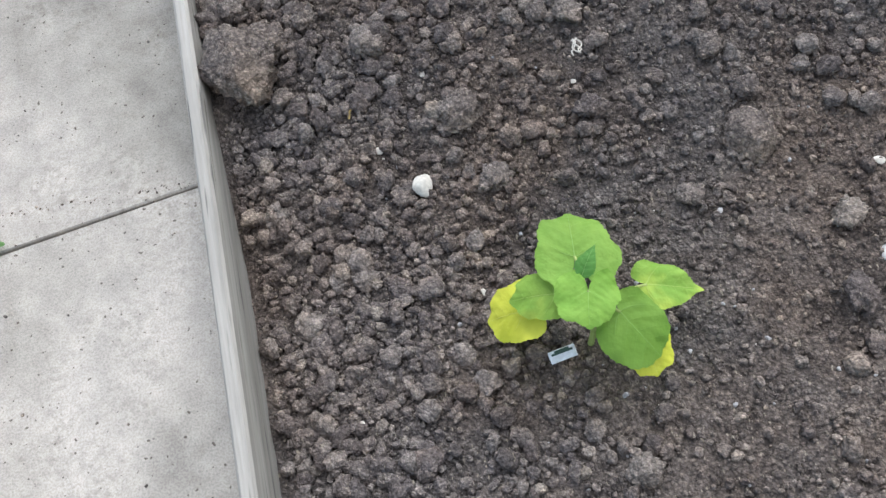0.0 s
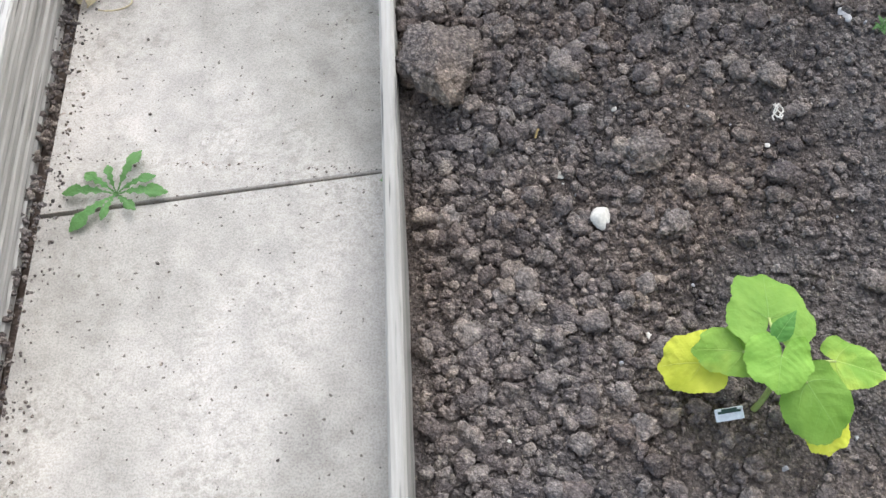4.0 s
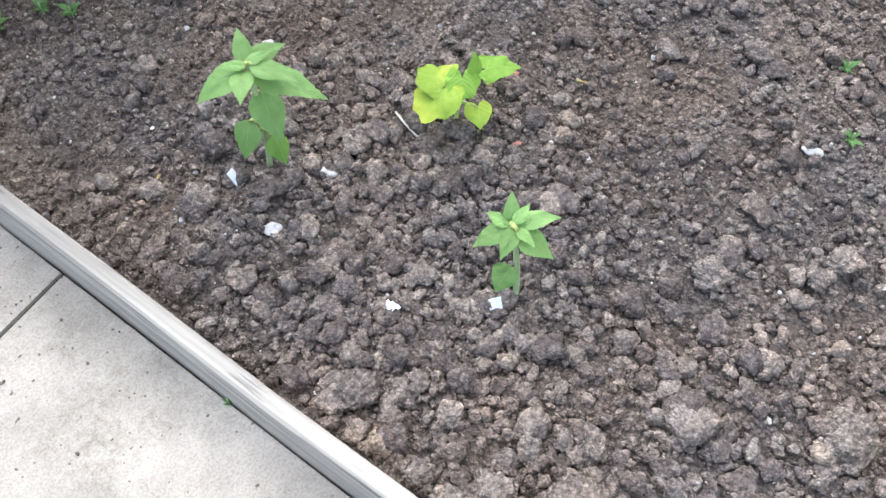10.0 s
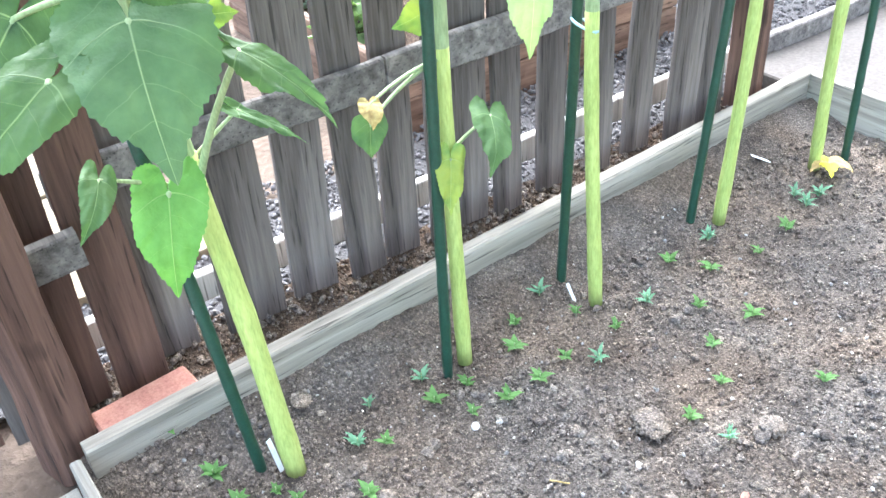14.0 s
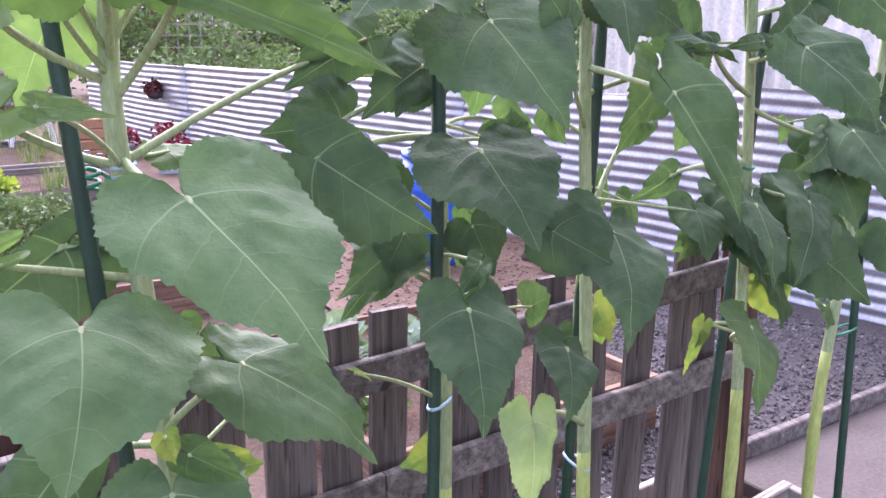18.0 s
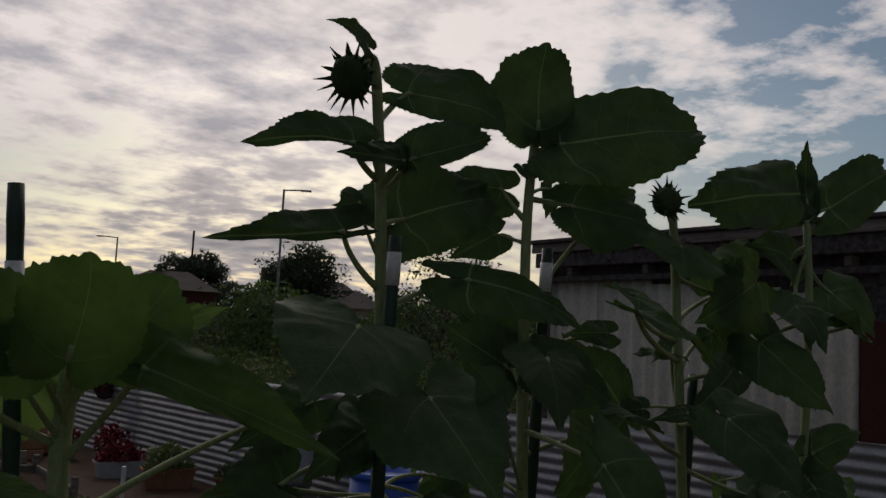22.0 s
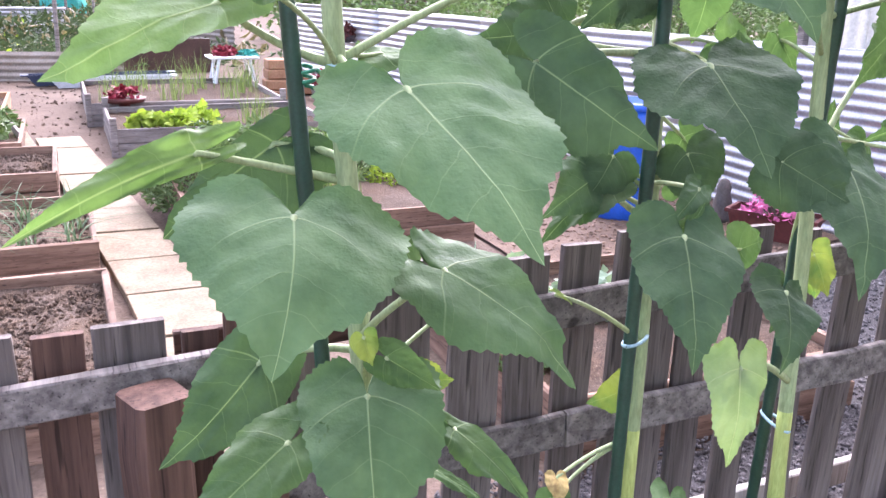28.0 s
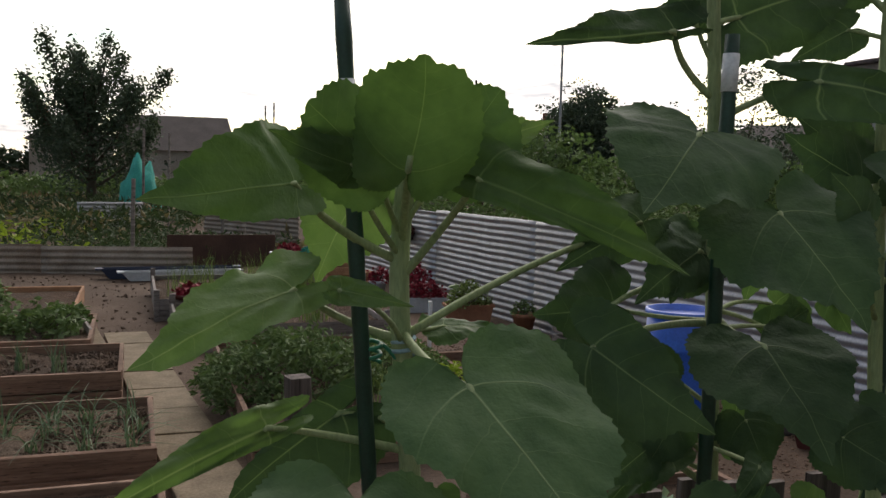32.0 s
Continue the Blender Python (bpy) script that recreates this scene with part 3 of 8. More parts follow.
def build_bed_soil():
    nx, ny = 250, 330
    x1, y0, y1 = 2.42, -1.7, 1.70
    verts, faces = [], []
    for j in range(ny + 1):
        for i in range(nx + 1):
            y = y0 + (y1 - y0) * j / ny
            x0 = 0.032 - 0.0475 * y          # butts against the edging board
            x = x0 + (x1 - x0) * i / nx
            z = soil_height(x, y) + 0.005 * noise.noise(Vector((x * 38, y * 38, 9.0))) + 0.003 * noise.noise(Vector((x * 90, y * 90, 2.0)))
            verts.append((x, y, z))
    for j in range(ny):
        for i in range(nx):
            a = j * (nx + 1) + i
            faces.append((a, a + 1, a + nx + 2, a + nx + 1))
    me = bpy.data.meshes.new("bed_soil")
    me.from_pydata(verts, [], faces)
    me.materials.append(M_SOIL)
    ob = smooth(new("bed_soil", me))
    return tagged(ob, "dark crumbly garden soil raked loosely inside timber edging", "soil", kind="structure")


build_bed_soil()

# one sheet of earth out to the horizon, below everything
def build_ground():
    bm = bmesh.new()
    ring = []
    for r in (0.0, 6, 14, 30, 60, 120, 300, 900, 2500):
        if r == 0:
            ring.append([bm.verts.new((0, 6, -0.07))])
            continue
        ring.append([bm.verts.new((r * math.cos(2 * math.pi * k / 48), 6 + r * math.sin(2 * math.pi * k / 48), -0.07)) for k in range(48)])
    for k in range(48):
        bm.faces.new((ring[0][0], ring[1][k], ring[1][(k + 1) % 48]))
    for a, b in zip(ring[1:], ring[2:]):
        for k in range(48):
            bm.faces.new((a[k], b[k], b[(k + 1) % 48], a[(k + 1) % 48]))
    return tagged(part("ground", bm, M_EARTH), "bare brown allotment earth reaching to the horizon", "ground", kind="structure")


build_ground()


def slab_bm(x0, x1, y0, y1, z0, z1, seed):
    rnd = random.Random(seed)
    bm = box_bm(x0, x1, y0, y1, z0, z1, bevel=0.003)
    for v in bm.verts:
        v.co.x += rnd.uniform(-0.002, 0.002)
        v.co.y += rnd.uniform(-0.002, 0.002)
    return bm


garden_path = thing("garden_path", (0, 0, 0), "pale worn concrete slabs laid end to end between timber boards", "path", kind="structure")
def path_right(y):
    return 0.0180 - 0.0470 * y


def path_left(y):
    return -0.530 - 0.047 * y


for i, (y0, y1) in enumerate([(-2.678, -1.778), (-1.774, -0.8725), (-0.8695, 0.0315), (0.0345, 0.9235), (0.9265, 1.60)]):
    bm = slab_bm(0, 1, y0, y1, -0.10, -0.040, i)
    for v in bm.verts:
        v.co.x = path_left(v.co.y) + (path_right(v.co.y) - path_left(v.co.y)) * v.co.x
        v.co.y += 0.055 * (v.co.x - path_right(v.co.y)) / -0.55 * -1
    bmesh.ops.subdivide_edges(bm, edges=bm.edges, cuts=3, use_grid_fill=True)
    part("slab", bm, M_SLAB, garden_path)

# timber edging of the bed
def board_along_y(name, x, y0, y1, z0, z1, thick, material, seed, label, turn=0.0):
    bm = plank(y1 - y0, thick, z1 - z0, seed, 0.004, 0.0015, 14)
    ob = part(name, bm, material)
    ob.matrix_basis = Matrix.Translation((x, y0, (z0 + z1) / 2)) @ pose(0, 0, 0, 0, 0, turn) @ pose(0, 0, 0, -90, 0, 0)
    return tagged(ob, label, "edging board", "timber edging of the beds", "structure")


M_EDGE_OLD = wood("lichen_grey_board", (0.145, 0.127, 0.107), (0.33, 0.295, 0.25), (1, 1, 0.05))
M_EDGE = wood("grey_edging", (0.232, 0.211, 0.183), (0.50, 0.46, 0.40), (1, 1, 0.05))
board_along_y("edging_board", 0.127, -2.0, 1.56, -0.12, 0.065, 0.023, M_EDGE, 1, "silver-grey weathered timber board edging the soil bed beside the path", 2.72)


def grooved_board(x, y0, y1, z0, z1, thick, turn, label):
    """A decking board on edge: grooves run along the face towards the path."""
    bm = bmesh.new()
    prof = [(-thick, z0), (0.0, z0)]
    n = 7
    pitch = (z1 - z0 - 0.006) / n
    for i in range(n):
        z = z0 + 0.003 + i * pitch
        prof += [(0.0, z), (0.0, z + pitch * 0.55), (-0.0045, z + pitch * 0.70), (-0.0045, z + pitch * 0.85)]
    prof += [(0.0, z1 - 0.003), (-0.003, z1), (-thick + 0.003, z1), (-thick, z1 - 0.003)]
    rnd = random.Random(12)
    rows = []
    for k in range(25):
        dx, dz = rnd.uniform(-0.0015, 0.0015), rnd.uniform(-0.001, 0.001)
        rows.append([bm.verts.new((px + dx, pz + dz, (y1 - y0) * k / 24)) for px, pz in prof])
    for a, b in zip(rows, rows[1:]):
        for i in range(len(prof)):
            j = (i + 1) % len(prof)
            bm.faces.new((a[i], b[i], b[j], a[j]))
    bm.faces.new(rows[0][::-1])
    bm.faces.new(rows[-1])
    bmesh.ops.recalc_face_normals(bm, faces=bm.faces)
    ob = part("edging_board", bm, M_EDGE)
    ob.matrix_basis = pose(x, y0, 0, 0, 0, turn) @ Matrix(((1, 0, 0, 0), (0, 0, 1, 0), (0, 1, 0, 0), (0, 0, 0, 1)))
    return tagged(ob, label, "edging board", "timber edging of the beds", "structure")


grooved_board(-0.404, -2.4, 1.5, -0.06, 0.098, 0.03, 3.7, "grooved grey decking board edging the path")
board_along_y("edging_board", 2.41, -1.7, 1.73, -0.14, 0.07, 0.035, M_EDGE, 3, "grey timber board edging the far side of the bed")


def board_along_x(x0, x1, y0, y1, z0, z1, thick, seed, label):
    length = math.hypot(x1 - x0, y1 - y0)
    ob = part("edging_board", plank(length, thick, z1 - z0, seed, 0.005, 0.003, 12), M_EDGE_OLD)
    ob.matrix_basis = Matrix.Translation((x0, y0, (z0 + z1) / 2)) @ pose(0, 0, 0, 0, 0, math.degrees(math.atan2(y1 - y0, x1 - x0))) @ pose(0, 0, 0, 0, 90, 0) @ pose(0, 0, 0, 0, 0, 90)
    return tagged(ob, label, "edging board", "timber edging of the beds", "structure")


board_along_x(-0.02, 2.42, 1.575, 1.745, -0.12, 0.075, 0.04, 4, "lichen-grey timber board closing the bed in front of the fence")

# ---- picket fence ----
fence = thing("picket_fence", (0, 1.84, 0), "low weathered grey-brown picket fence of reused pallet boards", "fence")
PALES = [(-0.60, -0.49), (-0.46, -0.36), (-0.335, -0.25), (-0.236, -0.149), (-0.127, -0.003), (0.017, 0.085), (0.102, 0.214), (0.22, 0.316), (0.381, 0.535), (0.57, 0.69), (0.726, 0.826), (0.847, 0.945),
         (0.977, 1.029), (1.057, 1.175), (1.187, 1.28), (1.357, 1.453), (1.552, 1.62), (1.69, 1.797), (1.851, 1.984), (1.992, 2.13)]
for i, (a, b) in enumerate(PALES):
    rnd = random.Random(50 + i)
    top = 0.94 + rnd.uniform(-0.03, 0.02) - (0.055 if b < 0.22 else 0)
    bm = plank(top + 0.03, b - a, 0.02, 60 + i, 0.003, 0.002, 8)
    ob = part("pale", bm, M_PALE if 0.2 < a or rnd.random() < 0.2 else M_REDWOOD, fence)
    ob.matrix_basis = pose((a + b) / 2, 0.02 * (i % 2) - (0.05 if a < 0.2 else 0), -0.03, rnd.uniform(-1, 1), rnd.uniform(-1.5, 1.5), rnd.uniform(-3, 3))


def rail(x0, x1, y, za, zb, height, thick, material, seed, label=""):
    length = math.hypot(x1 - x0, zb - za)
    ob = part("rail", plank(length, thick, height, seed, 0.004, 0.004, 9), material, fence, label)
    ob.matrix_basis = Matrix.Translation((x0, y, (za + zb) / 2 - (zb - za) / 2)) @ pose(0, 0, 0, 0, 90 - math.degrees(math.atan2(zb - za, x1 - x0)), 0) @ pose(0, 0, 0, 0, 0, 90)
    return ob


rail(0.10, 0.86, -0.035, 0.50, 0.505, 0.085, 0.022, M_RAIL, 91)
rail(0.865, 2.14, -0.035, 0.505, 0.545, 0.09, 0.022, M_RAIL, 92)
rail(0.74, 2.10, -0.037, 0.80, 0.86, 0.085, 0.022, M_RAIL, 93)
rail(0.02, 0.735, 0.045, 0.80, 0.81, 0.075, 0.022, M_REDWOOD, 94, "red-stained rail board")
rail(-0.75, 0.12, -0.095, 0.765, 0.81, 0.07, 0.03, M_RAIL, 95)
rail(-0.75, 0.12, -0.105, 0.36, 0.40, 0.08, 0.03, M_RAIL, 96)
post = part("post", plank(0.86, 0.10, 0.10, 97, 0.012, 0.004, 8), M_REDWOOD, fence, "red-brown stained timber post")
post.matrix_basis = pose(-0.04, -0.165, -0.05, 0, 0, 20)
post = part("post", plank(1.02, 0.09, 0.09, 98, 0.006, 0.003, 8), M_REDWOOD, fence)
post.matrix_basis = pose(2.22, 0.0, -0.05, 0, -2, 8)
ground_rail = part("gravel_board", plank(3.0, 0.03, 0.08, 99, 0.004, 0.002, 8), M_BOARD, fence, "pale gravel board lying behind the pales")
ground_rail.matrix_basis = Matrix.Translation((-0.6, 0.07, 0.06)) @ pose(0, 0, 0, 0, 90, 1.5) @ pose(0, 0, 0, 0, 0, 90)

# ---- clods, crumbs and stones on the soil ----
def lump_mesh(subdiv, seed, rough=1.0):
    """A crumbly lump of unit radius: vertices and triangles."""
    bm = bmesh.new()
    bmesh.ops.create_icosphere(bm, subdivisions=subdiv, radius=1.0)
    off = Vector((seed * 3.7, seed * 1.3, seed * 2.1))
    rnd = random.Random(int(seed * 10))
    cuts = [(Vector((rnd.gauss(0, 1), rnd.gauss(0, 1), rnd.gauss(0, 1))).normalized(), rnd.uniform(0.45, 0.9)) for _ in range(11)]
    for v in bm.verts:
        p = v.co.copy()
        r = 1.0 + rough * (0.34 * noise.noise(p * 1.1 + off) + 0.16 * noise.noise(p * 2.4 + off))
        q = p * r
        # broken faces: the lump is sheared off along a few planes
        for d, reach in cuts:
            over = q.dot(d) - reach
            if over > 0:
                q -= d * over * 0.75
        v.co = q * (1 + rough * (0.17 * noise.noise(p * 4.5 + off) + 0.15 * noise.noise(p * 9.5 + off) + 0.07 * noise.noise(p * 21 + off)))
        v.co.z *= 0.82
    vs = np.array([v.co[:] for v in bm.verts], dtype=np.float32)
    fs = np.array([[v.index for v in f.verts] for f in bm.faces], dtype=np.int32)
    bm.free()
    return vs, fs


def mesh_from(name, verts, tris, material, is_smooth=True):
    me = bpy.data.meshes.new(name)
    me.vertices.add(len(verts))
    me.vertices.foreach_set("co", verts.ravel())
    me.loops.add(tris.size)
    me.loops.foreach_set("vertex_index", tris.ravel())
    me.polygons.add(len(tris))
    me.polygons.foreach_set("loop_start", np.arange(0, tris.size, 3, dtype=np.int32))
    me.polygons.foreach_set("loop_total", np.full(len(tris), 3, dtype=np.int32))
    me.polygons.foreach_set("use_smooth", np.full(len(tris), is_smooth))
    me.update()
    me.validate()
    me.materials.append(material)
    return me


def scatter(name, count, sizes, subdiv, material, seed, density, label, category, sink=0.25, area=(0.045, 2.385, -1.6, 1.57), ground=None, flat=1.0):
    """Many lumps of random size strewn over the soil, as one object."""
    rng = np.random.default_rng(seed)
    kinds = [lump_mesh(subdiv, seed * 17 + k) for k in range(10)]
    allv, allf, n = [], [], 0
    placed, tries = 0, 0
    while placed < count and tries < count * 6:
        tries += 1
        x, y = rng.uniform(area[0], area[1]), rng.uniform(area[2], area[3])
        if rng.random() > density(x, y) or (ground is None and x < 0.058 - 0.047 * y):
            continue
        r = sizes[0] + (sizes[1] - sizes[0]) * rng.random() ** 2.4
        vs, fs = kinds[rng.integers(10)]
        q = rng.normal(size=4)
        q /= np.linalg.norm(q)
        a, b, c, d = q
        rot = np.array([[1 - 2 * (c * c + d * d), 2 * (b * c - a * d), 2 * (b * d + a * c)], [2 * (b * c + a * d), 1 - 2 * (b * b + d * d), 2 * (c * d - a * b)], [2 * (b * d - a * c), 2 * (c * d + a * b), 1 - 2 * (b * b + c * c)]], dtype=np.float32)
        z = (ground(x, y) if ground else soil_height(x, y)) + r * (1 - sink * 2) * 0.6 * flat
        w = (vs @ rot.T) * (r * rng.uniform(0.8, 1.2, 3).astype(np.float32)) * np.array([1, 1, flat], dtype=np.float32) + np.array([x, y, z], dtype=np.float32)
        allv.append(w)
        allf.append(fs + n)
        n += len(vs)
        placed += 1
    ob = new(name, mesh_from(name, np.concatenate(allv).astype(np.float32), np.concatenate(allf), material, subdiv > 2))
    return tagged(ob, label, category, kind="stuff")


def coarse(x, y):
    """How cloddy the bed is: coarse along the path and round the plants, raked finer further in."""
    edge = max(0.0, 1 - max(0.0, x - 0.16) / 0.5) * (1.0 if y < 0.45 else max(0.18, 1 - (y - 0.45) * 1.5))
    mound = math.exp(-((x - 0.40) ** 2 + (y - 0.66) ** 2) / 0.035)
    mound2 = math.exp(-((x - 1.0) ** 2 + (y - 0.15) ** 2) / 0.2) * 0.5
    patch = 0.5 + 0.9 * noise.noise(Vector((x * 4.3, y * 4.3, 7)))
    return min(1.0, max(0.06, 0.9 * edge + 0.85 * mound + mound2 + 0.30 * patch - 0.06))


def fine(x, y):
    return 1.0 if x < 1.3 else 0.85


AREA = (0.01, 1.75, -1.15, 1.57)
scatter("soil_clods", 1500, (0.009, 0.020), 3, M_CLOD, 11, lambda x, y: coarse(x, y) ** 2.2, "rounded dry clods of grey-brown soil strewn over the bed", "soil clods", sink=0.2, area=AREA)
scatter("soil_lumps", 11500, (0.0045, 0.0115), 2, M_CLOD, 12, lambda x, y: 0.06 + 0.94 * coarse(x, y) ** 1.4, "small crumbly lumps of soil between the clods", "soil lumps", sink=0.15, area=AREA)
scatter("soil_crumbs", 48000, (0.0016, 0.0066), 1, M_CRUMB, 13, fine, "fine crumbs of soil covering the bed", "soil crumbs", sink=0.1, area=AREA)
scatter("far_soil_crumbs", 7000, (0.003, 0.011), 1, M_CRUMB, 16, lambda x, y: 1.0, "crumbs of soil at the far side of the bed", "soil crumbs", sink=0.15, area=(1.75, 2.385, -1.2, 1.6))
scatter("fence_foot_crumbs", 2600, (0.003, 0.011), 1, M_BEDSOIL, 23, lambda x, y: 1.0, "dark crumbs of soil along the foot of the fence", "soil crumbs", sink=0.2, area=(0.0, 2.38, 1.78, 1.93), ground=lambda x, y: -0.036)
scatter("path_crumbs", 4200, (0.002, 0.009), 2, M_CLOD, 17, lambda x, y: 1.0 if x < path_left(y) + 0.004 else 0.0, "dark soil spilled between the path and its board", "soil crumbs", sink=0.2, area=(-0.66, -0.40, -1.0, 1.5), ground=lambda x, y: -0.048)
scatter("path_grit", 3400, (0.0008, 0.0042), 1, M_CRUMB, 20, lambda x, y: max(0.008, 1 - (x - path_left(y)) / 0.05) if x > path_left(y) else 0.0, "grains of dark soil scattered on the slabs", "soil crumbs", sink=0.2, area=(-0.60, -0.02, -0.9, 1.5), ground=lambda x, y: -0.040)
scatter("joint_crumbs", 600, (0.0015, 0.005), 1, M_CLOD, 18, lambda x, y: 1.0 if abs(x - path_right(y) - 0.004) < 0.006 else 0.0, "soil crumbs in the gap beside the edging board", "soil crumbs", sink=0.3, area=(-0.05, 0.03, -1.2, 1.5), ground=lambda x, y: -0.05)
def joint(x, y):
    """Nearness to the cross joints of the path."""
    return 1.0 if min(abs(y + 0.055 * (x - path_right(y)) / 0.55 - j) for j in (0.033, 0.925, -0.871)) < 0.006 and x < path_right(y) else 0.0


scatter("cross_joint_crumbs", 1500, (0.0010, 0.0032), 1, M_CLOD, 21, lambda x, y: joint(x, y), "dirt lodged in the joints between the slabs", "soil crumbs", sink=0.3, area=(-0.60, 0.02, -0.05, 0.98), ground=lambda x, y: -0.0405)
scatter("neighbour_clods", 1600, (0.006, 0.022), 2, M_CLOD, 19, lambda x, y: 1.0, "rounded clods of soil in the bed beyond the path", "soil clods", sink=0.2, area=(-1.3, -0.655, -0.5, 1.5), ground=lambda x, y: -0.03)
scatter("stone_chips", 560, (0.002, 0.006), 2, M_STONE, 14, lambda x, y: 0.5 if y < 0.5 else 1.0, "pale stone chips lying on the soil", "stone chips", sink=0.1, area=AREA)
scatter("white_chips", 330, (0.0013, 0.0042), 1, M_CHALK, 15, lambda x, y: 0.35 if y < 0.5 else 1.0, "tiny white chips lying on the soil", "stone chips", sink=0.05, flat=0.6, area=AREA)


def strew_clods(count, seed):
    """The clods that can be told apart, each an object of its own on a shared mesh."""
    rng = random.Random(seed)
    shared = []
    for k in range(14):
        vs, fs = lump_mesh(3, 500 + k * 2.9, 1.1)
        shared.append(mesh_from("clod", vs * np.float32(0.018), fs, M_CLOD))
    n = 0
    while n < count:
        x, y = rng.uniform(0.04, 1.25), rng.uniform(-0.85, 1.3)
        if x < 0.068 - 0.047 * y or rng.random() > coarse(x, y) ** 1.5:
            continue
        r = 0.013 + 0.010 * rng.random() ** 2
        ob = new("soil_clod", shared[n % 14])
        ob.location = (x, y, soil_height(x, y) + r * 0.45)
        ob.rotation_euler = (rng.uniform(-0.5, 0.5), rng.uniform(-0.5, 0.5), rng.uniform(0, 6.28))
        ob.scale = [r / 0.018 * rng.uniform(a, b) for a, b in ((0.9, 1.2), (0.85, 1.1), (0.7, 1.0))]
        tagged(ob, "rounded dry clod of grey-brown soil among others", "soil clod", "clods on the soil bed")
        n += 1


strew_clods(300, 5)

CLOD_N = [0]


def big_clod(x, y, r):
    x, y = seat(x, y)
    CLOD_N[0] += 1
    k = CLOD_N[0]
    vs, fs = lump_mesh(4, 300 + k * 1.7, 1.2)
    vs = vs * np.array([r, r * 0.92, r * (0.95 if r > 0.06 else 0.75)], dtype=np.float32)
    rot = np.array(Euler((0.2 * math.sin(k), 0.2 * math.cos(k), k * 1.9)).to_matrix(), dtype=np.float32)
    ob = new("soil_clod", mesh_from("soil_clod", (vs @ rot.T).astype(np.float32), fs, M_BIGCLOD if r > 0.035 else M_CLOD))
    ob.location = (x, y, soil_height(x, y) + r * 0.42)
    size = "large" if r > 0.035 else "middling"
    return tagged(ob, f"{size} dry grey-brown clod of soil resting on the bed", "soil clod", "larger clods on the soil bed")


big_clod(0.106, 0.165, 0.072)
big_clod(0.412, 0.026, 0.0267)
big_clod(0.595, -0.030, 0.0279)
big_clod(0.794, -0.129, 0.0402)
big_clod(0.818, -0.058, 0.0239)
big_clod(0.802, 0.015, 0.0261)
big_clod(0.434, -0.091, 0.0270)
big_clod(0.525, -0.546, 0.0277)
big_clod(0.127, -0.350, 0.0225)
big_clod(0.693, -0.193, 0.0222)
big_clod(0.339, -0.347, 0.0179)
big_clod(0.320, 0.180, 0.0320)
big_clod(0.218, 0.248, 0.0245)
big_clod(0.100, 0.304, 0.0290)
big_clod(0.223, -0.204, 0.0203)
big_clod(0.634, 0.130, 0.0250)
big_clod(0.851, -0.389, 0.0291)
big_clod(0.880, -0.281, 0.0256)
big_clod(0.396, -0.489, 0.0146)
big_clod(0.147, -0.287, 0.0214)
big_clod(0.222, -0.108, 0.0165)
big_clod(0.570, -0.479, 0.0161)
big_clod(0.090, 0.502, 0.0301)
big_clod(0.310, 0.166, 0.0308)
big_clod(0.420, 0.013, 0.0367)
big_clod(0.507, 0.257, 0.0277)
big_clod(0.055, 0.782, 0.0258)
big_clod(0.146, 0.218, 0.0381)
big_clod(0.105, 0.291, 0.0215)
big_clod(0.379, 0.756, 0.0231)
big_clod(0.458, 0.286, 0.0200)
big_clod(0.152, 0.851, 0.0240)
big_clod(0.398, 0.614, 0.0192)
big_clod(0.879, 0.392, 0.0298)
big_clod(0.148, 0.455, 0.0184)
big_clod(0.071, 0.431, 0.0218)
big_clod(0.202, 0.244, 0.0168)
big_clod(0.240, 0.909, 0.0282)
big_clod(0.148, 0.603, 0.0219)
big_clod(0.221, 0.208, 0.0169)
big_clod(0.588, 0.142, 0.0196)
big_clod(0.070, 0.309, 0.0188)
big_clod(0.058, 0.378, 0.0215)
big_clod(0.944, 1.001, 0.0406)
big_clod(1.136, 0.854, 0.0336)
big_clod(0.406, 1.518, 0.0255)
big_clod(0.160, 0.852, 0.0265)
big_clod(0.057, 0.781, 0.0255)
big_clod(0.371, 0.753, 0.0235)
big_clod(0.849, 0.851, 0.0188)
big_clod(0.394, 0.614, 0.0182)
big_clod(0.199, 0.647, 0.0190)
STONE_N = [0]


def pebble(x, y, r, material, label, flat=0.6, lift=0.0):
    x, y = seat(x, y)
    STONE_N[0] += 1
    vs, fs = lump_mesh(3, 700 + STONE_N[0] * 2.3, 0.55)
    vs = vs * np.array([r * 1.15, r * 0.85, r * flat], dtype=np.float32)
    ob = new("pebble", mesh_from("pebble", vs, fs, material))
    ob.location, ob.rotation_euler.z = (x, y, soil_height(x, y) + r * 0.35 + lift), STONE_N[0] * 1.3
    return tagged(ob, label, "stone", "stones lying on the bed")


pebble(0.331, -0.083, 0.018, M_CHALK, "cream-white stone lying among the soil clods", 0.8, 0.006)
for x, y, r in [(0.277, -0.007, 0.008), (0.182, -0.406, 0.008), (0.384, -0.26, 0.006), (0.60, 0.02, 0.006), (0.38, 0.10, 0.006), (0.95, -0.21, 0.008)]:
    pebble(x, y, r, M_CHALK, "small flat white chip lying on the soil", 0.35)
for x, y, r in [(0.91, -0.34, 0.011), (0.30, 0.975, 0.010), (0.424, 0.99, 0.014), (0.662, 1.22, 0.013), (0.715, 1.20, 0.012), (0.86, 0.95, 0.010), (0.192, 0.751, 0.013), (0.312, 0.754, 0.014), (0.773, 0.246, 0.013)]:
    pebble(x, y, r, M_STONE, "smooth grey pebble lying on the soil", 0.6)
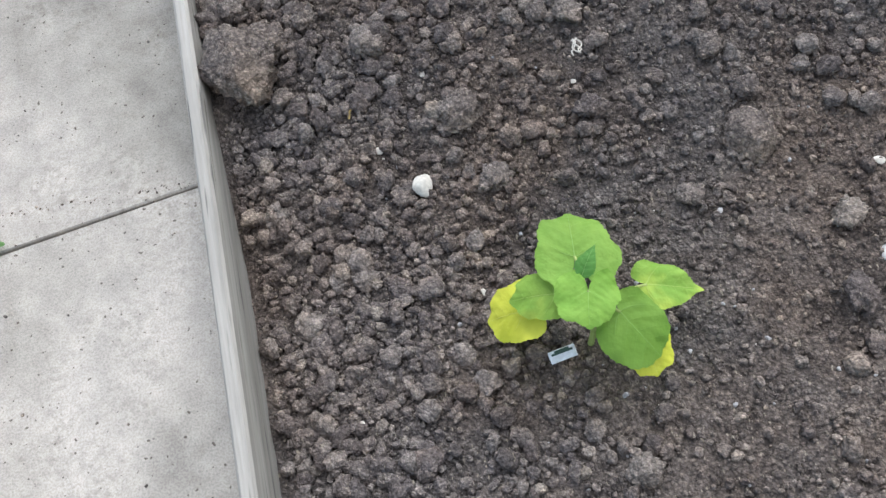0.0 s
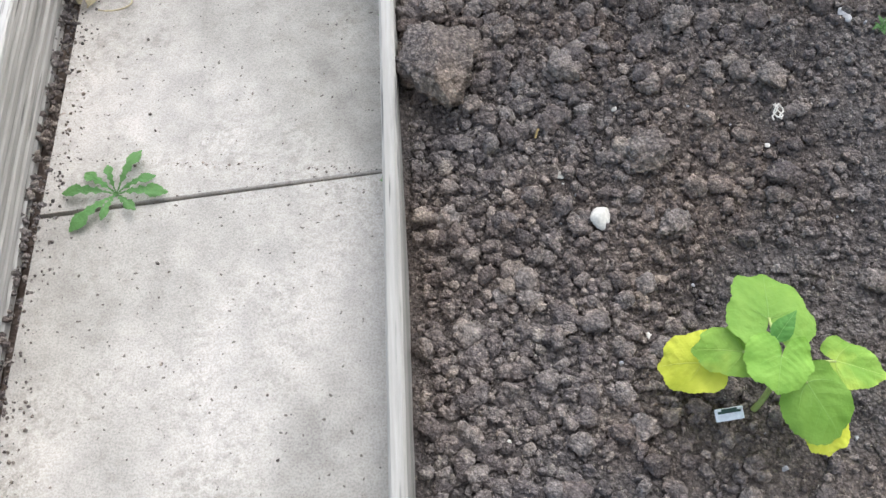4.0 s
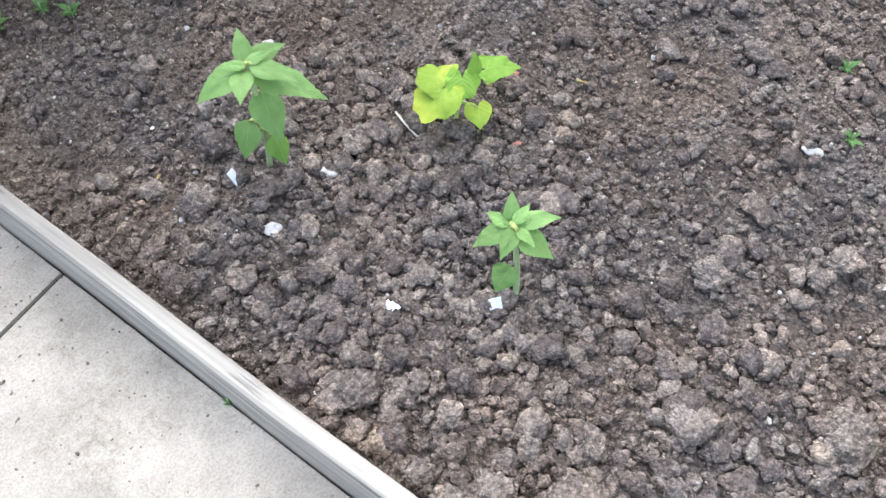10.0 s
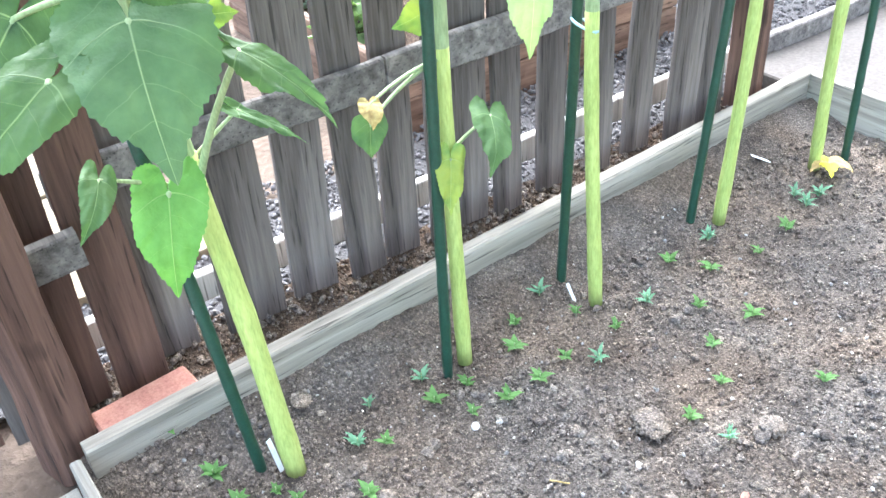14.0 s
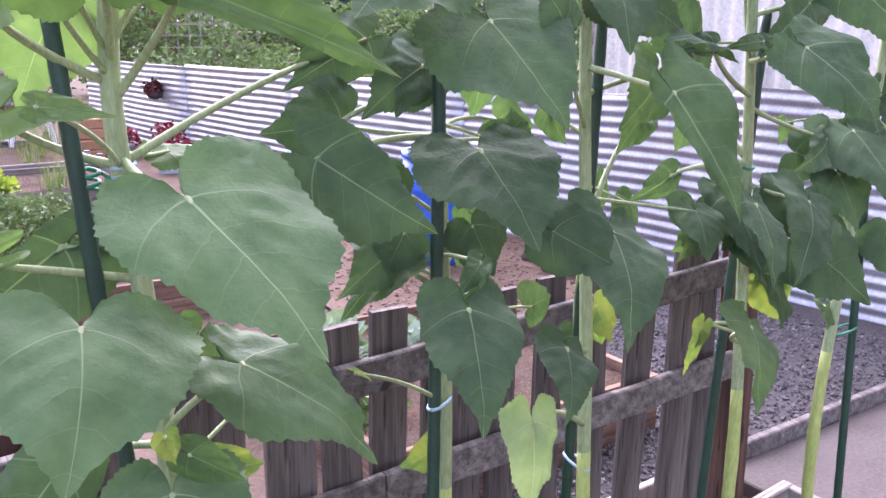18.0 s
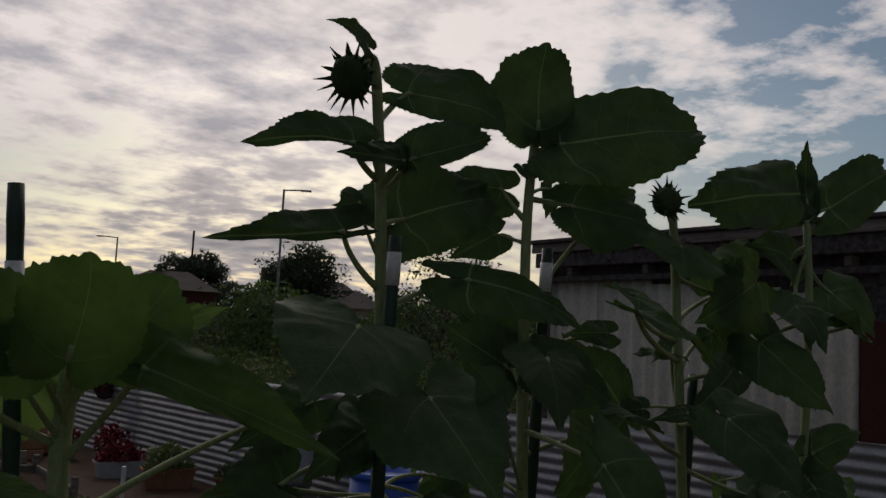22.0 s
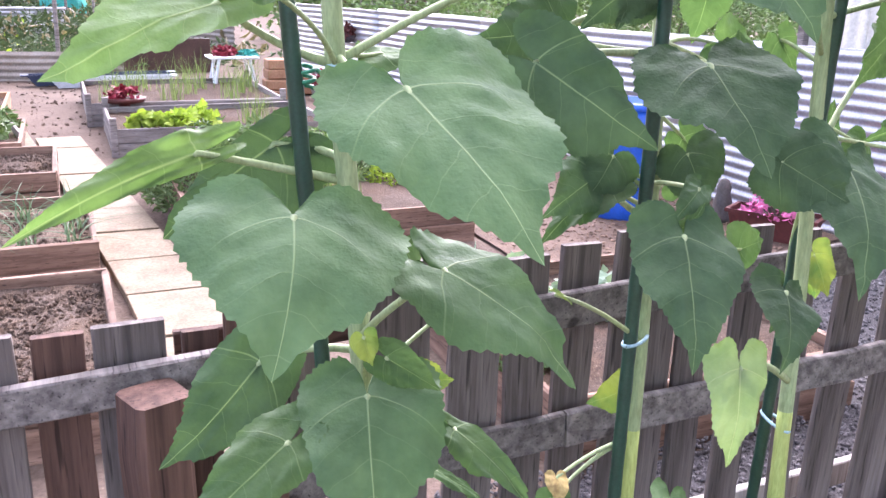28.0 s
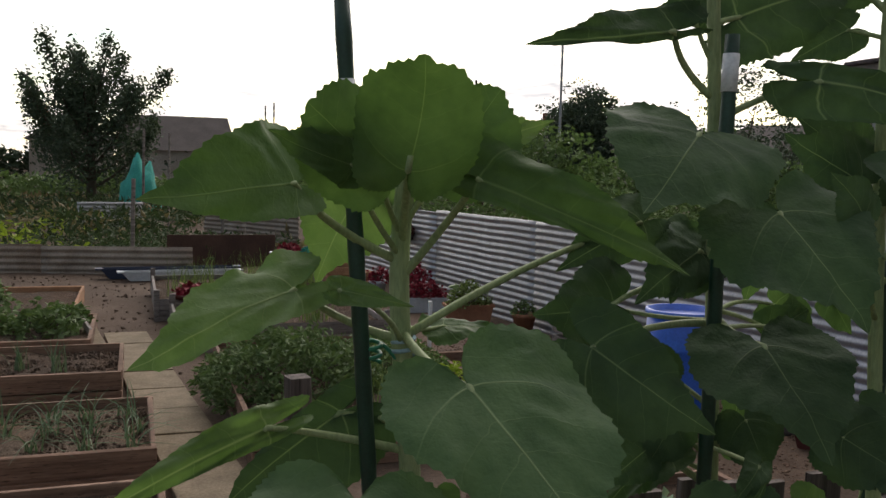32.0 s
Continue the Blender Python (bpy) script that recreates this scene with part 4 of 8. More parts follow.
for x, y, r in [(0.97, 0.78, 0.009), (0.62, 0.66, 0.009), (0.52, 0.58, 0.008)]:
    pebble(x, y, r, M_BRICK, "small broken piece of red brick on the soil", 0.6)

# ---- leaves ----
C, U, D, LF, RT = (-0.25, -1.0, 0.22), (0.0, -0.35, 1.0), (0.0, 0.6, 0.8), (-0.7, -0.6, 0.5), (0.6, -0.7, 0.4)
UP = (0.0, -0.1, 1.0)
YOUNG_OUT = [(-0.03, 0.10), (0.0, 0.35), (0.08, 0.68), (0.2, 0.95), (0.35, 1.0), (0.52, 0.84), (0.7, 0.54), (0.86, 0.24), (1.0, 0.0)]
DANDELION_OUT = [(0.0, 0.10), (0.25, 0.16), (0.34, 0.55), (0.42, 0.26), (0.52, 0.75), (0.60, 0.40), (0.72, 1.0), (0.86, 0.8), (0.94, 0.35), (1.0, 0.0)]
# heart-shaped blades: degrees from the midrib, reach from the base
HEART = [(0, 1.0), (5, 0.895), (12, 0.81), (20, 0.765), (30, 0.73), (45, 0.70), (60, 0.675), (75, 0.66), (90, 0.645), (105, 0.635), (120, 0.60), (131, 0.555), (141, 0.50), (150, 0.43), (158, 0.33), (166, 0.18), (175, 0.03)]
CROWN = [(0, 1.0), (8, 0.965), (20, 0.95), (35, 0.92), (50, 0.85), (70, 0.72), (90, 0.60), (110, 0.53), (130, 0.48), (150, 0.40), (165, 0.20), (175, 0.03)]
PUMPKIN = [(0, 1.0), (10, 0.93), (22, 0.90), (38, 0.97), (52, 0.92), (64, 0.84), (80, 0.90), (100, 0.86), (120, 0.82), (140, 0.76), (154, 0.62), (165, 0.30), (175, 0.03)]
SHAPES = {"sunflower": HEART, "crown": CROWN, "pump": PUMPKIN, "wavy": HEART}
LEAF_N = [0]


def heart_blade(base, tip, ratio, hint, bow, fold, left, right, shape, spokes, rings, teeth):
    """A heart-shaped blade spread round the end of its stalk, with two rounded lobes behind it, a toothed and wavy edge."""
    LEAF_N[0] += 1
    rnd = random.Random(LEAF_N[0])
    base, tip = Vector(base), Vector(tip)
    length = (tip - base).length
    along = (tip - base).normalized()
    n = Vector(hint)
    n = (n - along * n.dot(along)).normalized()
    side = along.cross(n)
    out = SHAPES[shape]
    widest = max(r * math.sin(radians(d)) for d, r in out)
    skew, ph, amp, curl = rnd.uniform(-0.07, 0.07), rnd.uniform(0, 6), rnd.uniform(0.045, 0.085), rnd.uniform(-0.16, 0.16)
    lobe = {-1: right or rnd.uniform(0.88, 1.1), 1: left or rnd.uniform(0.88, 1.1)}
    droop, twist = rnd.uniform(0.05, 0.16), rnd.uniform(-0.10, 0.10)
    half = ratio * length / 2
    bm = bmesh.new()
    uvl = bm.loops.layers.uv.new("UVMap")
    uv = {}

    def reach(d):
        for (a, p), (b, q) in zip(out, out[1:]):
            if d <= b:
                return p + (q - p) * (d - a) / (b - a)
        return out[-1][1]

    for s in (-1, 1):
        fan = []
        for j in range(spokes + 1):
            d = 175.0 * j / spokes
            r = reach(d) * (1 + 0.035 * math.sin(d * 0.10 + ph + s) * min(1, d / 25) + 0.010 * math.sin(d * 0.31 + ph * 2))
            line = []
            for i in range(rings + 1):
                f = i / rings
                edge = teeth * (1 if j % 2 else -0.6) * rnd.uniform(0.4, 1.3) if i == rings and 0 < j < spokes else 0
                u = (r + edge) * math.sin(radians(d)) * f * half / widest * (1 + (lobe[s] - 1) * min(1.0, d / 30))
                v = (r + edge) * math.cos(radians(d)) * f
                if v < 0 and shape != "pump":
                    v *= 0.72
                q = u / half
                h = bow * 4 * max(v, -0.1) * (1 - v) * length - bow * 3.6 * length * max(0.0, v - 0.6) ** 2
                h += fold * u * (1 - 0.8 * q) - (droop + 0.3 * fold) * half * q * q
                h += amp * length * math.sin(6.5 * v + ph + s * 1.7) * q * q * 0.8
                h += twist * u * s * v
                h += 0.007 * length * math.cos(2 * math.pi * 5 * (v - 0.55 * u / length) + 2 * noise.noise(Vector((v * 3, q * 3, ph)))) * min(1.0, abs(q) * 3) * (1 - 0.6 * q)
                h += 0.060 * length * noise.noise(Vector((v * 2.2 + ph, s * q * 2.2, ph))) * f
                h += 0.030 * length * noise.noise(Vector((v * 6 + ph, s * q * 6, ph + 3))) * f
                h += 0.045 * length * math.sin(13 * math.atan2(q, v + 0.2) + ph * 3) * max(0.0, f - 0.55) ** 1.5
                if shape == "wavy":
                    h += 0.040 * length * math.sin(21 * v + ph + s) * q * q
                bend = skew * length * v * v + curl * length * math.sin(v * 2.5) * 0.3
                w = bm.verts.new(base + along * (v * length) + side * (s * u + bend) + n * h)
                uv[w] = (s * u / length, v)
                line.append(w)
            fan.append(line)
        for a, b in zip(fan, fan[1:]):
            for i in range(rings):
                vs = [a[i], a[i + 1], b[i + 1], b[i]] if i else [a[0], a[1], b[1]]
                f = bm.faces.new(vs if s == 1 else vs[::-1])
                for lp in f.loops:
                    lp[uvl].uv = uv[lp.vert]
    bmesh.ops.remove_doubles(bm, verts=bm.verts, dist=0.0001)
    return bm, n


def blade(base, tip, ratio, hint, bow=0.06, fold=0.1, left=0, right=0, shape="sunflower", rows=54, cols=9, teeth=0.016):
    """A leaf blade from its base to its tip: pointed, toothed, quilted between the veins, bowed and folded along the midrib."""
    if shape in SHAPES:
        return heart_blade(base, tip, ratio, hint, bow, fold, left, right, shape, rows, cols, teeth)
    LEAF_N[0] += 1
    rnd = random.Random(LEAF_N[0])
    base, tip = Vector(base), Vector(tip)
    length = (tip - base).length
    along = (tip - base).normalized()
    n = Vector(hint)
    n = (n - along * n.dot(along)).normalized()
    side = along.cross(n)
    out = DANDELION_OUT if shape == "dandelion" else YOUNG_OUT
    v0 = out[0][0]
    half = ratio * length / 2
    skew, ph, amp, curl = rnd.uniform(-0.06, 0.06), rnd.uniform(0, 6), rnd.uniform(0.02, 0.045), rnd.uniform(-0.10, 0.10)
    lobe = {-1: right or rnd.uniform(0.9, 1.1), 1: left or rnd.uniform(0.9, 1.1)}

    def width(v):
        for (a, p), (b, q) in zip(out, out[1:]):
            if v <= b:
                f = (v - a) / (b - a)
                f = f * f * (3 - 2 * f) * 0.4 + f * 0.6
                return p + (q - p) * f
        return 0.0

    bm = bmesh.new()
    uvl = bm.loops.layers.uv.new("UVMap")
    uv = {}
    for s in (-1, 1):
        grid = []
        for i in range(rows + 1):
            v = v0 + (1 - v0) * i / rows
            inner = 0.0 if v >= 0 else out[0][1] * half * lobe[s] * (v / v0) ** 0.6
            outer = max(inner + 0.0002, half * lobe[s] * width(v))
            tooth = (1 if i % 2 else -1) * teeth * half * (0.5 + rnd.random()) if 0 < i < rows else 0
            row = []
            for k in range(cols + 1):
                f = k / cols
                u = inner + (outer + (tooth if k == cols else 0) - inner) * f
                q = u / half
                h = bow * 4 * max(v, 0) * (1 - v) * length - bow * 1.2 * length * max(0.0, v - 0.6) ** 2 * 3
                h += fold * u * (1 - 0.8 * q) - 0.16 * fold * half * q * q * 3
                h += amp * length * math.sin(7 * v + ph + s) * q * q * 0.55
                h += 0.007 * length * math.cos(2 * math.pi * 5 * (v - 0.55 * u / length)) * min(1.0, q * 3) * (1 - 0.6 * q)
                h += 0.03 * length * noise.noise(Vector((v * 2.5 + ph, s * q * 2.5, ph)))
                if shape == "wavy":
                    h += 0.040 * length * math.sin(21 * v + ph + s) * q * q
                bend = skew * length * v * v + curl * length * math.sin(v * 2.5) * 0.3
                p = base + along * (v * length) + side * (s * u + bend) + n * h
                w = bm.verts.new(p)
                uv[w] = (s * u / length, v)
                row.append(w)
            grid.append(row)
        for a, b in zip(grid, grid[1:]):
            for k in range(cols):
                vs = (a[k], a[k + 1], b[k + 1], b[k]) if s == 1 else (a[k + 1], a[k], b[k], b[k + 1])
                f = bm.faces.new(vs)
                for lp in f.loops:
                    lp[uvl].uv = uv[lp.vert]
    bmesh.ops.remove_doubles(bm, verts=bm.verts, dist=0.00015)
    return bm, n


# lighter copy of M_LEAF: light on these blades is put into the colour
M_LEAF_LIGHT2 = leafy("painted_lit_leaf", (0.052, 0.102, 0.040), (0.102, 0.170, 0.068), (0.27, 0.37, 0.18), 0.36)
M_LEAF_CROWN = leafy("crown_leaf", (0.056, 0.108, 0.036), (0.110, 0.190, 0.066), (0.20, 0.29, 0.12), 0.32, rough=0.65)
# paler still: light through these blades is put into the leaf colour too
M_LEAF_BACKLIT = leafy("painted_backlit_leaf", (0.100, 0.175, 0.062), (0.185, 0.285, 0.115), (0.34, 0.43, 0.22), 0.42)
M_LEAF_PALE = leafy("withered_leaf", (0.20, 0.30, 0.12), (0.34, 0.44, 0.22), (0.5, 0.55, 0.3), 0.3)
M_LEAF_YELLOWISH = leafy("paling_leaf", (0.085, 0.165, 0.045), (0.155, 0.26, 0.07), (0.36, 0.44, 0.18), 0.3, yellow=(0.27, 0.32, 0.07))
M_SEEDLING = leafy("seedling_leaf", (0.142, 0.258, 0.076), (0.250, 0.400, 0.138), (0.32, 0.46, 0.22), 0.3)
M_LEAF_FRESH = leafy("fresh_leaf", (0.165, 0.315, 0.042), (0.300, 0.475, 0.088), (0.36, 0.54, 0.18), 0.3)
M_LEAF_PALING = leafy("lime_leaf", (0.20, 0.36, 0.05), (0.34, 0.50, 0.09), (0.5, 0.6, 0.2), 0.3, yellow=(0.52, 0.62, 0.10))
M_LEAF_GREENGOLD = leafy("lime_gold_leaf", (0.26, 0.40, 0.05), (0.40, 0.54, 0.09), (0.6, 0.65, 0.2), 0.3, yellow=(0.60, 0.66, 0.10))
M_LEAF_GOLD = leafy("golden_leaf", (0.58, 0.60, 0.05), (0.80, 0.77, 0.10), (0.7, 0.7, 0.25), 0.3)
M_WITHERED = surface("dry_tan_leaf", (0.20, 0.155, 0.09), (0.50, 0.42, 0.25), 35, 140, 0.85, 0.4, 0.002)
M_UPSTEM = surface("green_stem", (0.22, 0.29, 0.13), (0.38, 0.45, 0.24), 25, 200, 0.6, 0.3, 0.001, stretch=(1, 1, 0.2))
M_BUD = surface("green_bud", (0.020, 0.045, 0.018), (0.05, 0.09, 0.03), 20, 120, 0.7, 0.4, 0.002)
M_TWINE = surface("blue_twine", (0.22, 0.38, 0.44), (0.40, 0.56, 0.62), 40, 200, 0.7, 0.3, 0.001)
M_GREEN_TIE = surface("green_tie", (0.02, 0.16, 0.09), (0.04, 0.26, 0.15), 40, 200, 0.5, 0.2, 0.001)

# ---- the row of tall sunflowers: stems, stakes, ties ----
STEM_LINES = {1: [(0.323, 1.378, -0.060), (0.303, 1.405, 0.345), (0.265, 1.430, 0.802), (0.245, 1.450, 1.171), (0.225, 1.460, 1.453), (0.233, 1.462, 1.631)],
              2: [(0.786, 1.430, -0.060), (0.783, 1.442, 0.497), (0.789, 1.450, 0.971), (0.777, 1.460, 1.469), (0.753, 1.460, 1.895), (0.725, 1.455, 2.132)],
              3: [(1.164, 1.400, -0.060), (1.141, 1.420, 0.497), (1.145, 1.440, 0.927), (1.122, 1.450, 1.448), (1.118, 1.460, 1.904), (1.133, 1.460, 2.118)],
              4: [(1.665, 1.449, -0.060), (1.691, 1.450, 0.500), (1.678, 1.455, 0.939), (1.646, 1.460, 1.454), (1.611, 1.460, 1.863), (1.587, 1.455, 2.021)],
              5: [(2.100, 1.465, -0.060), (2.067, 1.460, 0.452), (2.113, 1.460, 0.898), (2.184, 1.460, 1.410), (2.205, 1.460, 1.826), (2.190, 1.460, 2.055)]}
LABELS = {1: "young sunflower with broad green leaves and a closed leafy crown", 2: "tall sunflower with a drooping spiky green bud", 3: "tall sunflower with big upright top leaves against the sky",
          4: "tall sunflower with a small spiky bud", 5: "sunflower with crowded dark green leaves at the row's end"}
SUNFLOWERS = {}


def stem_at(k, z):
    line = STEM_LINES[k]
    for a, b in zip(line, line[1:]):
        if z <= b[2]:
            f = max(0.0, (z - a[2]) / (b[2] - a[2]))
            return Vector(a).lerp(Vector(b), f)
    return Vector(line[-1])


def rounded_line(pts, n=6):
    out = []
    ps = [Vector(p) for p in pts]
    for i in range(len(ps) - 1):
        p0, p1, p2, p3 = ps[max(i - 1, 0)], ps[i], ps[i + 1], ps[min(i + 2, len(ps) - 1)]
        for j in range(n):
            t = j / n
            out.append(0.5 * (2 * p1 + (p2 - p0) * t + (2 * p0 - 5 * p1 + 4 * p2 - p3) * t * t + (3 * p1 - 3 * p2 + p3 - p0) * t ** 3))
    out.append(ps[-1])
    return out


for k, line in STEM_LINES.items():
    base = Vector(line[0])
    sf = thing("sunflower", base, LABELS[k], "sunflower", "row of tall sunflowers along the fence")
    SUNFLOWERS[k] = sf
    pts = rounded_line(line, 7)
    low = [p - base for p in pts if p.z < 0.72]
    high = [p - base for p in pts if p.z > 0.60]
    rad = lambda p: (0.0215 if k == 1 else 0.0175) * (1 - 0.42 * min(1, (p.z + base.z + 0.06) / 2.2))
    bm = tube(bmesh.new(), low, [rad(p) * (1.0 + 0.09 * (i % 5 == 2)) for i, p in enumerate(low)], 14)
    smooth(part("lower_stem", bm, M_STEM, sf, "yellow-green hairy lower stem"))
    smooth(part("upper_stem", tube(bmesh.new(), high, [rad(p) * 0.99 for p in high], 14), M_UPSTEM, sf))

STAKES = [((0.274, 1.426), (0.133, 1.465), 1.870, "white"), ((0.730, 1.422), (0.760, 1.418), 1.86, "white"), ((1.150, 1.519), (1.172, 1.45), 1.88, "white"), ((1.60, 1.50), (1.743, 1.50), 1.62, ""), ((2.20, 1.43), (2.222, 1.49), 1.43, "")]
for (bx, by), (tx, ty), h, end in STAKES:
    stake = thing("garden_stake", (bx, by, -0.06), "dark green plastic-coated stake pushed into the soil beside a sunflower", "stake", "stakes of the sunflowers")
    foot, top = Vector((0, 0, -0.1)), Vector((tx - bx, ty - by, h + 0.06))
    d = top - foot
    r = 0.012
    pts, rs = [], []
    for i in range(41):
        pts.append(foot + d * i / 40)
        rs.append(r * (1.05 if i % 2 else 0.97))
    smooth(part("rod", tube(bmesh.new(), pts, rs, 12), M_STAKE, stake))
    if end:
        a, b = (0.955, 0.985) if bx > 0.5 else (0.90, 0.945)
        smooth(part("paper_label", tube(bmesh.new(), [foot + d * a, foot + d * b], r * 1.12, 12), M_WHITE, stake, "torn white price label"))


def tie(name, k, z, material, stake, label):
    """A loop of twine round a stem and its stake."""
    p = stem_at(k, z)
    (bx, by), (tx, ty), h, _ = STAKES[stake]
    f = (z + 0.16) / (h + 0.16)
    s = Vector((bx + (tx - bx) * f, by + (ty - by) * f, z + 0.01))
    mid, dx = (p + s) / 2, s - p
    ang, a, b = math.atan2(dx.y, dx.x), dx.length / 2 + 0.0135, 0.0165
    pts = []
    for i in range(25):
        t = 2 * math.pi * i / 24
        u, v = a * math.cos(t), b * math.sin(t)
        pts.append((mid.x + u * math.cos(ang) - v * math.sin(ang), mid.y + u * math.sin(ang) + v * math.cos(ang), mid.z + 0.003 * math.sin(t)))
    ob = smooth(part(name, tube(bmesh.new(), pts, 0.0035, 6, False), material))
    tagged(ob, label, "plant tie", "ties holding the sunflowers")


tie("plant_tie", 2, 0.885, M_TWINE, 1, "pale plastic tie round a sunflower stem and its stake")
tie("plant_tie", 3, 0.64, M_TWINE, 2, "pale blue twine tie round a sunflower stem and stake")


def band(at, r, material, label, tail=None):
    """A short band wound twice round a stem or stake, with a loose end."""
    pts = [(at[0] + r * math.cos(t), at[1] + r * math.sin(t), at[2] + 0.0022 * t) for t in (2 * math.pi * i / 16 for i in range(37))]
    if tail:
        pts += [p for p in bezier(pts[-1], (Vector(pts[-1]) + Vector(tail)) / 2 + Vector((0, 0, 0.015)), tail, 8)][1:]
    ob = smooth(part("plant_tie", tube(bmesh.new(), pts, 0.0032, 6), material))
    tagged(ob, label, "plant tie", "ties holding the sunflowers")


p = stem_at(1, 1.355)
band(p, 0.0165, M_TWINE, "pale blue twine wound round a young sunflower stem")
band((0.184, 1.462, 1.345), 0.0145, M_GREEN_TIE, "green tie fastening a young sunflower to its stake", p + Vector((-0.012, -0.006, -0.004)))
tie("plant_tie", 4, 1.25, M_GREEN_TIE, 3, "green tie fastening a sunflower to its stake")
tie("plant_tie", 5, 0.75, M_GREEN_TIE, 4, "green tie fastening the end sunflower to its stake")


def leaf(k, material, z, base, tip, ratio, hint, bow, fold, left=0, right=0, shape="sunflower"):
    sf = SUNFLOWERS[k]
    org = sf.location
    s = stem_at(k, z)
    b, t = Vector(base), Vector(tip)
    bm, n = blade(b - org, t - org, ratio, hint, bow, fold, left, right, shape, 54, 9, 0.022 if shape == "crown" else 0.016)
    ob = smooth(part("leaf", bm, material, sf))
    gap = b - s
    lift = Vector((0, 0, 0.10 * gap.length + 0.012))
    mid = (s + b) / 2 + lift * 0.6 - n * 0.30 * min(gap.length, (t - b).length)
    end = b + (t - b).normalized() * 0.02
    pts = [p - org for p in bezier(s, mid, b, 9)] + [end - org - n * 0.004]
    big = 0.0058 if (t - b).length > 0.14 else 0.0038
    smooth(part("leaf_stalk", tube(bmesh.new(), pts, [big * (1.25 - 0.06 * i) for i in range(10)], 8), M_UPSTEM, ob))


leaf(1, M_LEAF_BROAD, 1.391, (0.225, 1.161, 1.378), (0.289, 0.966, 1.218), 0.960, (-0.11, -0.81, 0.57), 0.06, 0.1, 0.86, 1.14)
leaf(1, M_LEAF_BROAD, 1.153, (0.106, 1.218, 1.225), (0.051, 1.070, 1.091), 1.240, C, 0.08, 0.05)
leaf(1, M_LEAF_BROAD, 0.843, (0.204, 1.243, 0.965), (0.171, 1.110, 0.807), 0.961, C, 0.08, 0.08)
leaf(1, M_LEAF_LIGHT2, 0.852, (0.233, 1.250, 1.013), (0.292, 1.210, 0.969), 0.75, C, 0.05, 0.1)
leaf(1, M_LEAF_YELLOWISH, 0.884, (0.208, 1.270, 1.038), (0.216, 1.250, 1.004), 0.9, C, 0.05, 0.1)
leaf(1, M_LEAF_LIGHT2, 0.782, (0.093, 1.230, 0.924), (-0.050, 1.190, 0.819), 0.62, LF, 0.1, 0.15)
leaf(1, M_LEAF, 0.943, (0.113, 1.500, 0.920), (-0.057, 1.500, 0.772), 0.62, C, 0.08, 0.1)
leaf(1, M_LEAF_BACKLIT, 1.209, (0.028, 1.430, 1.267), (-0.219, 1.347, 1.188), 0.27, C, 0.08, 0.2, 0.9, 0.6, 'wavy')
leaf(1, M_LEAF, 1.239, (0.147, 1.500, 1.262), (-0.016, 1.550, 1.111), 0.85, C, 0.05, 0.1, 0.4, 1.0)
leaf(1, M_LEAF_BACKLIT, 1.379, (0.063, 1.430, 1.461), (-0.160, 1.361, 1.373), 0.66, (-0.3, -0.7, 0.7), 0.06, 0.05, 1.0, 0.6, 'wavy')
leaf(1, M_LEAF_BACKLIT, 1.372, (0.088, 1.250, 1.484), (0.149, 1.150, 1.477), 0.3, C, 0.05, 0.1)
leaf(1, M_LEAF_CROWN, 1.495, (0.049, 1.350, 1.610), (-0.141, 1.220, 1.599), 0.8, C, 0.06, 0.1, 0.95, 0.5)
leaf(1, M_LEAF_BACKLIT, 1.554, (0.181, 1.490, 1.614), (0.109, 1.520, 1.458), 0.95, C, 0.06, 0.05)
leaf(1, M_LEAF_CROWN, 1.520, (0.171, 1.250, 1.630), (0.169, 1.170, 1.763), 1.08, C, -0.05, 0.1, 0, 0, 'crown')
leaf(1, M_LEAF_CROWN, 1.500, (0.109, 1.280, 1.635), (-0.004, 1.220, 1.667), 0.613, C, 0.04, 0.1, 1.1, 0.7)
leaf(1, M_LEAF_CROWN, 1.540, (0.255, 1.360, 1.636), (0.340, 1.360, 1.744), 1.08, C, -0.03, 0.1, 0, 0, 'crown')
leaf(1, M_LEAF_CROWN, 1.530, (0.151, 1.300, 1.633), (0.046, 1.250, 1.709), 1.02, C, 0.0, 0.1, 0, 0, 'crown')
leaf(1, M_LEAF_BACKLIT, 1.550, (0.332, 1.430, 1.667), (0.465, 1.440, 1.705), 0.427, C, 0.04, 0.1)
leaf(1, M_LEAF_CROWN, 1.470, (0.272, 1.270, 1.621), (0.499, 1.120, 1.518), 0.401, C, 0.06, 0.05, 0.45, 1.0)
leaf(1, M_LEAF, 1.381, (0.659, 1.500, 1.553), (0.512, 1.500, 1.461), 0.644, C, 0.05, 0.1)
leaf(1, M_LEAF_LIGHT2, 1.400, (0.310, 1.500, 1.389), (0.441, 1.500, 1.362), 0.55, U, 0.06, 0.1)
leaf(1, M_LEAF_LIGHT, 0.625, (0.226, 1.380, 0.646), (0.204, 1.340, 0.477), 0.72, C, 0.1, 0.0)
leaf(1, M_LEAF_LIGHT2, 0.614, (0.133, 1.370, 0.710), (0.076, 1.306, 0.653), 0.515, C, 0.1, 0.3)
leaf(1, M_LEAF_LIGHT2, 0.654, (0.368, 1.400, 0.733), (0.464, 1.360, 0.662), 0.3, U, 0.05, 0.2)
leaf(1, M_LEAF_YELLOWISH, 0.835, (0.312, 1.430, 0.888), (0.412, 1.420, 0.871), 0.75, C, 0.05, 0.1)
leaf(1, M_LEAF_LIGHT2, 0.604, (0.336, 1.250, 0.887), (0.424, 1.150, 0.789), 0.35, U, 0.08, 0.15)
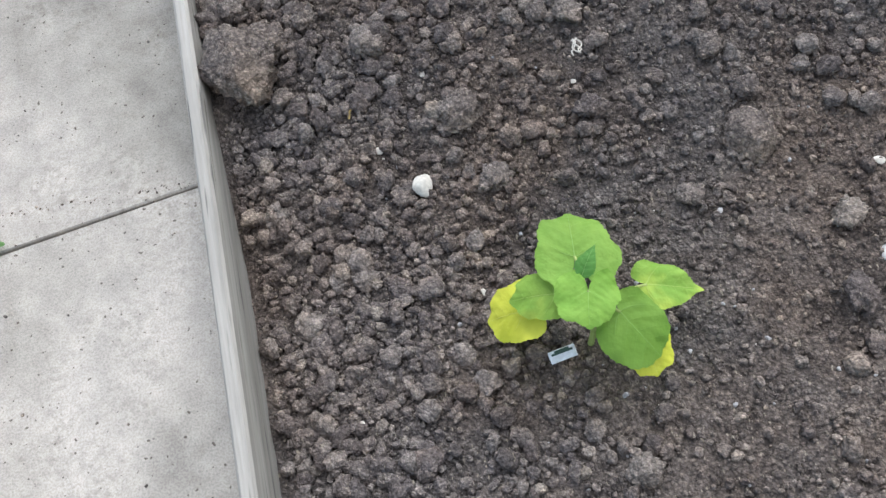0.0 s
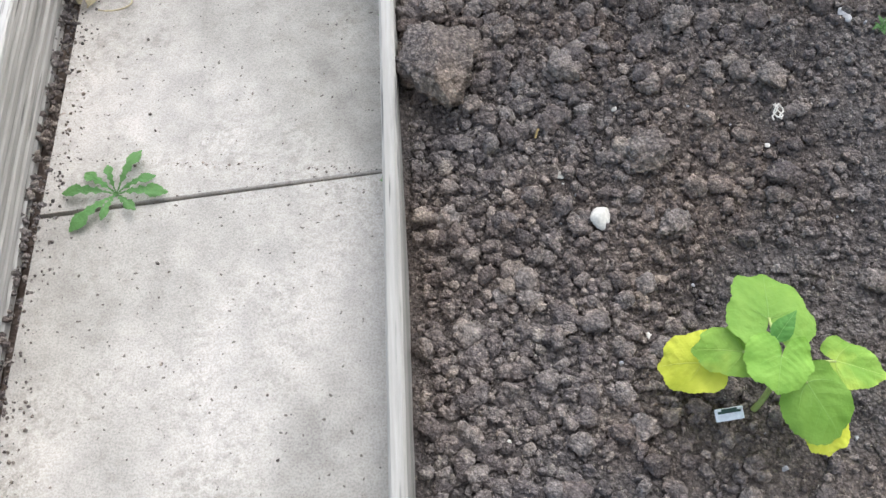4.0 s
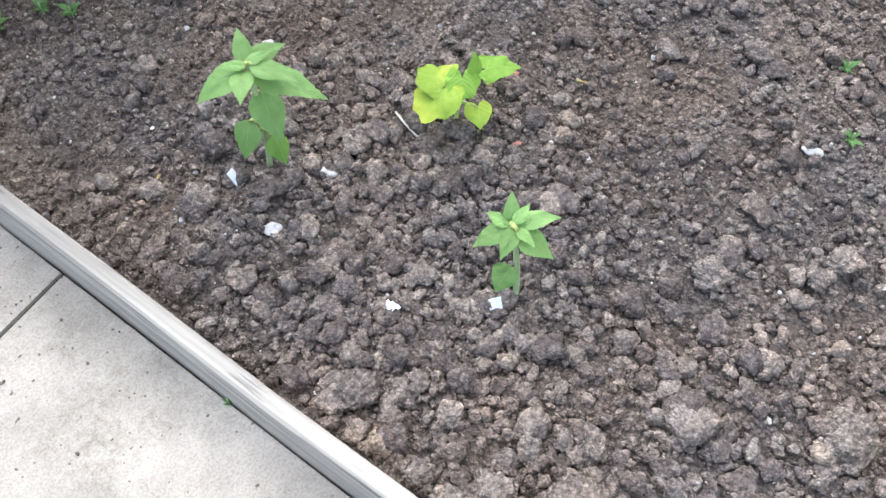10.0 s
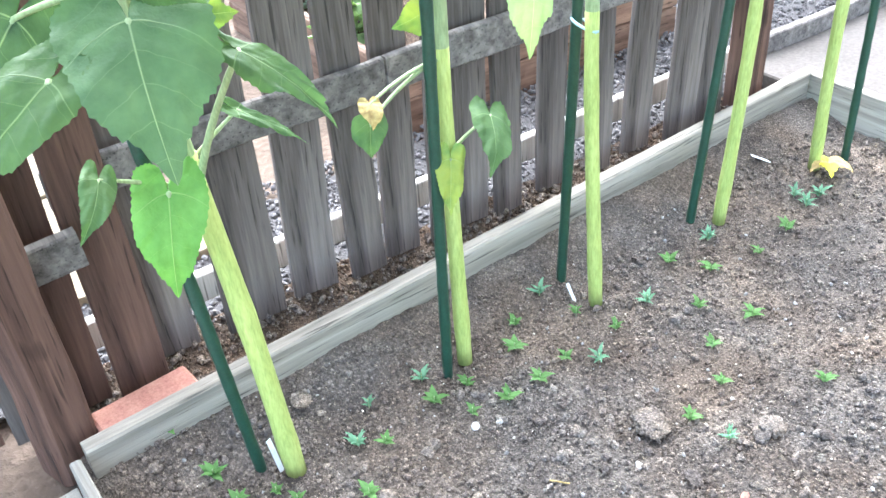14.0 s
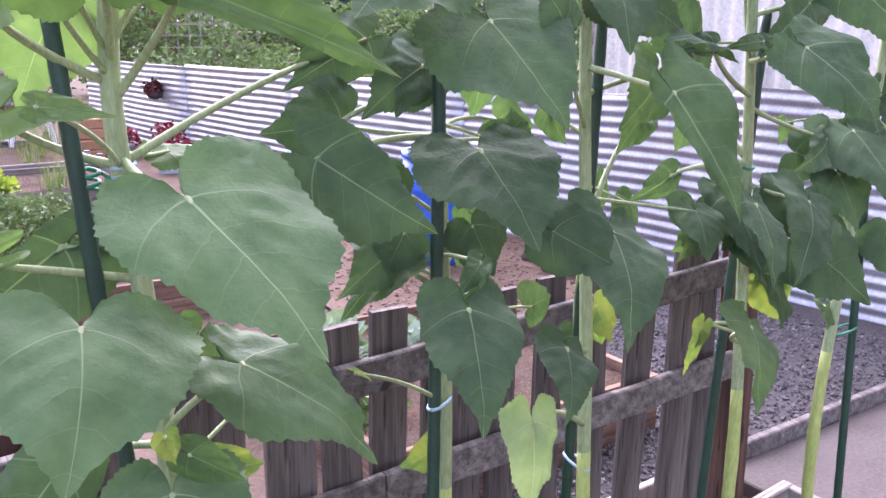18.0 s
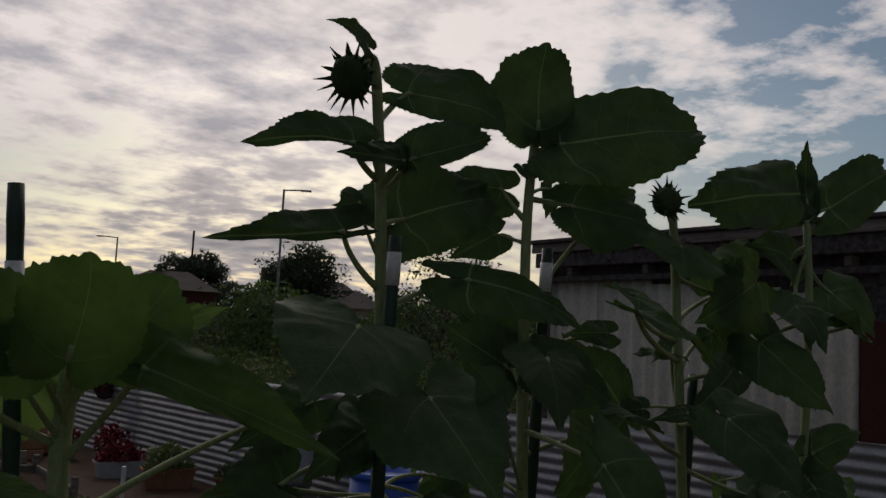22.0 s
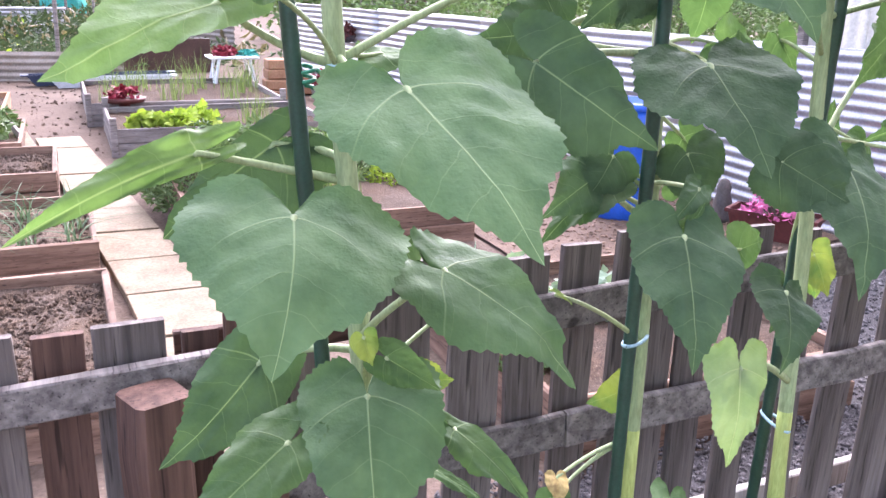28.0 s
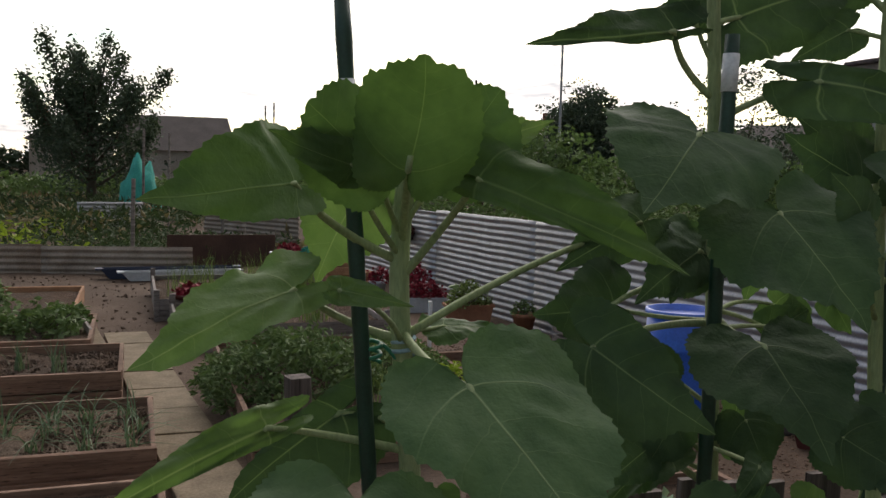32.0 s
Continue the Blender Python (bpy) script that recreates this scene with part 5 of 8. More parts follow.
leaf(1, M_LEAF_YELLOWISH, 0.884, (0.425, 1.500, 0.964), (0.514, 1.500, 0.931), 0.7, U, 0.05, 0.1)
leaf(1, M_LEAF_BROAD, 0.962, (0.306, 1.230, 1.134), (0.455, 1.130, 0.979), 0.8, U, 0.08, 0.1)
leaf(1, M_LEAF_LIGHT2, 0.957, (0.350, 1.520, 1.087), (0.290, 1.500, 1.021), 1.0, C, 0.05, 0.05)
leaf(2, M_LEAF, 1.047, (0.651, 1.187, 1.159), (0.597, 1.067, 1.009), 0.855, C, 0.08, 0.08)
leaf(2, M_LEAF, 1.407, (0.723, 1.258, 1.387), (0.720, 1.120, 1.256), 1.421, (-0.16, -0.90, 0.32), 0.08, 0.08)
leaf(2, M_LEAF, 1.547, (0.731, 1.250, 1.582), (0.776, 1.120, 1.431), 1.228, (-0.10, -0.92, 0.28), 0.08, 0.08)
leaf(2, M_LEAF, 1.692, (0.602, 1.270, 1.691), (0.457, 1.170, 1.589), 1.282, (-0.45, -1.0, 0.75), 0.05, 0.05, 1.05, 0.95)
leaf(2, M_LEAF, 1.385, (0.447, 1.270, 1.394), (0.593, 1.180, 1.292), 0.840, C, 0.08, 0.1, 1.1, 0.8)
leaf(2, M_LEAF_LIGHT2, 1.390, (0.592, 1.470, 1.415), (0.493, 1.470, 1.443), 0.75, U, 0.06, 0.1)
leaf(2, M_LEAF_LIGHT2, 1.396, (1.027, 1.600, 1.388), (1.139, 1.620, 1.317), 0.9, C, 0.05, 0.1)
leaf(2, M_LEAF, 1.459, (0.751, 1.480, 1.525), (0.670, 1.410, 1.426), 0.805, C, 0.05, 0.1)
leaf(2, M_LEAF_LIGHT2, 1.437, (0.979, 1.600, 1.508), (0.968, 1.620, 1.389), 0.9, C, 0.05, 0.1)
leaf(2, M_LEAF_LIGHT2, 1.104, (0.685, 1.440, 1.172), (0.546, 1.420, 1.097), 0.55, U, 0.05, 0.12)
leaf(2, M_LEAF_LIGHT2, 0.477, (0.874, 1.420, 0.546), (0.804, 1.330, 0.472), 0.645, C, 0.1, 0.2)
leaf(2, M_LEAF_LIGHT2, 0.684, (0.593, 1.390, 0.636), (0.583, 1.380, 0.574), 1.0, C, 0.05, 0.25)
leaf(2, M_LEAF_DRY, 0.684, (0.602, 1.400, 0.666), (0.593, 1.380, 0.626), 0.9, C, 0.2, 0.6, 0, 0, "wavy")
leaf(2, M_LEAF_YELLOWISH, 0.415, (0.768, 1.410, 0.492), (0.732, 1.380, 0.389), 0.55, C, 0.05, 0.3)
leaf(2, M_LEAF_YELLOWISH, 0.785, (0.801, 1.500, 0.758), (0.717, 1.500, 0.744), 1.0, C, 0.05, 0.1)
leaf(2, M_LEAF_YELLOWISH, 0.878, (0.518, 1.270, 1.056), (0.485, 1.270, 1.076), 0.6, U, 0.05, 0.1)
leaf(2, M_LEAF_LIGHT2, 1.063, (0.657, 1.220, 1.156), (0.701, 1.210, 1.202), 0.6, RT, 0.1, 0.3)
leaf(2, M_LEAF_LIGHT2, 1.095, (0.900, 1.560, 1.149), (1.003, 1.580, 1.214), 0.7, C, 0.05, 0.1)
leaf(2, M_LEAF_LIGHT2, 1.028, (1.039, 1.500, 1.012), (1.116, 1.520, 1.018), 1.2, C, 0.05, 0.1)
leaf(2, M_LEAF, 1.962, (0.650, 1.400, 2.011), (0.421, 1.370, 1.977), 0.46, C, 0.04, 0.05, 1.0, 0.2)
leaf(2, M_LEAF, 1.761, (0.639, 1.400, 1.854), (0.376, 1.370, 1.817), 0.36, C, 0.04, 0.05, 1.0, 0.25)
leaf(2, M_LEAF, 1.932, (0.775, 1.400, 2.003), (0.875, 1.300, 2.043), 0.72, C, 0.06, 0.05, 0.5, 1.1, 'crown')
leaf(2, M_LEAF, 1.942, (0.750, 1.390, 1.993), (0.578, 1.320, 1.960), 0.4, C, 0.06, 0.05, 1.0, 0.5)
leaf(2, M_LEAF, 2.070, (0.799, 1.460, 2.142), (1.006, 1.400, 2.120), 0.72, C, 0.08, 0.1, 0.6, 1.1, 'crown')
leaf(2, M_LEAF, 1.879, (0.830, 1.500, 1.905), (1.130, 1.550, 2.006), 0.55, C, 0.08, 0.1)
leaf(2, M_LEAF, 1.867, (0.809, 1.550, 1.917), (0.727, 1.600, 1.934), 0.6, C, 0.05, 0.1)
leaf(2, M_LEAF, 1.719, (0.904, 1.380, 1.791), (1.227, 1.370, 1.731), 0.4, C, 0.1, 0.12, 0.9, 0.5)
leaf(2, M_LEAF_LIGHT2, 2.026, (0.737, 1.500, 2.035), (0.680, 1.500, 2.057), 0.5, C, 0.05, 0.1)
leaf(2, M_LEAF, 2.132, (0.683, 1.430, 2.201), (0.595, 1.420, 2.223), 0.6, C, 0.15, 0.2)
leaf(2, M_LEAF, 1.467, (0.582, 1.450, 1.424), (0.428, 1.420, 1.427), 0.95, C, 0.06, 0.1)
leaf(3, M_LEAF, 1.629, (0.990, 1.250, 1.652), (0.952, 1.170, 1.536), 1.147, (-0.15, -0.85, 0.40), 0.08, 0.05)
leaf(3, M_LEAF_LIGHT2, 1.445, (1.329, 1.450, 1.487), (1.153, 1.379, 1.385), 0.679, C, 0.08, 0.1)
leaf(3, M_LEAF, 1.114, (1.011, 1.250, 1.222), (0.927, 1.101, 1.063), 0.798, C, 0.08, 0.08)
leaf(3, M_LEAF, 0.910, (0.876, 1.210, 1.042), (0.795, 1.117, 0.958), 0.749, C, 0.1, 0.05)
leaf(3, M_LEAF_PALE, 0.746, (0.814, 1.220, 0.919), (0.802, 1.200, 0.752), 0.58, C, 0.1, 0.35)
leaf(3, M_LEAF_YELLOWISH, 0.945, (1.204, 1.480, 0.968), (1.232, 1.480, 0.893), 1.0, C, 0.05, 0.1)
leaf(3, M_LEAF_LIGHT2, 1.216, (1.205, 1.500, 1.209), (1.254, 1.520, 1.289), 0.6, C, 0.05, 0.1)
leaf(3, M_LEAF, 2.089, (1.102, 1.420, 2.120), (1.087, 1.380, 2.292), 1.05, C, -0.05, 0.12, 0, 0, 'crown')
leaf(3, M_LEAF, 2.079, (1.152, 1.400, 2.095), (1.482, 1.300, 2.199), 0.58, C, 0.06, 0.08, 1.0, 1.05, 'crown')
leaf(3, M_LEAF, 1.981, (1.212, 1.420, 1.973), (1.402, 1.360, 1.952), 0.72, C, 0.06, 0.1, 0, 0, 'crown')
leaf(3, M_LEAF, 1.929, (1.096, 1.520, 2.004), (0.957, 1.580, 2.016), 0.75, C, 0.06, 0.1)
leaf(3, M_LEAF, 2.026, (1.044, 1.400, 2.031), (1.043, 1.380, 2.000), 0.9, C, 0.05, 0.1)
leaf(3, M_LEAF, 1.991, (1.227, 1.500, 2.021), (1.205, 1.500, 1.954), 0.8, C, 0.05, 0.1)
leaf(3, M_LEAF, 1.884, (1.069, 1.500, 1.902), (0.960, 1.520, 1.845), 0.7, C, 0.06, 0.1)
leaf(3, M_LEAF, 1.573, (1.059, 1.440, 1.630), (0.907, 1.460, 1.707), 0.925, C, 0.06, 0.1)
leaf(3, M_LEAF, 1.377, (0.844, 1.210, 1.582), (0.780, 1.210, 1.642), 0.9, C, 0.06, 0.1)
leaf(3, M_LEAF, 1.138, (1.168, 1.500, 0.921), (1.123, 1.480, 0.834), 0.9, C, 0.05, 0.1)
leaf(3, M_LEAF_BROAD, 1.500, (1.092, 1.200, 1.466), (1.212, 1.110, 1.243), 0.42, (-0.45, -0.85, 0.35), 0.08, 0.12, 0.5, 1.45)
leaf(4, M_LEAF_LIGHT2, 1.652, (1.202, 1.230, 1.750), (1.350, 1.150, 1.655), 0.5, U, 0.08, 0.15)
leaf(4, M_LEAF, 1.503, (1.535, 1.250, 1.536), (1.620, 1.120, 1.362), 0.908, (-0.07, -0.92, 0.28), 0.08, 0.08)
leaf(4, M_LEAF, 1.426, (1.274, 1.270, 1.536), (1.114, 1.250, 1.557), 0.55, U, 0.08, 0.1)
leaf(4, M_LEAF, 1.546, (1.631, 1.480, 1.671), (1.481, 1.480, 1.663), 0.5, U, 0.05, 0.1)
leaf(4, M_LEAF_LIGHT2, 0.819, (1.453, 1.260, 0.955), (1.290, 1.113, 0.849), 0.609, C, 0.08, 0.08)
leaf(4, M_LEAF_LIGHT2, 1.047, (1.534, 1.480, 1.117), (1.440, 1.480, 1.076), 0.9, C, 0.05, 0.1)
leaf(4, M_LEAF_YELLOWISH, 0.898, (1.764, 1.460, 0.967), (1.862, 1.460, 0.835), 0.9, C, 0.05, 0.1)
leaf(4, M_LEAF_YELLOWISH, 0.862, (1.507, 1.430, 0.894), (1.438, 1.420, 0.793), 0.4, C, 0.05, 0.2)
leaf(4, M_LEAF, 1.944, (1.579, 1.420, 1.926), (1.542, 1.380, 1.845), 3.335, C, 0.05, 0.05)
leaf(4, M_LEAF_LIGHT2, 1.861, (1.816, 1.500, 1.832), (1.960, 1.500, 1.934), 0.8, C, 0.05, 0.1)
leaf(3, M_LEAF, 1.185, (0.873, 1.250, 1.240), (0.963, 1.190, 1.179), 1.0, C, 0.06, 0.1)
leaf(4, M_LEAF, 1.115, (1.651, 1.450, 1.158), (1.518, 1.406, 1.096), 0.975, C, 0.06, 0.1)
leaf(4, M_LEAF, 1.586, (1.845, 1.520, 1.731), (1.996, 1.520, 1.623), 0.9, C, 0.06, 0.1)
leaf(4, M_LEAF_LIGHT2, 1.744, (2.010, 1.500, 1.875), (1.700, 1.470, 1.774), 0.75, C, 0.06, 0.1)
leaf(4, M_LEAF, 1.274, (1.491, 1.500, 1.516), (1.281, 1.500, 1.707), 0.5, C, 0.06, 0.1)
leaf(5, M_LEAF, 1.800, (1.826, 1.270, 1.797), (1.832, 1.189, 1.689), 0.996, C, 0.08, 0.08)
leaf(5, M_LEAF, 1.335, (2.058, 1.440, 1.320), (2.040, 1.286, 1.136), 1.196, (-0.18, -0.88, 0.32), 0.08, 0.08)
leaf(5, M_LEAF, 1.115, (1.853, 1.440, 1.056), (1.985, 1.288, 0.911), 0.950, C, 0.08, 0.08)
leaf(5, M_LEAF, 2.055, (2.150, 1.460, 2.135), (1.601, 1.400, 2.054), 0.36, C, 0.05, 0.1, 1.0, 0.9, 'crown')
leaf(5, M_LEAF, 2.055, (2.227, 1.480, 2.114), (2.188, 1.460, 2.298), 0.6, C, -0.04, 0.15)
leaf(5, M_LEAF, 2.055, (2.313, 1.460, 2.115), (2.631, 1.420, 2.258), 0.5, C, 0.06, 0.1, 0, 0, 'crown')
leaf(5, M_LEAF, 1.956, (2.319, 1.460, 1.867), (2.409, 1.373, 1.741), 1.176, C, 0.06, 0.1)
leaf(5, M_LEAF, 1.969, (2.150, 1.460, 1.819), (2.067, 1.377, 1.694), 0.82, C, 0.06, 0.1)
leaf(5, M_LEAF, 1.989, (2.177, 1.500, 1.954), (1.959, 1.500, 1.965), 0.7, C, 0.06, 0.1)
leaf(5, M_LEAF_LIGHT2, 1.053, (2.102, 1.500, 1.120), (1.998, 1.500, 1.108), 0.7, C, 0.06, 0.1)
leaf(5, M_LEAF, 0.996, (2.470, 1.500, 1.027), (2.611, 1.500, 0.883), 0.7, C, 0.06, 0.1)
leaf(5, M_LEAF_LIGHT2, 1.319, (2.018, 1.500, 1.253), (1.881, 1.500, 1.249), 0.6, C, 0.06, 0.1)
leaf(5, M_LEAF, 0.895, (1.756, 1.440, 1.061), (1.638, 1.385, 0.993), 0.582, C, 0.06, 0.1)
leaf(5, M_LEAF_LIGHT2, 0.801, (2.067, 1.470, 0.840), (2.013, 1.416, 0.792), 0.947, C, 0.06, 0.1)
leaf(3, M_LEAF_LIGHT2, 1.154, (1.318, 1.480, 1.401), (1.198, 1.431, 1.330), 0.63, C, 0.06, 0.1)
leaf(4, M_LEAF_LIGHT2, 1.240, (1.489, 1.500, 1.371), (1.445, 1.500, 1.303), 0.9, C, 0.06, 0.1)
leaf(4, M_LEAF_LIGHT2, 1.267, (1.399, 1.460, 1.260), (1.261, 1.460, 1.224), 0.45, C, 0.06, 0.1)
leaf(3, M_LEAF_LIGHT2, 1.266, (1.315, 1.500, 1.200), (1.232, 1.480, 1.160), 0.9, C, 0.06, 0.1)
leaf(4, M_LEAF_LIGHT2, 1.229, (1.519, 1.480, 1.140), (1.402, 1.421, 1.066), 0.63, C, 0.06, 0.1)
leaf(3, M_LEAF_YELLOWISH, 0.839, (1.189, 1.460, 0.999), (1.223, 1.440, 0.913), 0.8, C, 0.06, 0.1)
leaf(4, M_LEAF_LIGHT2, 0.975, (1.798, 1.460, 0.966), (1.714, 1.370, 0.873), 0.813, C, 0.06, 0.1)
leaf(4, M_LEAF_LIGHT2, 0.838, (1.535, 1.450, 0.896), (1.471, 1.419, 0.860), 0.592, C, 0.06, 0.1)
leaf(5, M_LEAF, 1.291, (1.879, 1.480, 1.272), (1.986, 1.442, 1.221), 0.973, C, 0.06, 0.1)
leaf(5, M_LEAF_LIGHT2, 1.330, (1.915, 1.540, 1.340), (1.894, 1.540, 1.283), 0.8, C, 0.06, 0.1)
leaf(4, M_LEAF, 1.167, (1.444, 1.270, 1.221), (1.340, 1.144, 1.089), 0.542, C, 0.06, 0.1)
leaf(4, M_LEAF, 1.184, (1.576, 1.440, 1.199), (1.544, 1.301, 1.038), 0.665, C, 0.06, 0.1)
leaf(2, M_LEAF_LIGHT2, 1.171, (0.734, 1.460, 1.186), (0.687, 1.460, 1.209), 0.7, C, 0.06, 0.1)
leaf(2, M_LEAF_LIGHT2, 1.407, (0.955, 1.520, 1.355), (1.037, 1.520, 1.396), 0.9, C, 0.06, 0.1)
leaf(3, M_LEAF_LIGHT2, 1.365, (1.091, 1.520, 1.405), (1.141, 1.520, 1.338), 0.8, C, 0.06, 0.1)
leaf(2, M_LEAF, 1.479, (0.749, 1.460, 1.509), (0.601, 1.405, 1.428), 0.681, C, 0.06, 0.1)
leaf(2, M_LEAF_LIGHT2, 1.291, (0.879, 1.500, 1.236), (0.943, 1.500, 1.155), 0.8, C, 0.06, 0.1)
leaf(2, M_LEAF, 1.168, (0.720, 1.250, 1.209), (0.650, 1.209, 1.163), 0.51, C, 0.06, 0.1)
leaf(2, M_LEAF_LIGHT2, 1.481, (0.852, 1.500, 1.509), (0.943, 1.500, 1.479), 0.7, C, 0.06, 0.1)
leaf(2, M_LEAF_LIGHT2, 1.372, (1.002, 1.520, 1.353), (1.011, 1.540, 1.423), 1.1, C, 0.06, 0.1)
leaf(3, M_LEAF, 1.680, (1.103, 1.500, 1.659), (0.994, 1.520, 1.758), 1.033, C, 0.06, 0.1)
leaf(3, M_LEAF, 1.715, (1.316, 1.460, 1.949), (1.457, 1.460, 2.056), 0.8, C, 0.06, 0.1)
leaf(5, M_LEAF, 1.776, (1.973, 1.460, 1.707), (2.145, 1.340, 1.533), 0.672, C, 0.06, 0.1)
leaf(3, M_LEAF, 1.645, (1.377, 1.460, 1.709), (1.235, 1.460, 1.696), 0.5, C, 0.06, 0.1)
leaf(4, M_LEAF, 1.743, (1.593, 1.460, 1.714), (1.476, 1.419, 1.650), 0.385, C, 0.06, 0.1)
leaf(4, M_LEAF, 1.538, (1.480, 1.440, 1.541), (1.366, 1.440, 1.528), 0.5, C, 0.06, 0.1)
leaf(4, M_LEAF, 1.511, (1.421, 1.270, 1.549), (1.296, 1.270, 1.532), 0.3, C, 0.06, 0.1)
leaf(2, M_LEAF, 1.124, (0.664, 1.440, 1.192), (0.546, 1.400, 1.137), 0.733, C, 0.08, 0.1)
leaf(2, M_LEAF, 1.963, (0.711, 1.440, 2.029), (0.688, 1.420, 1.995), 0.8, C, 0.06, 0.1)
leaf(2, M_LEAF, 1.814, (0.693, 1.440, 1.915), (0.636, 1.420, 1.892), 1.2, C, 0.06, 0.1)
leaf(3, M_LEAF, 1.560, (1.069, 1.330, 1.642), (1.203, 1.270, 1.546), 0.712, C, 0.08, 0.1)
leaf(4, M_LEAF_BROAD, 1.700, (1.314, 1.330, 1.784), (1.472, 1.240, 1.650), 0.364, U, 0.08, 0.1)
leaf(4, M_LEAF, 1.600, (1.785, 1.420, 1.630), (1.559, 1.380, 1.522), 0.454, C, 0.08, 0.1)
leaf(5, M_LEAF_BROAD, 1.750, (2.320, 1.400, 1.773), (1.909, 1.360, 1.771), 0.293, U, 0.08, 0.1)
leaf(4, M_LEAF, 1.400, (1.960, 1.450, 1.303), (1.754, 1.400, 1.248), 0.461, C, 0.08, 0.1)
leaf(4, M_LEAF, 1.220, (1.710, 1.320, 1.190), (1.544, 1.220, 1.042), 0.788, C, 0.08, 0.1)
leaf(3, M_LEAF, 1.180, (0.938, 1.280, 1.264), (0.945, 1.200, 1.153), 0.981, C, 0.08, 0.1)
leaf(3, M_LEAF, 1.240, (1.416, 1.400, 1.188), (1.374, 1.320, 1.096), 1.052, C, 0.08, 0.1)
leaf(5, M_LEAF, 1.320, (2.198, 1.440, 1.415), (2.389, 1.400, 1.478), 0.619, C, 0.08, 0.1)
leaf(5, M_LEAF_LIGHT2, 1.280, (2.501, 1.480, 1.263), (2.284, 1.460, 1.199), 0.514, C, 0.08, 0.1)
leaf(4, M_LEAF, 1.100, (1.776, 1.380, 1.180), (1.694, 1.300, 1.027), 1.279, C, 0.08, 0.1)
leaf(5, M_LEAF, 1.350, (2.173, 1.420, 1.325), (2.159, 1.360, 1.113), 0.999, C, 0.08, 0.1)
leaf(4, M_LEAF, 1.050, (1.487, 1.460, 1.180), (1.447, 1.420, 1.077), 1.221, C, 0.08, 0.1)
leaf(2, M_LEAF, 1.240, (0.651, 1.470, 1.335), (0.605, 1.440, 1.237), 1.438, C, 0.08, 0.1)
leaf(2, M_LEAF, 1.150, (0.701, 1.450, 1.222), (0.641, 1.420, 1.159), 1.342, C, 0.08, 0.1)
leaf(5, M_LEAF, 0.950, (2.258, 1.420, 1.049), (2.313, 1.360, 0.905), 1.392, C, 0.08, 0.1)
leaf(5, M_LEAF, 1.100, (1.980, 1.420, 1.217), (2.013, 1.360, 1.078), 1.136, C, 0.08, 0.1)
leaf(4, M_LEAF, 0.950, (1.589, 1.400, 1.122), (1.580, 1.340, 1.020), 1.239, C, 0.08, 0.1)
leaf(2, M_LEAF, 1.150, (0.828, 1.420, 1.224), (0.855, 1.380, 1.136), 1.265, C, 0.08, 0.1)


def bud(k, centre, face, r):
    """A closed sunflower head with long pointed bracts, on the bent end of its stem."""
    sf = SUNFLOWERS[k]
    org = sf.location
    c, f = Vector(centre), Vector(face).normalized()
    top = stem_at(k, 9)
    m = Matrix.Translation(c - org) @ f.to_track_quat("Z", "Y").to_matrix().to_4x4()
    bm = lathe(bmesh.new(), [(0.3 * r, -0.75 * r), (0.75 * r, -0.6 * r), (1.0 * r, -0.1 * r), (0.95 * r, 0.3 * r), (0.7 * r, 0.5 * r), (0.3 * r, 0.52 * r)], 20)
    for v in bm.verts:
        v.co *= 1 + 0.08 * noise.noise(v.co * 60)
    bmesh.ops.transform(bm, matrix=m, verts=bm.verts)
    head = smooth(part("flower_bud", bm, M_BUD, sf, "closed green flower head"))
    back = c - f * 0.6 * r
    neck = bezier(top, top + Vector((0, 0, 0.10)) + (back - top) * 0.3, back, 10)
    smooth(part("neck", tube(bmesh.new(), [p - org for p in neck], [0.0105 - 0.0002 * i for i in range(10)], 12), M_UPSTEM, sf))
    rnd = random.Random(k)
    for i in range(19):
        a = 2 * math.pi * i / 19 + rnd.uniform(-0.1, 0.1)
        tilt = rnd.uniform(-0.15, 0.7)
        d = Vector((math.cos(a), math.sin(a), tilt)).normalized()
        p0 = Vector((math.cos(a) * r * 0.92, math.sin(a) * r * 0.92, rnd.uniform(-0.2, 0.35) * r))
        bm = tube(bmesh.new(), [p0, p0 + d * r * 0.3 + Vector((0, 0, 0.04 * r)), p0 + d * r * rnd.uniform(0.5, 0.95)], [r * 0.13, r * 0.075, r * 0.012], 5)
        bmesh.ops.transform(bm, matrix=m, verts=bm.verts)
        part("bract", bm, M_BUD, head)


bud(2, (0.655, 1.430, 2.135), (-0.85, -0.35, -0.35), 0.040)
bud(4, (1.547, 1.440, 2.030), (-0.3, -0.8, 0.2), 0.036)

# ---- young plants in the bed ----
def young(base, crown, label, category, material, r):
    p = thing("young_plant", base, label, category)
    b, c = Vector(base), Vector(crown)
    side = Vector((0.012, -0.01, 0))
    pts = [q - b for q in bezier(b - Vector((0, 0, 0.02)), (b + c) / 2 + side, c, 9)]
    smooth(part("stem", tube(bmesh.new(), pts, [r * (1 - 0.04 * i) for i in range(9)], 10), material, p))
    p["crown"] = [c.x - b.x, c.y - b.y, c.z - b.z]
    return p


def young_sunflower(base, crown):
    return young(base, crown, "young sunflower seedling with bright green pointed leaves in the soil", "sunflower seedling", M_UPSTEM, 0.0048)


def young_pumpkin(base, crown):
    return young(base, crown, "young pumpkin plant with green and yellowing leaves in the soil", "pumpkin plant", M_STEM, 0.0045)


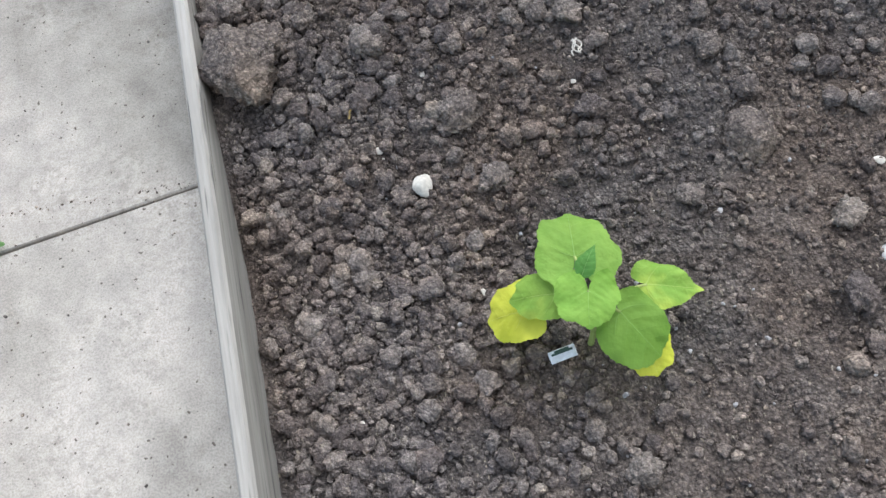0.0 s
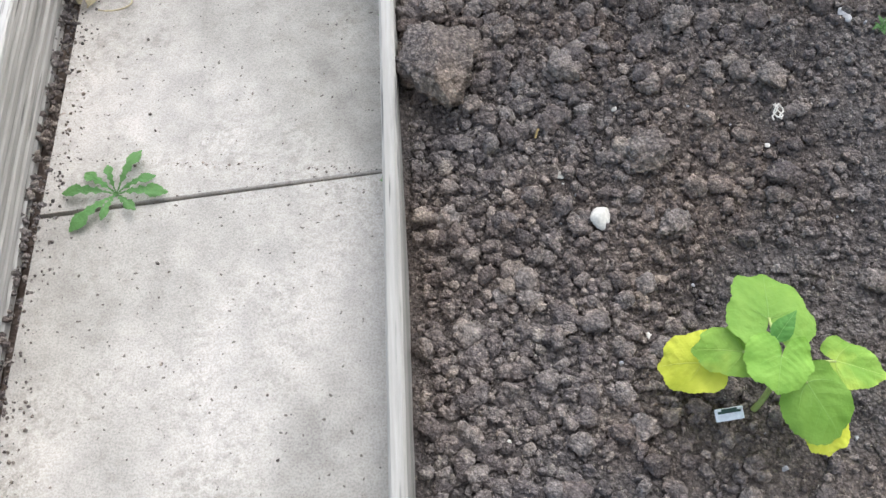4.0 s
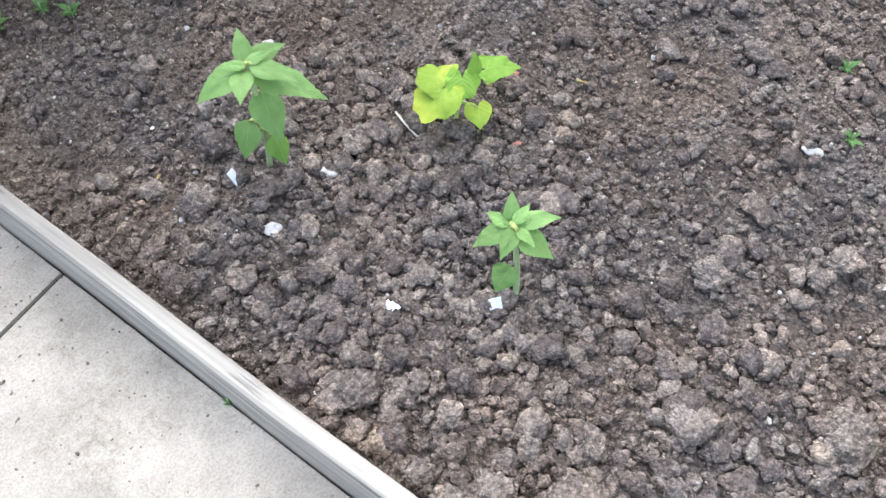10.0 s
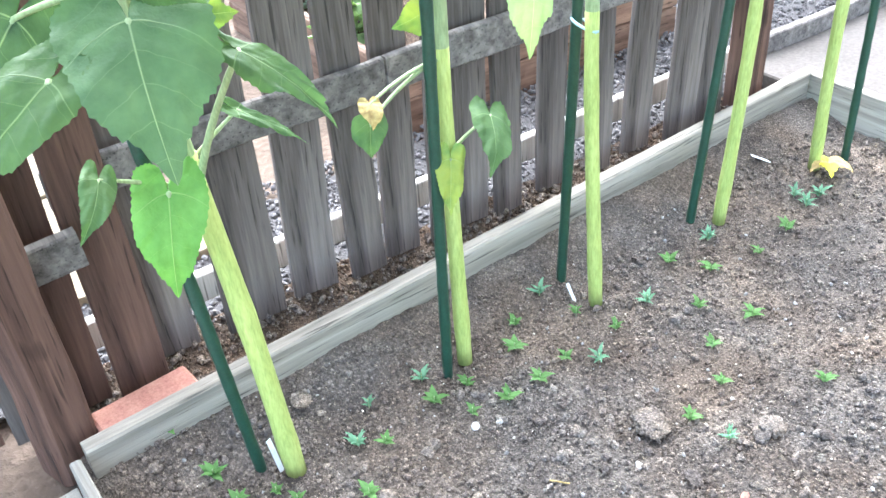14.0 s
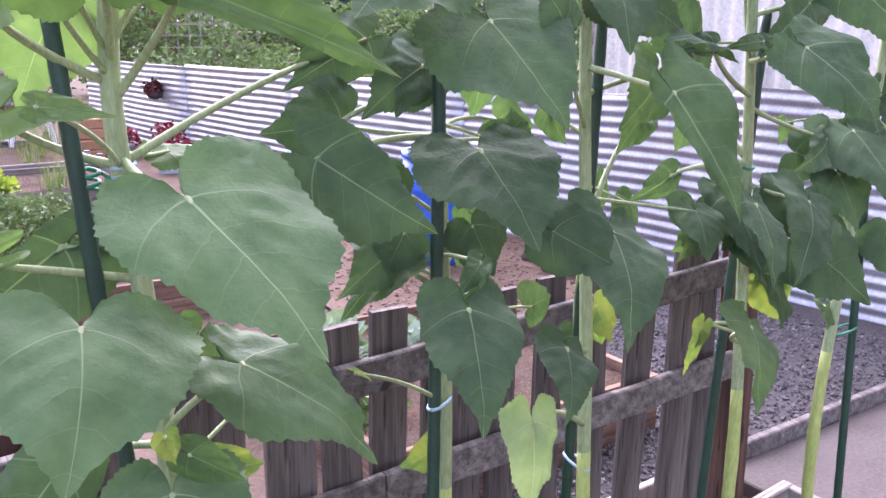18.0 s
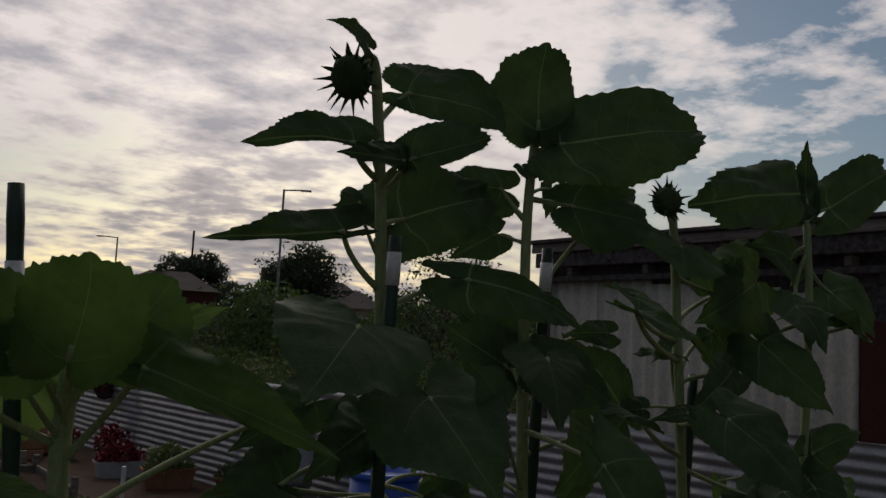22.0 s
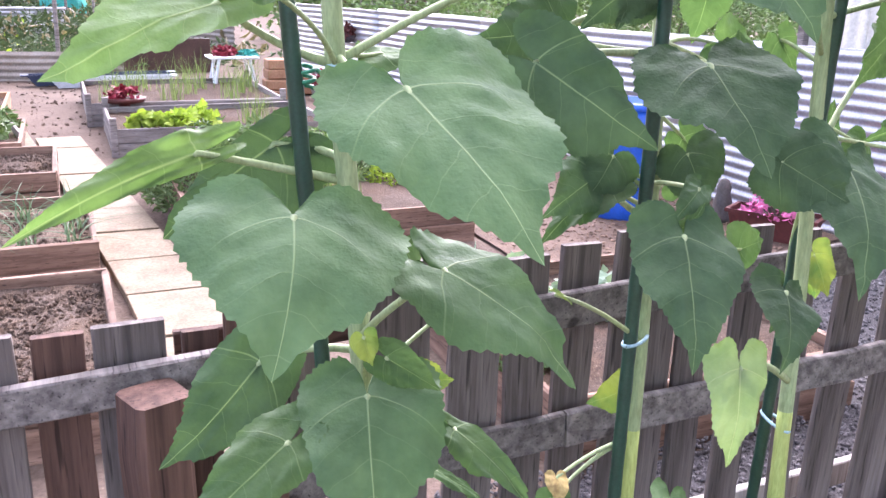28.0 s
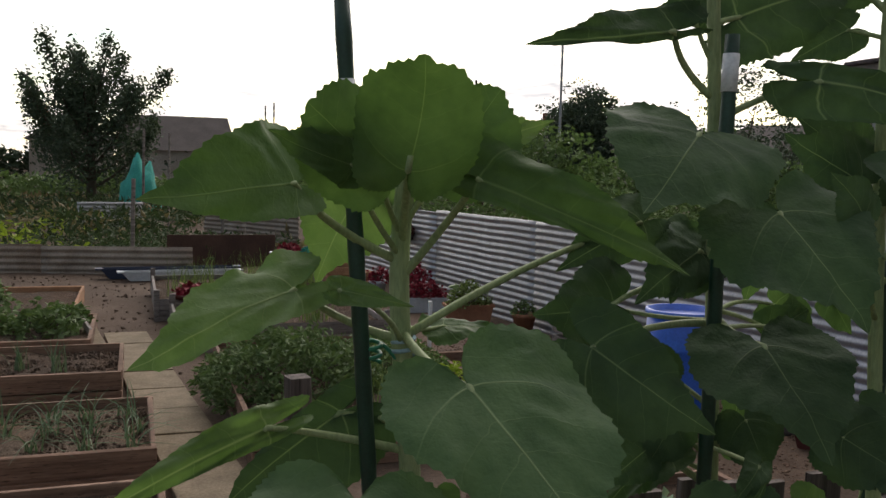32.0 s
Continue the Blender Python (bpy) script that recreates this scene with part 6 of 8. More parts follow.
def small_leaf(p, base, tip, ratio, hint, material, shape):
    org = Vector(p.location)
    c = Vector(p["crown"])
    b, t = Vector(base) - org, Vector(tip) - org
    bm, n = blade(b, t, ratio, hint, 0.05, 0.12, 0, 0, shape, *((44, 7, 0.012) if shape in SHAPES else (22, 5, 0.025)))
    ob = smooth(part("leaf", bm, material, p))
    foot = c * min(1.0, max(0.2, b.z / max(c.z, 0.01)))
    if (b - foot).length > 0.006:
        pts = bezier(foot, (foot + b) / 2 + Vector((0, 0, 0.008)), b, 6)
        smooth(part("leaf_stalk", tube(bmesh.new(), pts, [0.0022 - 0.0001 * i for i in range(6)], 6), M_STEM, ob))


M_WEED = leafy("weed_leaf", (0.07, 0.155, 0.045), (0.14, 0.26, 0.085), (0.2, 0.4, 0.1), 0.25, uv=False)
M_WEED_BLUE = leafy("feathery_leaf", (0.10, 0.22, 0.13), (0.18, 0.32, 0.21), (0.2, 0.4, 0.2), 0.25, uv=False)
WEED_N = [0]


def weed(x, y, feathery, z=None, size=None):
    """A small seedling: a rosette of narrow leaves on a short stalk."""
    WEED_N[0] += 1
    rnd = random.Random(900 + WEED_N[0])
    z = soil_height(x, y) if z is None else z
    p = thing("weed", (x, y, z), "small blue-green feathery weed growing in the bare soil" if feathery else "small bright green weed seedling growing in the bare soil", "weed", "weeds in the soil bed")
    size = size or (rnd.uniform(0.020, 0.036) if y > 0.5 else 0.018)
    count = 9 if feathery else 7
    for i in range(count):
        a = i * 2.4 + rnd.uniform(-0.3, 0.3)
        rise = rnd.uniform(0.2, 0.9)
        d = Vector((math.cos(a), math.sin(a), rise)).normalized() * size * rnd.uniform(0.7, 1.2)
        b = Vector((0, 0, 0.004 + 0.002 * i))
        bm, n = blade(b, b + d, 0.34 if feathery else 0.48, (0, 0, 1), 0.08, 0.15, 0, 0, "sun", 8, 3, 0.16 if feathery else 0.04)
        smooth(part("leaf", bm, M_WEED_BLUE if feathery else M_WEED, p))
    part("stem", tube(bmesh.new(), [(0, 0, -0.01), (0, 0, 0.01 + 0.002 * count)], 0.0012, 5), M_UPSTEM, p)


p = young_sunflower((0.247, 0.808, -0.030), (0.263, 0.808, 0.200))
small_leaf(p, (0.257, 0.810, 0.200), (0.198, 0.835, 0.170), 0.62, UP, M_SEEDLING, 'sun')
small_leaf(p, (0.265, 0.812, 0.200), (0.287, 0.844, 0.220), 0.55, UP, M_SEEDLING, 'sun')
small_leaf(p, (0.270, 0.810, 0.200), (0.318, 0.796, 0.200), 0.6, UP, M_SEEDLING, 'sun')
small_leaf(p, (0.266, 0.804, 0.190), (0.303, 0.717, 0.170), 0.5, UP, M_SEEDLING, 'sun')
small_leaf(p, (0.269, 0.804, 0.150), (0.245, 0.752, 0.110), 0.62, UP, M_SEEDLING, 'sun')
small_leaf(p, (0.254, 0.804, 0.200), (0.217, 0.769, 0.200), 0.55, UP, M_SEEDLING, 'sun')
small_leaf(p, (0.265, 0.799, 0.205), (0.280, 0.742, 0.200), 0.5, UP, M_SEEDLING, 'sun')
small_leaf(p, (0.263, 0.805, 0.205), (0.293, 0.793, 0.210), 0.5, UP, M_SEEDLING, 'sun')
small_leaf(p, (0.260, 0.804, 0.205), (0.237, 0.830, 0.205), 0.5, UP, M_SEEDLING, 'sun')
small_leaf(p, (0.251, 0.816, 0.100), (0.220, 0.808, 0.060), 0.8, UP, M_SEEDLING, 'sun')
small_leaf(p, (0.259, 0.783, 0.090), (0.251, 0.763, 0.050), 0.7, UP, M_LEAF_YELLOW, 'sun')
p = young_sunflower((0.292, 0.419, -0.030), (0.309, 0.445, 0.150))
small_leaf(p, (0.306, 0.447, 0.150), (0.270, 0.471, 0.130), 0.55, UP, M_SEEDLING, 'sun')
small_leaf(p, (0.314, 0.449, 0.150), (0.337, 0.468, 0.170), 0.55, UP, M_SEEDLING, 'sun')
small_leaf(p, (0.316, 0.444, 0.150), (0.360, 0.410, 0.140), 0.45, UP, M_SEEDLING, 'sun')
small_leaf(p, (0.308, 0.442, 0.150), (0.272, 0.431, 0.140), 0.6, UP, M_SEEDLING, 'sun')
small_leaf(p, (0.308, 0.438, 0.150), (0.328, 0.394, 0.110), 0.6, UP, M_SEEDLING, 'sun')
small_leaf(p, (0.309, 0.449, 0.150), (0.307, 0.480, 0.150), 0.6, UP, M_SEEDLING, 'sun')
small_leaf(p, (0.312, 0.444, 0.155), (0.342, 0.444, 0.160), 0.5, UP, M_SEEDLING, 'sun')
small_leaf(p, (0.311, 0.438, 0.150), (0.305, 0.408, 0.150), 0.5, UP, M_SEEDLING, 'sun')
small_leaf(p, (0.303, 0.435, 0.080), (0.276, 0.437, 0.050), 0.8, UP, M_SEEDLING, 'sun')
p = young_pumpkin((0.440, 0.657, -0.030), (0.469, 0.651, 0.060))
small_leaf(p, (0.455, 0.665, 0.090), (0.424, 0.693, 0.060), 1.5, UP, M_LEAF_GREENGOLD, 'pump')
small_leaf(p, (0.461, 0.675, 0.090), (0.460, 0.714, 0.090), 1.2, UP, M_LEAF_GREENGOLD, 'pump')
small_leaf(p, (0.477, 0.649, 0.100), (0.458, 0.634, 0.085), 1.65, UP, M_LEAF_FRESH, 'pump')
small_leaf(p, (0.494, 0.640, 0.100), (0.504, 0.652, 0.130), 0.62, UP, M_LEAF_FRESH, 'sun')
small_leaf(p, (0.518, 0.638, 0.095), (0.557, 0.608, 0.080), 0.9, UP, M_LEAF_FRESH, 'sunflower')
small_leaf(p, (0.480, 0.623, 0.060), (0.465, 0.606, 0.040), 1.35, UP, M_LEAF_GREENGOLD, 'sunflower')
small_leaf(p, (0.513, 0.639, 0.085), (0.515, 0.627, 0.065), 0.6, UP, M_LEAF_DRY, 'sun')
p = young_pumpkin((0.502, -0.367, -0.030), (0.507, -0.345, 0.090))
small_leaf(p, (0.503, -0.297, 0.100), (0.515, -0.231, 0.085), 1.55, UP, M_LEAF_FRESH, 'pump')
small_leaf(p, (0.506, -0.350, 0.110), (0.496, -0.393, 0.100), 1.75, UP, M_LEAF_FRESH, 'pump')
small_leaf(p, (0.503, -0.330, 0.110), (0.526, -0.300, 0.130), 0.6, UP, M_LEAF_LIGHT, 'sun')
small_leaf(p, (0.468, -0.335, 0.090), (0.412, -0.321, 0.070), 1.15, UP, M_LEAF_PALING, 'pump')
small_leaf(p, (0.426, -0.334, 0.054), (0.379, -0.322, 0.016), 1.45, UP, M_LEAF_GOLD, 'pump')
small_leaf(p, (0.539, -0.373, 0.080), (0.579, -0.428, 0.050), 1.22, UP, M_LEAF_FRESH, 'crown')
small_leaf(p, (0.563, -0.407, 0.044), (0.569, -0.444, 0.016), 1.3, UP, M_LEAF_GOLD, 'pump')
small_leaf(p, (0.581, -0.343, 0.070), (0.648, -0.366, 0.050), 0.86, UP, M_LEAF_PALING, 'sunflower')
weed(0.506, 1.324, 0)
weed(0.653, 1.360, 0)
weed(0.697, 1.278, 0)
weed(0.873, 1.265, 0)
weed(0.782, 1.261, 0)
weed(0.533, 1.440, 1)
weed(0.406, 1.223, 0)
weed(1.014, 1.228, 1)
weed(1.124, 1.288, 0)
weed(1.253, 1.315, 1)
weed(1.146, 0.995, 0)
weed(1.012, 0.960, 0)
weed(1.018, 0.869, 1)
weed(0.263, 1.344, 0)
weed(0.288, 1.299, 0)
weed(0.192, 1.372, 0)
weed(1.420, 1.400, 0)
weed(1.480, 1.314, 0)
weed(1.071, 1.505, 1)
weed(0.140, 1.583, 0)
weed(0.178, 1.453, 0)
weed(0.286, 1.596, 0)
weed(1.899, 1.344, 1)
weed(1.923, 1.401, 1)
weed(1.974, 1.355, 1)
weed(0.671, 1.438, 1)
weed(0.457, 1.355, 1)
weed(0.964, 1.284, 0)
weed(0.956, 1.462, 0)
weed(1.583, 1.414, 1)
weed(1.761, 1.302, 0)
weed(0.901, 0.273, 0)
weed(0.780, 0.210, 0)
for x, y, f in [(0.74, 1.36, 0), (0.90, 1.39, 0), (1.10, 1.40, 0), (1.33, 1.22, 0), (1.24, 1.10, 0), (1.40, 1.12, 0), (1.62, 1.28, 0), (1.30, 0.86, 0)]:
    weed(x, y, f)

# dandelion in the joint between two slabs
dandelion = thing("dandelion", (-0.412, 0.012, -0.042), "flat green dandelion rosette growing in the joint between slabs", "weed")
for i, (dx, dy) in enumerate([(-0.06, -0.069), (0.086, -0.003), (0.032, 0.074), (-0.055, 0.042), (-0.085, 0.0), (0.04, -0.04), (0.06, 0.03), (-0.02, 0.05), (-0.01, -0.055)]):
    bm, n = blade((0, 0, 0.004), (dx, dy, 0.012 + 0.004 * (i % 3)), 0.30, (0, 0, 1), 0.10, 0.1, 0, 0, "dandelion", 26, 3, 0.06)
    smooth(part("leaf", bm, M_WEED, dandelion))
for x, y in [(0.012, 0.012), (-0.012, 0.62), (0.0, 0.35)]:
    weed(x, y, 0, -0.046, 0.009)

# withered leaf with its curled stalk on the path
dry = thing("withered_leaf", (-0.553, 0.462, -0.038), "curled dry yellow-brown leaf with a looping stalk on the path", "dead leaf")
for i, (p0, p1, w, up) in enumerate([((0.022, -0.052, 0.008), (-0.012, 0.045, 0.022), 0.30, (0.7, 0, 0.6)), ((0.012, -0.045, 0.012), (-0.024, 0.0, 0.026), 0.34, (-0.6, 0.2, 0.8)), ((-0.008, 0.012, 0.016), (-0.022, 0.064, 0.02), 0.55, (0.2, 0.3, 1))]):
    bm, n = blade(p0, p1, w, up, 0.22, 0.9, 0, 0, "sun", 16, 5, 0.09)
    for v in bm.verts:
        v.co += noise.noise_vector(v.co * 70) * 0.006
    smooth(part("blade", bm, M_WITHERED, dry))
loop = [(0.02 + 0.045 * (1 - math.cos(a)) * 0.9, -0.055 + 0.022 * math.sin(a) + 0.012 * a / 5, 0.006) for a in (i * 5.2 / 16 for i in range(17))]
smooth(part("stalk", tube(bmesh.new(), loop, 0.0015, 6), M_WITHERED, dry))
dead = thing("withered_leaf", (2.10, 1.43, -0.05), "crumpled yellow dead leaves at the foot of a sunflower", "dead leaf")
for i in range(5):
    a = i * 1.3
    bm, n = blade((0.01, 0, 0.02), (0.07 * math.cos(a), 0.06 * math.sin(a) - 0.02, 0.015 + 0.01 * (i % 2)), 0.7, (0, 0, 1), 0.15, 0.4, 0, 0, "sun", 12, 4, 0.06)
    smooth(part("blade", bm, M_LEAF_GOLD if i % 2 else M_LEAF_DRY, dead))


def plant_tag(x, y, z, length, width, rx, rz, written, label, foot=0.03):
    t = thing("plant_label", (x, y, z), label, "plant label", "plant labels in the bed")
    part("strip", box_bm(-width / 2, width / 2, -0.001, 0.001, -foot, length, 0.0008), M_WHITE, t)
    if written:
        for i, (w, o) in enumerate([(0.55, 0.72), (0.8, 0.5)]):
            part("writing", box_bm(-width * w / 2, width * w / 2, -0.0022, -0.0012, length * o, length * o + 0.003, 0), M_STAKE, t, "dark illegible handwriting")
    t.rotation_euler = Euler((radians(rx), 0, radians(rz)))


plant_tag(0.464, -0.388, 0.0, 0.013, 0.036, -68, 8, True, "small white plastic plant label with dark writing in the soil", 0.003)
plant_tag(0.258, 0.412, 0.005, 0.045, 0.016, -40, -35, False, "white plastic plant label leaning in the soil")
plant_tag(0.206, 0.808, 0.01, 0.03, 0.012, -30, 10, False, "short white plastic plant label in the soil")
plant_tag(0.30, 1.40, -0.06, 0.08, 0.012, -15, 20, False, "white plastic plant label beside a sunflower stem")
plant_tag(1.13, 1.44, -0.06, 0.05, 0.012, -25, 20, False, "white plastic plant label beside a sunflower stem")
plant_tag(2.02, 1.57, -0.05, 0.06, 0.014, -65, 60, False, "white plastic plant label fallen on the soil")

# pale scrap of paper and dried roots
scrap = thing("paper_scrap", (0.189, 0.528, 0.022), "small crumpled scrap of pale paper lying on the soil", "litter")
bm, n = blade((-0.007, 0.010, 0.004), (0.008, -0.009, 0.006), 0.7, (0, 0, 1), 0.15, 0.3, 0, 0, "sun", 8, 4, 0.15)
part("sheet", bm, M_WHITE, scrap)
root = thing("dry_root", (0.594, 0.061, 0.022), "pale dried root curled on the soil", "root")
for i in range(4):
    pts = [(0.005 * math.sin(j * 1.4 + i * 2) + 0.003 * i, -0.0065 * j + 0.014, 0.004 + 0.003 * math.sin(j * 1.3 + i)) for j in range(5)]
    part("strand", tube(bmesh.new(), pts, 0.0012, 5), M_CHALK, root)
for x, y, a, s in [(0.419, 0.699, 80, 0.05), (0.25, 0.06, 60, 0.022), (0.64, 0.55, 120, 0.03), (0.13, 0.9, 20, 0.04), (0.70, 1.0, 140, 0.04)]:
    tw = part("twig", tube(bmesh.new(), [(-s / 2, 0, 0), (0, 0.002, 0.003), (s / 2, 0, 0.001)], 0.0016, 6), M_LEAF_DRY if a != 80 else M_CHALK)
    tw.matrix_basis = pose(x, y, soil_height(x, y) + 0.008, 0, -10, a)
    tagged(tw, "thin dry twig lying on the soil", "twig", "twigs on the soil")
brick = part("brick", box_bm(-0.11, 0.11, -0.05, 0.05, 0, 0.06, 0.006), M_BRICK)
brick.matrix_basis = pose(0.13, 1.66, -0.02, 0, 0, 6)
tagged(brick, "worn red brick lying behind the edging board", "brick")

# ---- beyond the fence ----
def raised_bed(x0, x1, y0, y1, h, thick=0.03, label="brown timber raised bed filled with dark soil", wood_of=None, posts=False):
    bed = thing("raised_bed", (x0, y0, -0.07), label, "raised bed", "raised beds on the allotment")
    w, d = x1 - x0, y1 - y0
    timber = wood_of or M_BEDWOOD
    rnd = random.Random(int(1000 * (x0 + 7 * y0)))
    for a, b, c, e in ((0, w, 0, thick), (0, w, d - thick, d), (0, thick, thick, d - thick), (w - thick, w, thick, d - thick)):
        half = h * 0.5
        for z0, z1 in ((0, half - 0.002), (half + 0.002, h)):
            bm = box_bm(a, b, c, e, z0, z1, 0.004)
            for v in bm.verts:
                v.co += Vector((rnd.uniform(-1, 1), rnd.uniform(-1, 1), rnd.uniform(-1, 1))) * 0.004
            part("board", bm, timber, bed)
    if posts:
        for px, py in ((0.02, 0.02), (w - 0.02, 0.02), (0.02, d - 0.02), (w - 0.02, d - 0.02)):
            part("corner_post", box_bm(px - 0.03, px + 0.03, py - 0.03, py + 0.03, 0, h + 0.1, 0.005), timber, bed)
    bm = bmesh.new()
    bmesh.ops.create_grid(bm, x_segments=40, y_segments=30, size=0.5)
    for v in bm.verts:
        v.co.x, v.co.y = thick + (v.co.x + 0.5) * (w - 2 * thick), thick + (v.co.y + 0.5) * (d - 2 * thick)
        v.co.z = h - 0.06 + 0.03 * noise.noise(Vector((v.co.x * 6 + x0, v.co.y * 6 + y0, 1))) + 0.012 * noise.noise(Vector((v.co.x * 25 + x0, v.co.y * 25, 1)))
    smooth(part("soil", bm, M_BEDSOIL, bed))
    return bed


raised_bed(-1.95, -0.03, 3.12, 4.36, 0.27)
raised_bed(-2.0, -0.05, 4.82, 5.90, 0.27)
raised_bed(-2.2, -0.24, 6.63, 7.69, 0.27)
raised_bed(-2.4, -0.50, 8.0, 9.35, 0.25)
raised_bed(-2.7, -0.75, 9.55, 12.0, 0.18, label="low raised bed of pale new timber", wood_of=M_ORANGE)
raised_bed(0.46, 2.15, 5.05, 7.7, 0.25, label="brown timber raised bed overgrown by a sage bush")
raised_bed(1.25, 2.55, 2.45, 3.8, 0.27, label="red-brown timber raised bed of leafy seedlings behind the fence")
raised_bed(0.20, 2.20, 8.42, 9.9, 0.25, label="grey weathered raised bed with lettuces", wood_of=M_GREYWOOD, posts=True)
raised_bed(0.05, 2.15, 10.2, 12.4, 0.25, label="grey weathered raised bed of tall seeding onions", wood_of=M_GREYWOOD, posts=True)
raised_bed(2.0, 2.75, 6.2, 7.0, 0.22, label="small red-brown raised bed")

far_path = thing("allotment_path", (0, 0, 0), "pale stone slabs leading away between the raised beds", "path", kind="structure")
for j in range(12):
    y0 = 2.2 + j * 0.60
    bm = slab_bm(0.0, 0.40, y0, y0 + 0.578, -0.07, -0.02 + 0.003 * math.sin(j * 2.3), 200 + j)
    for v in bm.verts:
        v.co.x += min(0.09, 0.53 - 0.104 * v.co.y)
    part("slab", bm, M_PALE_SLAB, far_path)
for y0, x0 in ((4.46, -1.94), (6.12, -2.1)):
    for i in range(4):
        part("slab", slab_bm(x0 + i * 0.47, x0 + 0.46 + i * 0.47, y0, y0 + 0.30, -0.07, -0.02, 230 + i), M_PALE_SLAB, far_path)


def sheet_ground(name, outline, z, material, label, category):
    bm = bmesh.new()
    for piece in outline if isinstance(outline[0], list) else [outline]:
        bm.faces.new([bm.verts.new((x, y, z)) for x, y in piece])
    bmesh.ops.remove_doubles(bm, verts=bm.verts, dist=0.001)
    bmesh.ops.triangulate(bm, faces=bm.faces)
    return tagged(part(name, bm, material), label, category, kind="structure")


sheet_ground("gravel_path", [[(-1.2, 1.9), (0.62, 1.91), (0.62, 2.35), (-1.2, 2.6)], [(0.62, 1.91), (2.4, 1.92), (2.45, 2.07), (2.49, 2.4), (0.62, 2.35)], [(2.45, 2.07), (4.7, 2.07), (4.6, 3.0), (4.5, 4.0), (2.7, 3.6), (2.49, 2.4)]], -0.045, M_GRAVEL, "dark grey gravel path behind the fence", "gravel")
sheet_ground("mulch_ground", [(2.2, 3.9), (2.7, 3.75), (4.45, 4.3), (4.18, 6.8), (3.6, 12), (2.4, 12), (2.2, 8)], -0.052, M_TAN, "trodden earth strewn with dry straw", "ground")
part("concrete_pad", box_bm(2.44, 3.9, -1.2, 2.03, -0.1, -0.012, 0.006), M_CONC)
tagged(bpy.data.objects["concrete_pad"], "pale concrete strip beside the bed", "concrete", kind="structure")
ob = part("edging_board", plank(1.9, 0.035, 0.11, 71, 0.005, 0.003, 10), M_RAIL)
ob.matrix_basis = Matrix.Translation((2.55, 2.05, 0.0)) @ pose(0, 0, 0, 0, 90, 0) @ pose(0, 0, 0, 0, 0, 90)
tagged(ob, "brown timber board between the concrete and the gravel", "edging board", "timber edging of the beds", "structure")
scatter("gravel_stones", 7000, (0.004, 0.014), 1, M_GRAVEL_STONE, 31, lambda x, y: 1.0, "loose grey gravel on the path behind the fence", "gravel", sink=0.2, area=(-0.2, 2.5, 1.9, 2.45), ground=lambda x, y: -0.045)
scatter("gravel_stones_far", 5000, (0.006, 0.016), 1, M_GRAVEL_STONE, 32, lambda x, y: 1.0, "loose grey gravel towards the steel fence", "gravel", sink=0.2, area=(2.5, 4.4, 2.1, 3.7), ground=lambda x, y: -0.045)
scatter("bed_clods_far", 6500, (0.004, 0.017), 1, M_BEDSOIL, 33, lambda x, y: 1.0, "clods of soil in a raised bed", "soil clods", sink=0.25, area=(-1.6, -0.07, 3.17, 4.31), ground=lambda x, y: 0.14)
scatter("bed_clods_second", 2500, (0.006, 0.016), 1, M_BEDSOIL, 35, lambda x, y: 1.0, "clods of soil in a raised bed of onions", "soil clods", sink=0.25, area=(-1.6, -0.09, 4.87, 5.85), ground=lambda x, y: 0.14)
scatter("bed_clods_third", 1500, (0.008, 0.018), 1, M_BEDSOIL, 36, lambda x, y: 1.0, "clods of soil in a far raised bed", "soil clods", sink=0.25, area=(-1.8, -0.28, 6.68, 7.64), ground=lambda x, y: 0.14)
scatter("fence_foot_clods", 1500, (0.003, 0.012), 2, M_CLOD, 34, lambda x, y: 1.0, "loose soil and crumbs along the foot of the fence", "soil crumbs", sink=0.2, area=(0.05, 2.3, 1.66, 1.9), ground=lambda x, y: -0.03)
sheet_ground("fence_foot_soil", [(0.0, 1.61), (2.38, 1.77), (2.38, 1.93), (0.0, 1.93)], -0.036, M_BEDSOIL, "strip of dark soil at the foot of the fence", "soil")


def corrugated(name, p, q, z0, z1, material, label, group="corrugated steel sheets", depth=0.009, pitch=0.076, along="z", parent=None):
    """A corrugated sheet from p to q, its waves stacked up the height (along z) or side by side."""
    p, q = Vector((*p, 0)), Vector((*q, 0))
    d = (q - p).normalized()
    nrm = Vector((-d.y, d.x, 0))
    bm = bmesh.new()
    length = (q - p).length
    rows = []
    if along == "z":
        n = max(8, int((z1 - z0) / pitch * 8))
        for i in range(n + 1):
            z = z0 + (z1 - z0) * i / n
            o = nrm * depth * math.sin(2 * math.pi * (z - z0) / pitch)
            rows.append([bm.verts.new(p + d * length * k / 12 + o + nrm * 0.012 * noise.noise(Vector((length * k / 6, p.y, z))) + Vector((0, 0, z + 0.012 * noise.noise(Vector((k * 0.3 + p.y, 0, 5)))))) for k in range(13)])
    else:
        n = max(8, int(length / pitch * 8))
        for i in range(n + 1):
            s = length * i / n
            o = nrm * depth * math.sin(2 * math.pi * s / pitch)
            rows.append([bm.verts.new(p + d * s + o + Vector((0, 0, z0 + (z1 - z0) * k / 2))) for k in range(3)])
    for a, b in zip(rows, rows[1:]):
        for k in range(len(a) - 1):
            bm.faces.new((a[k], a[k + 1], b[k + 1], b[k]))
    ob = smooth(part(name, bm, material, parent, label if parent else ""))
    mod = ob.modifiers.new("thickness", "SOLIDIFY")
    mod.thickness = 0.002
    return ob if parent else tagged(ob, label, "metal sheet", group)


def steel_x(y):
    """The line of the low steel fence."""
    return 4.97 - 0.114 * y


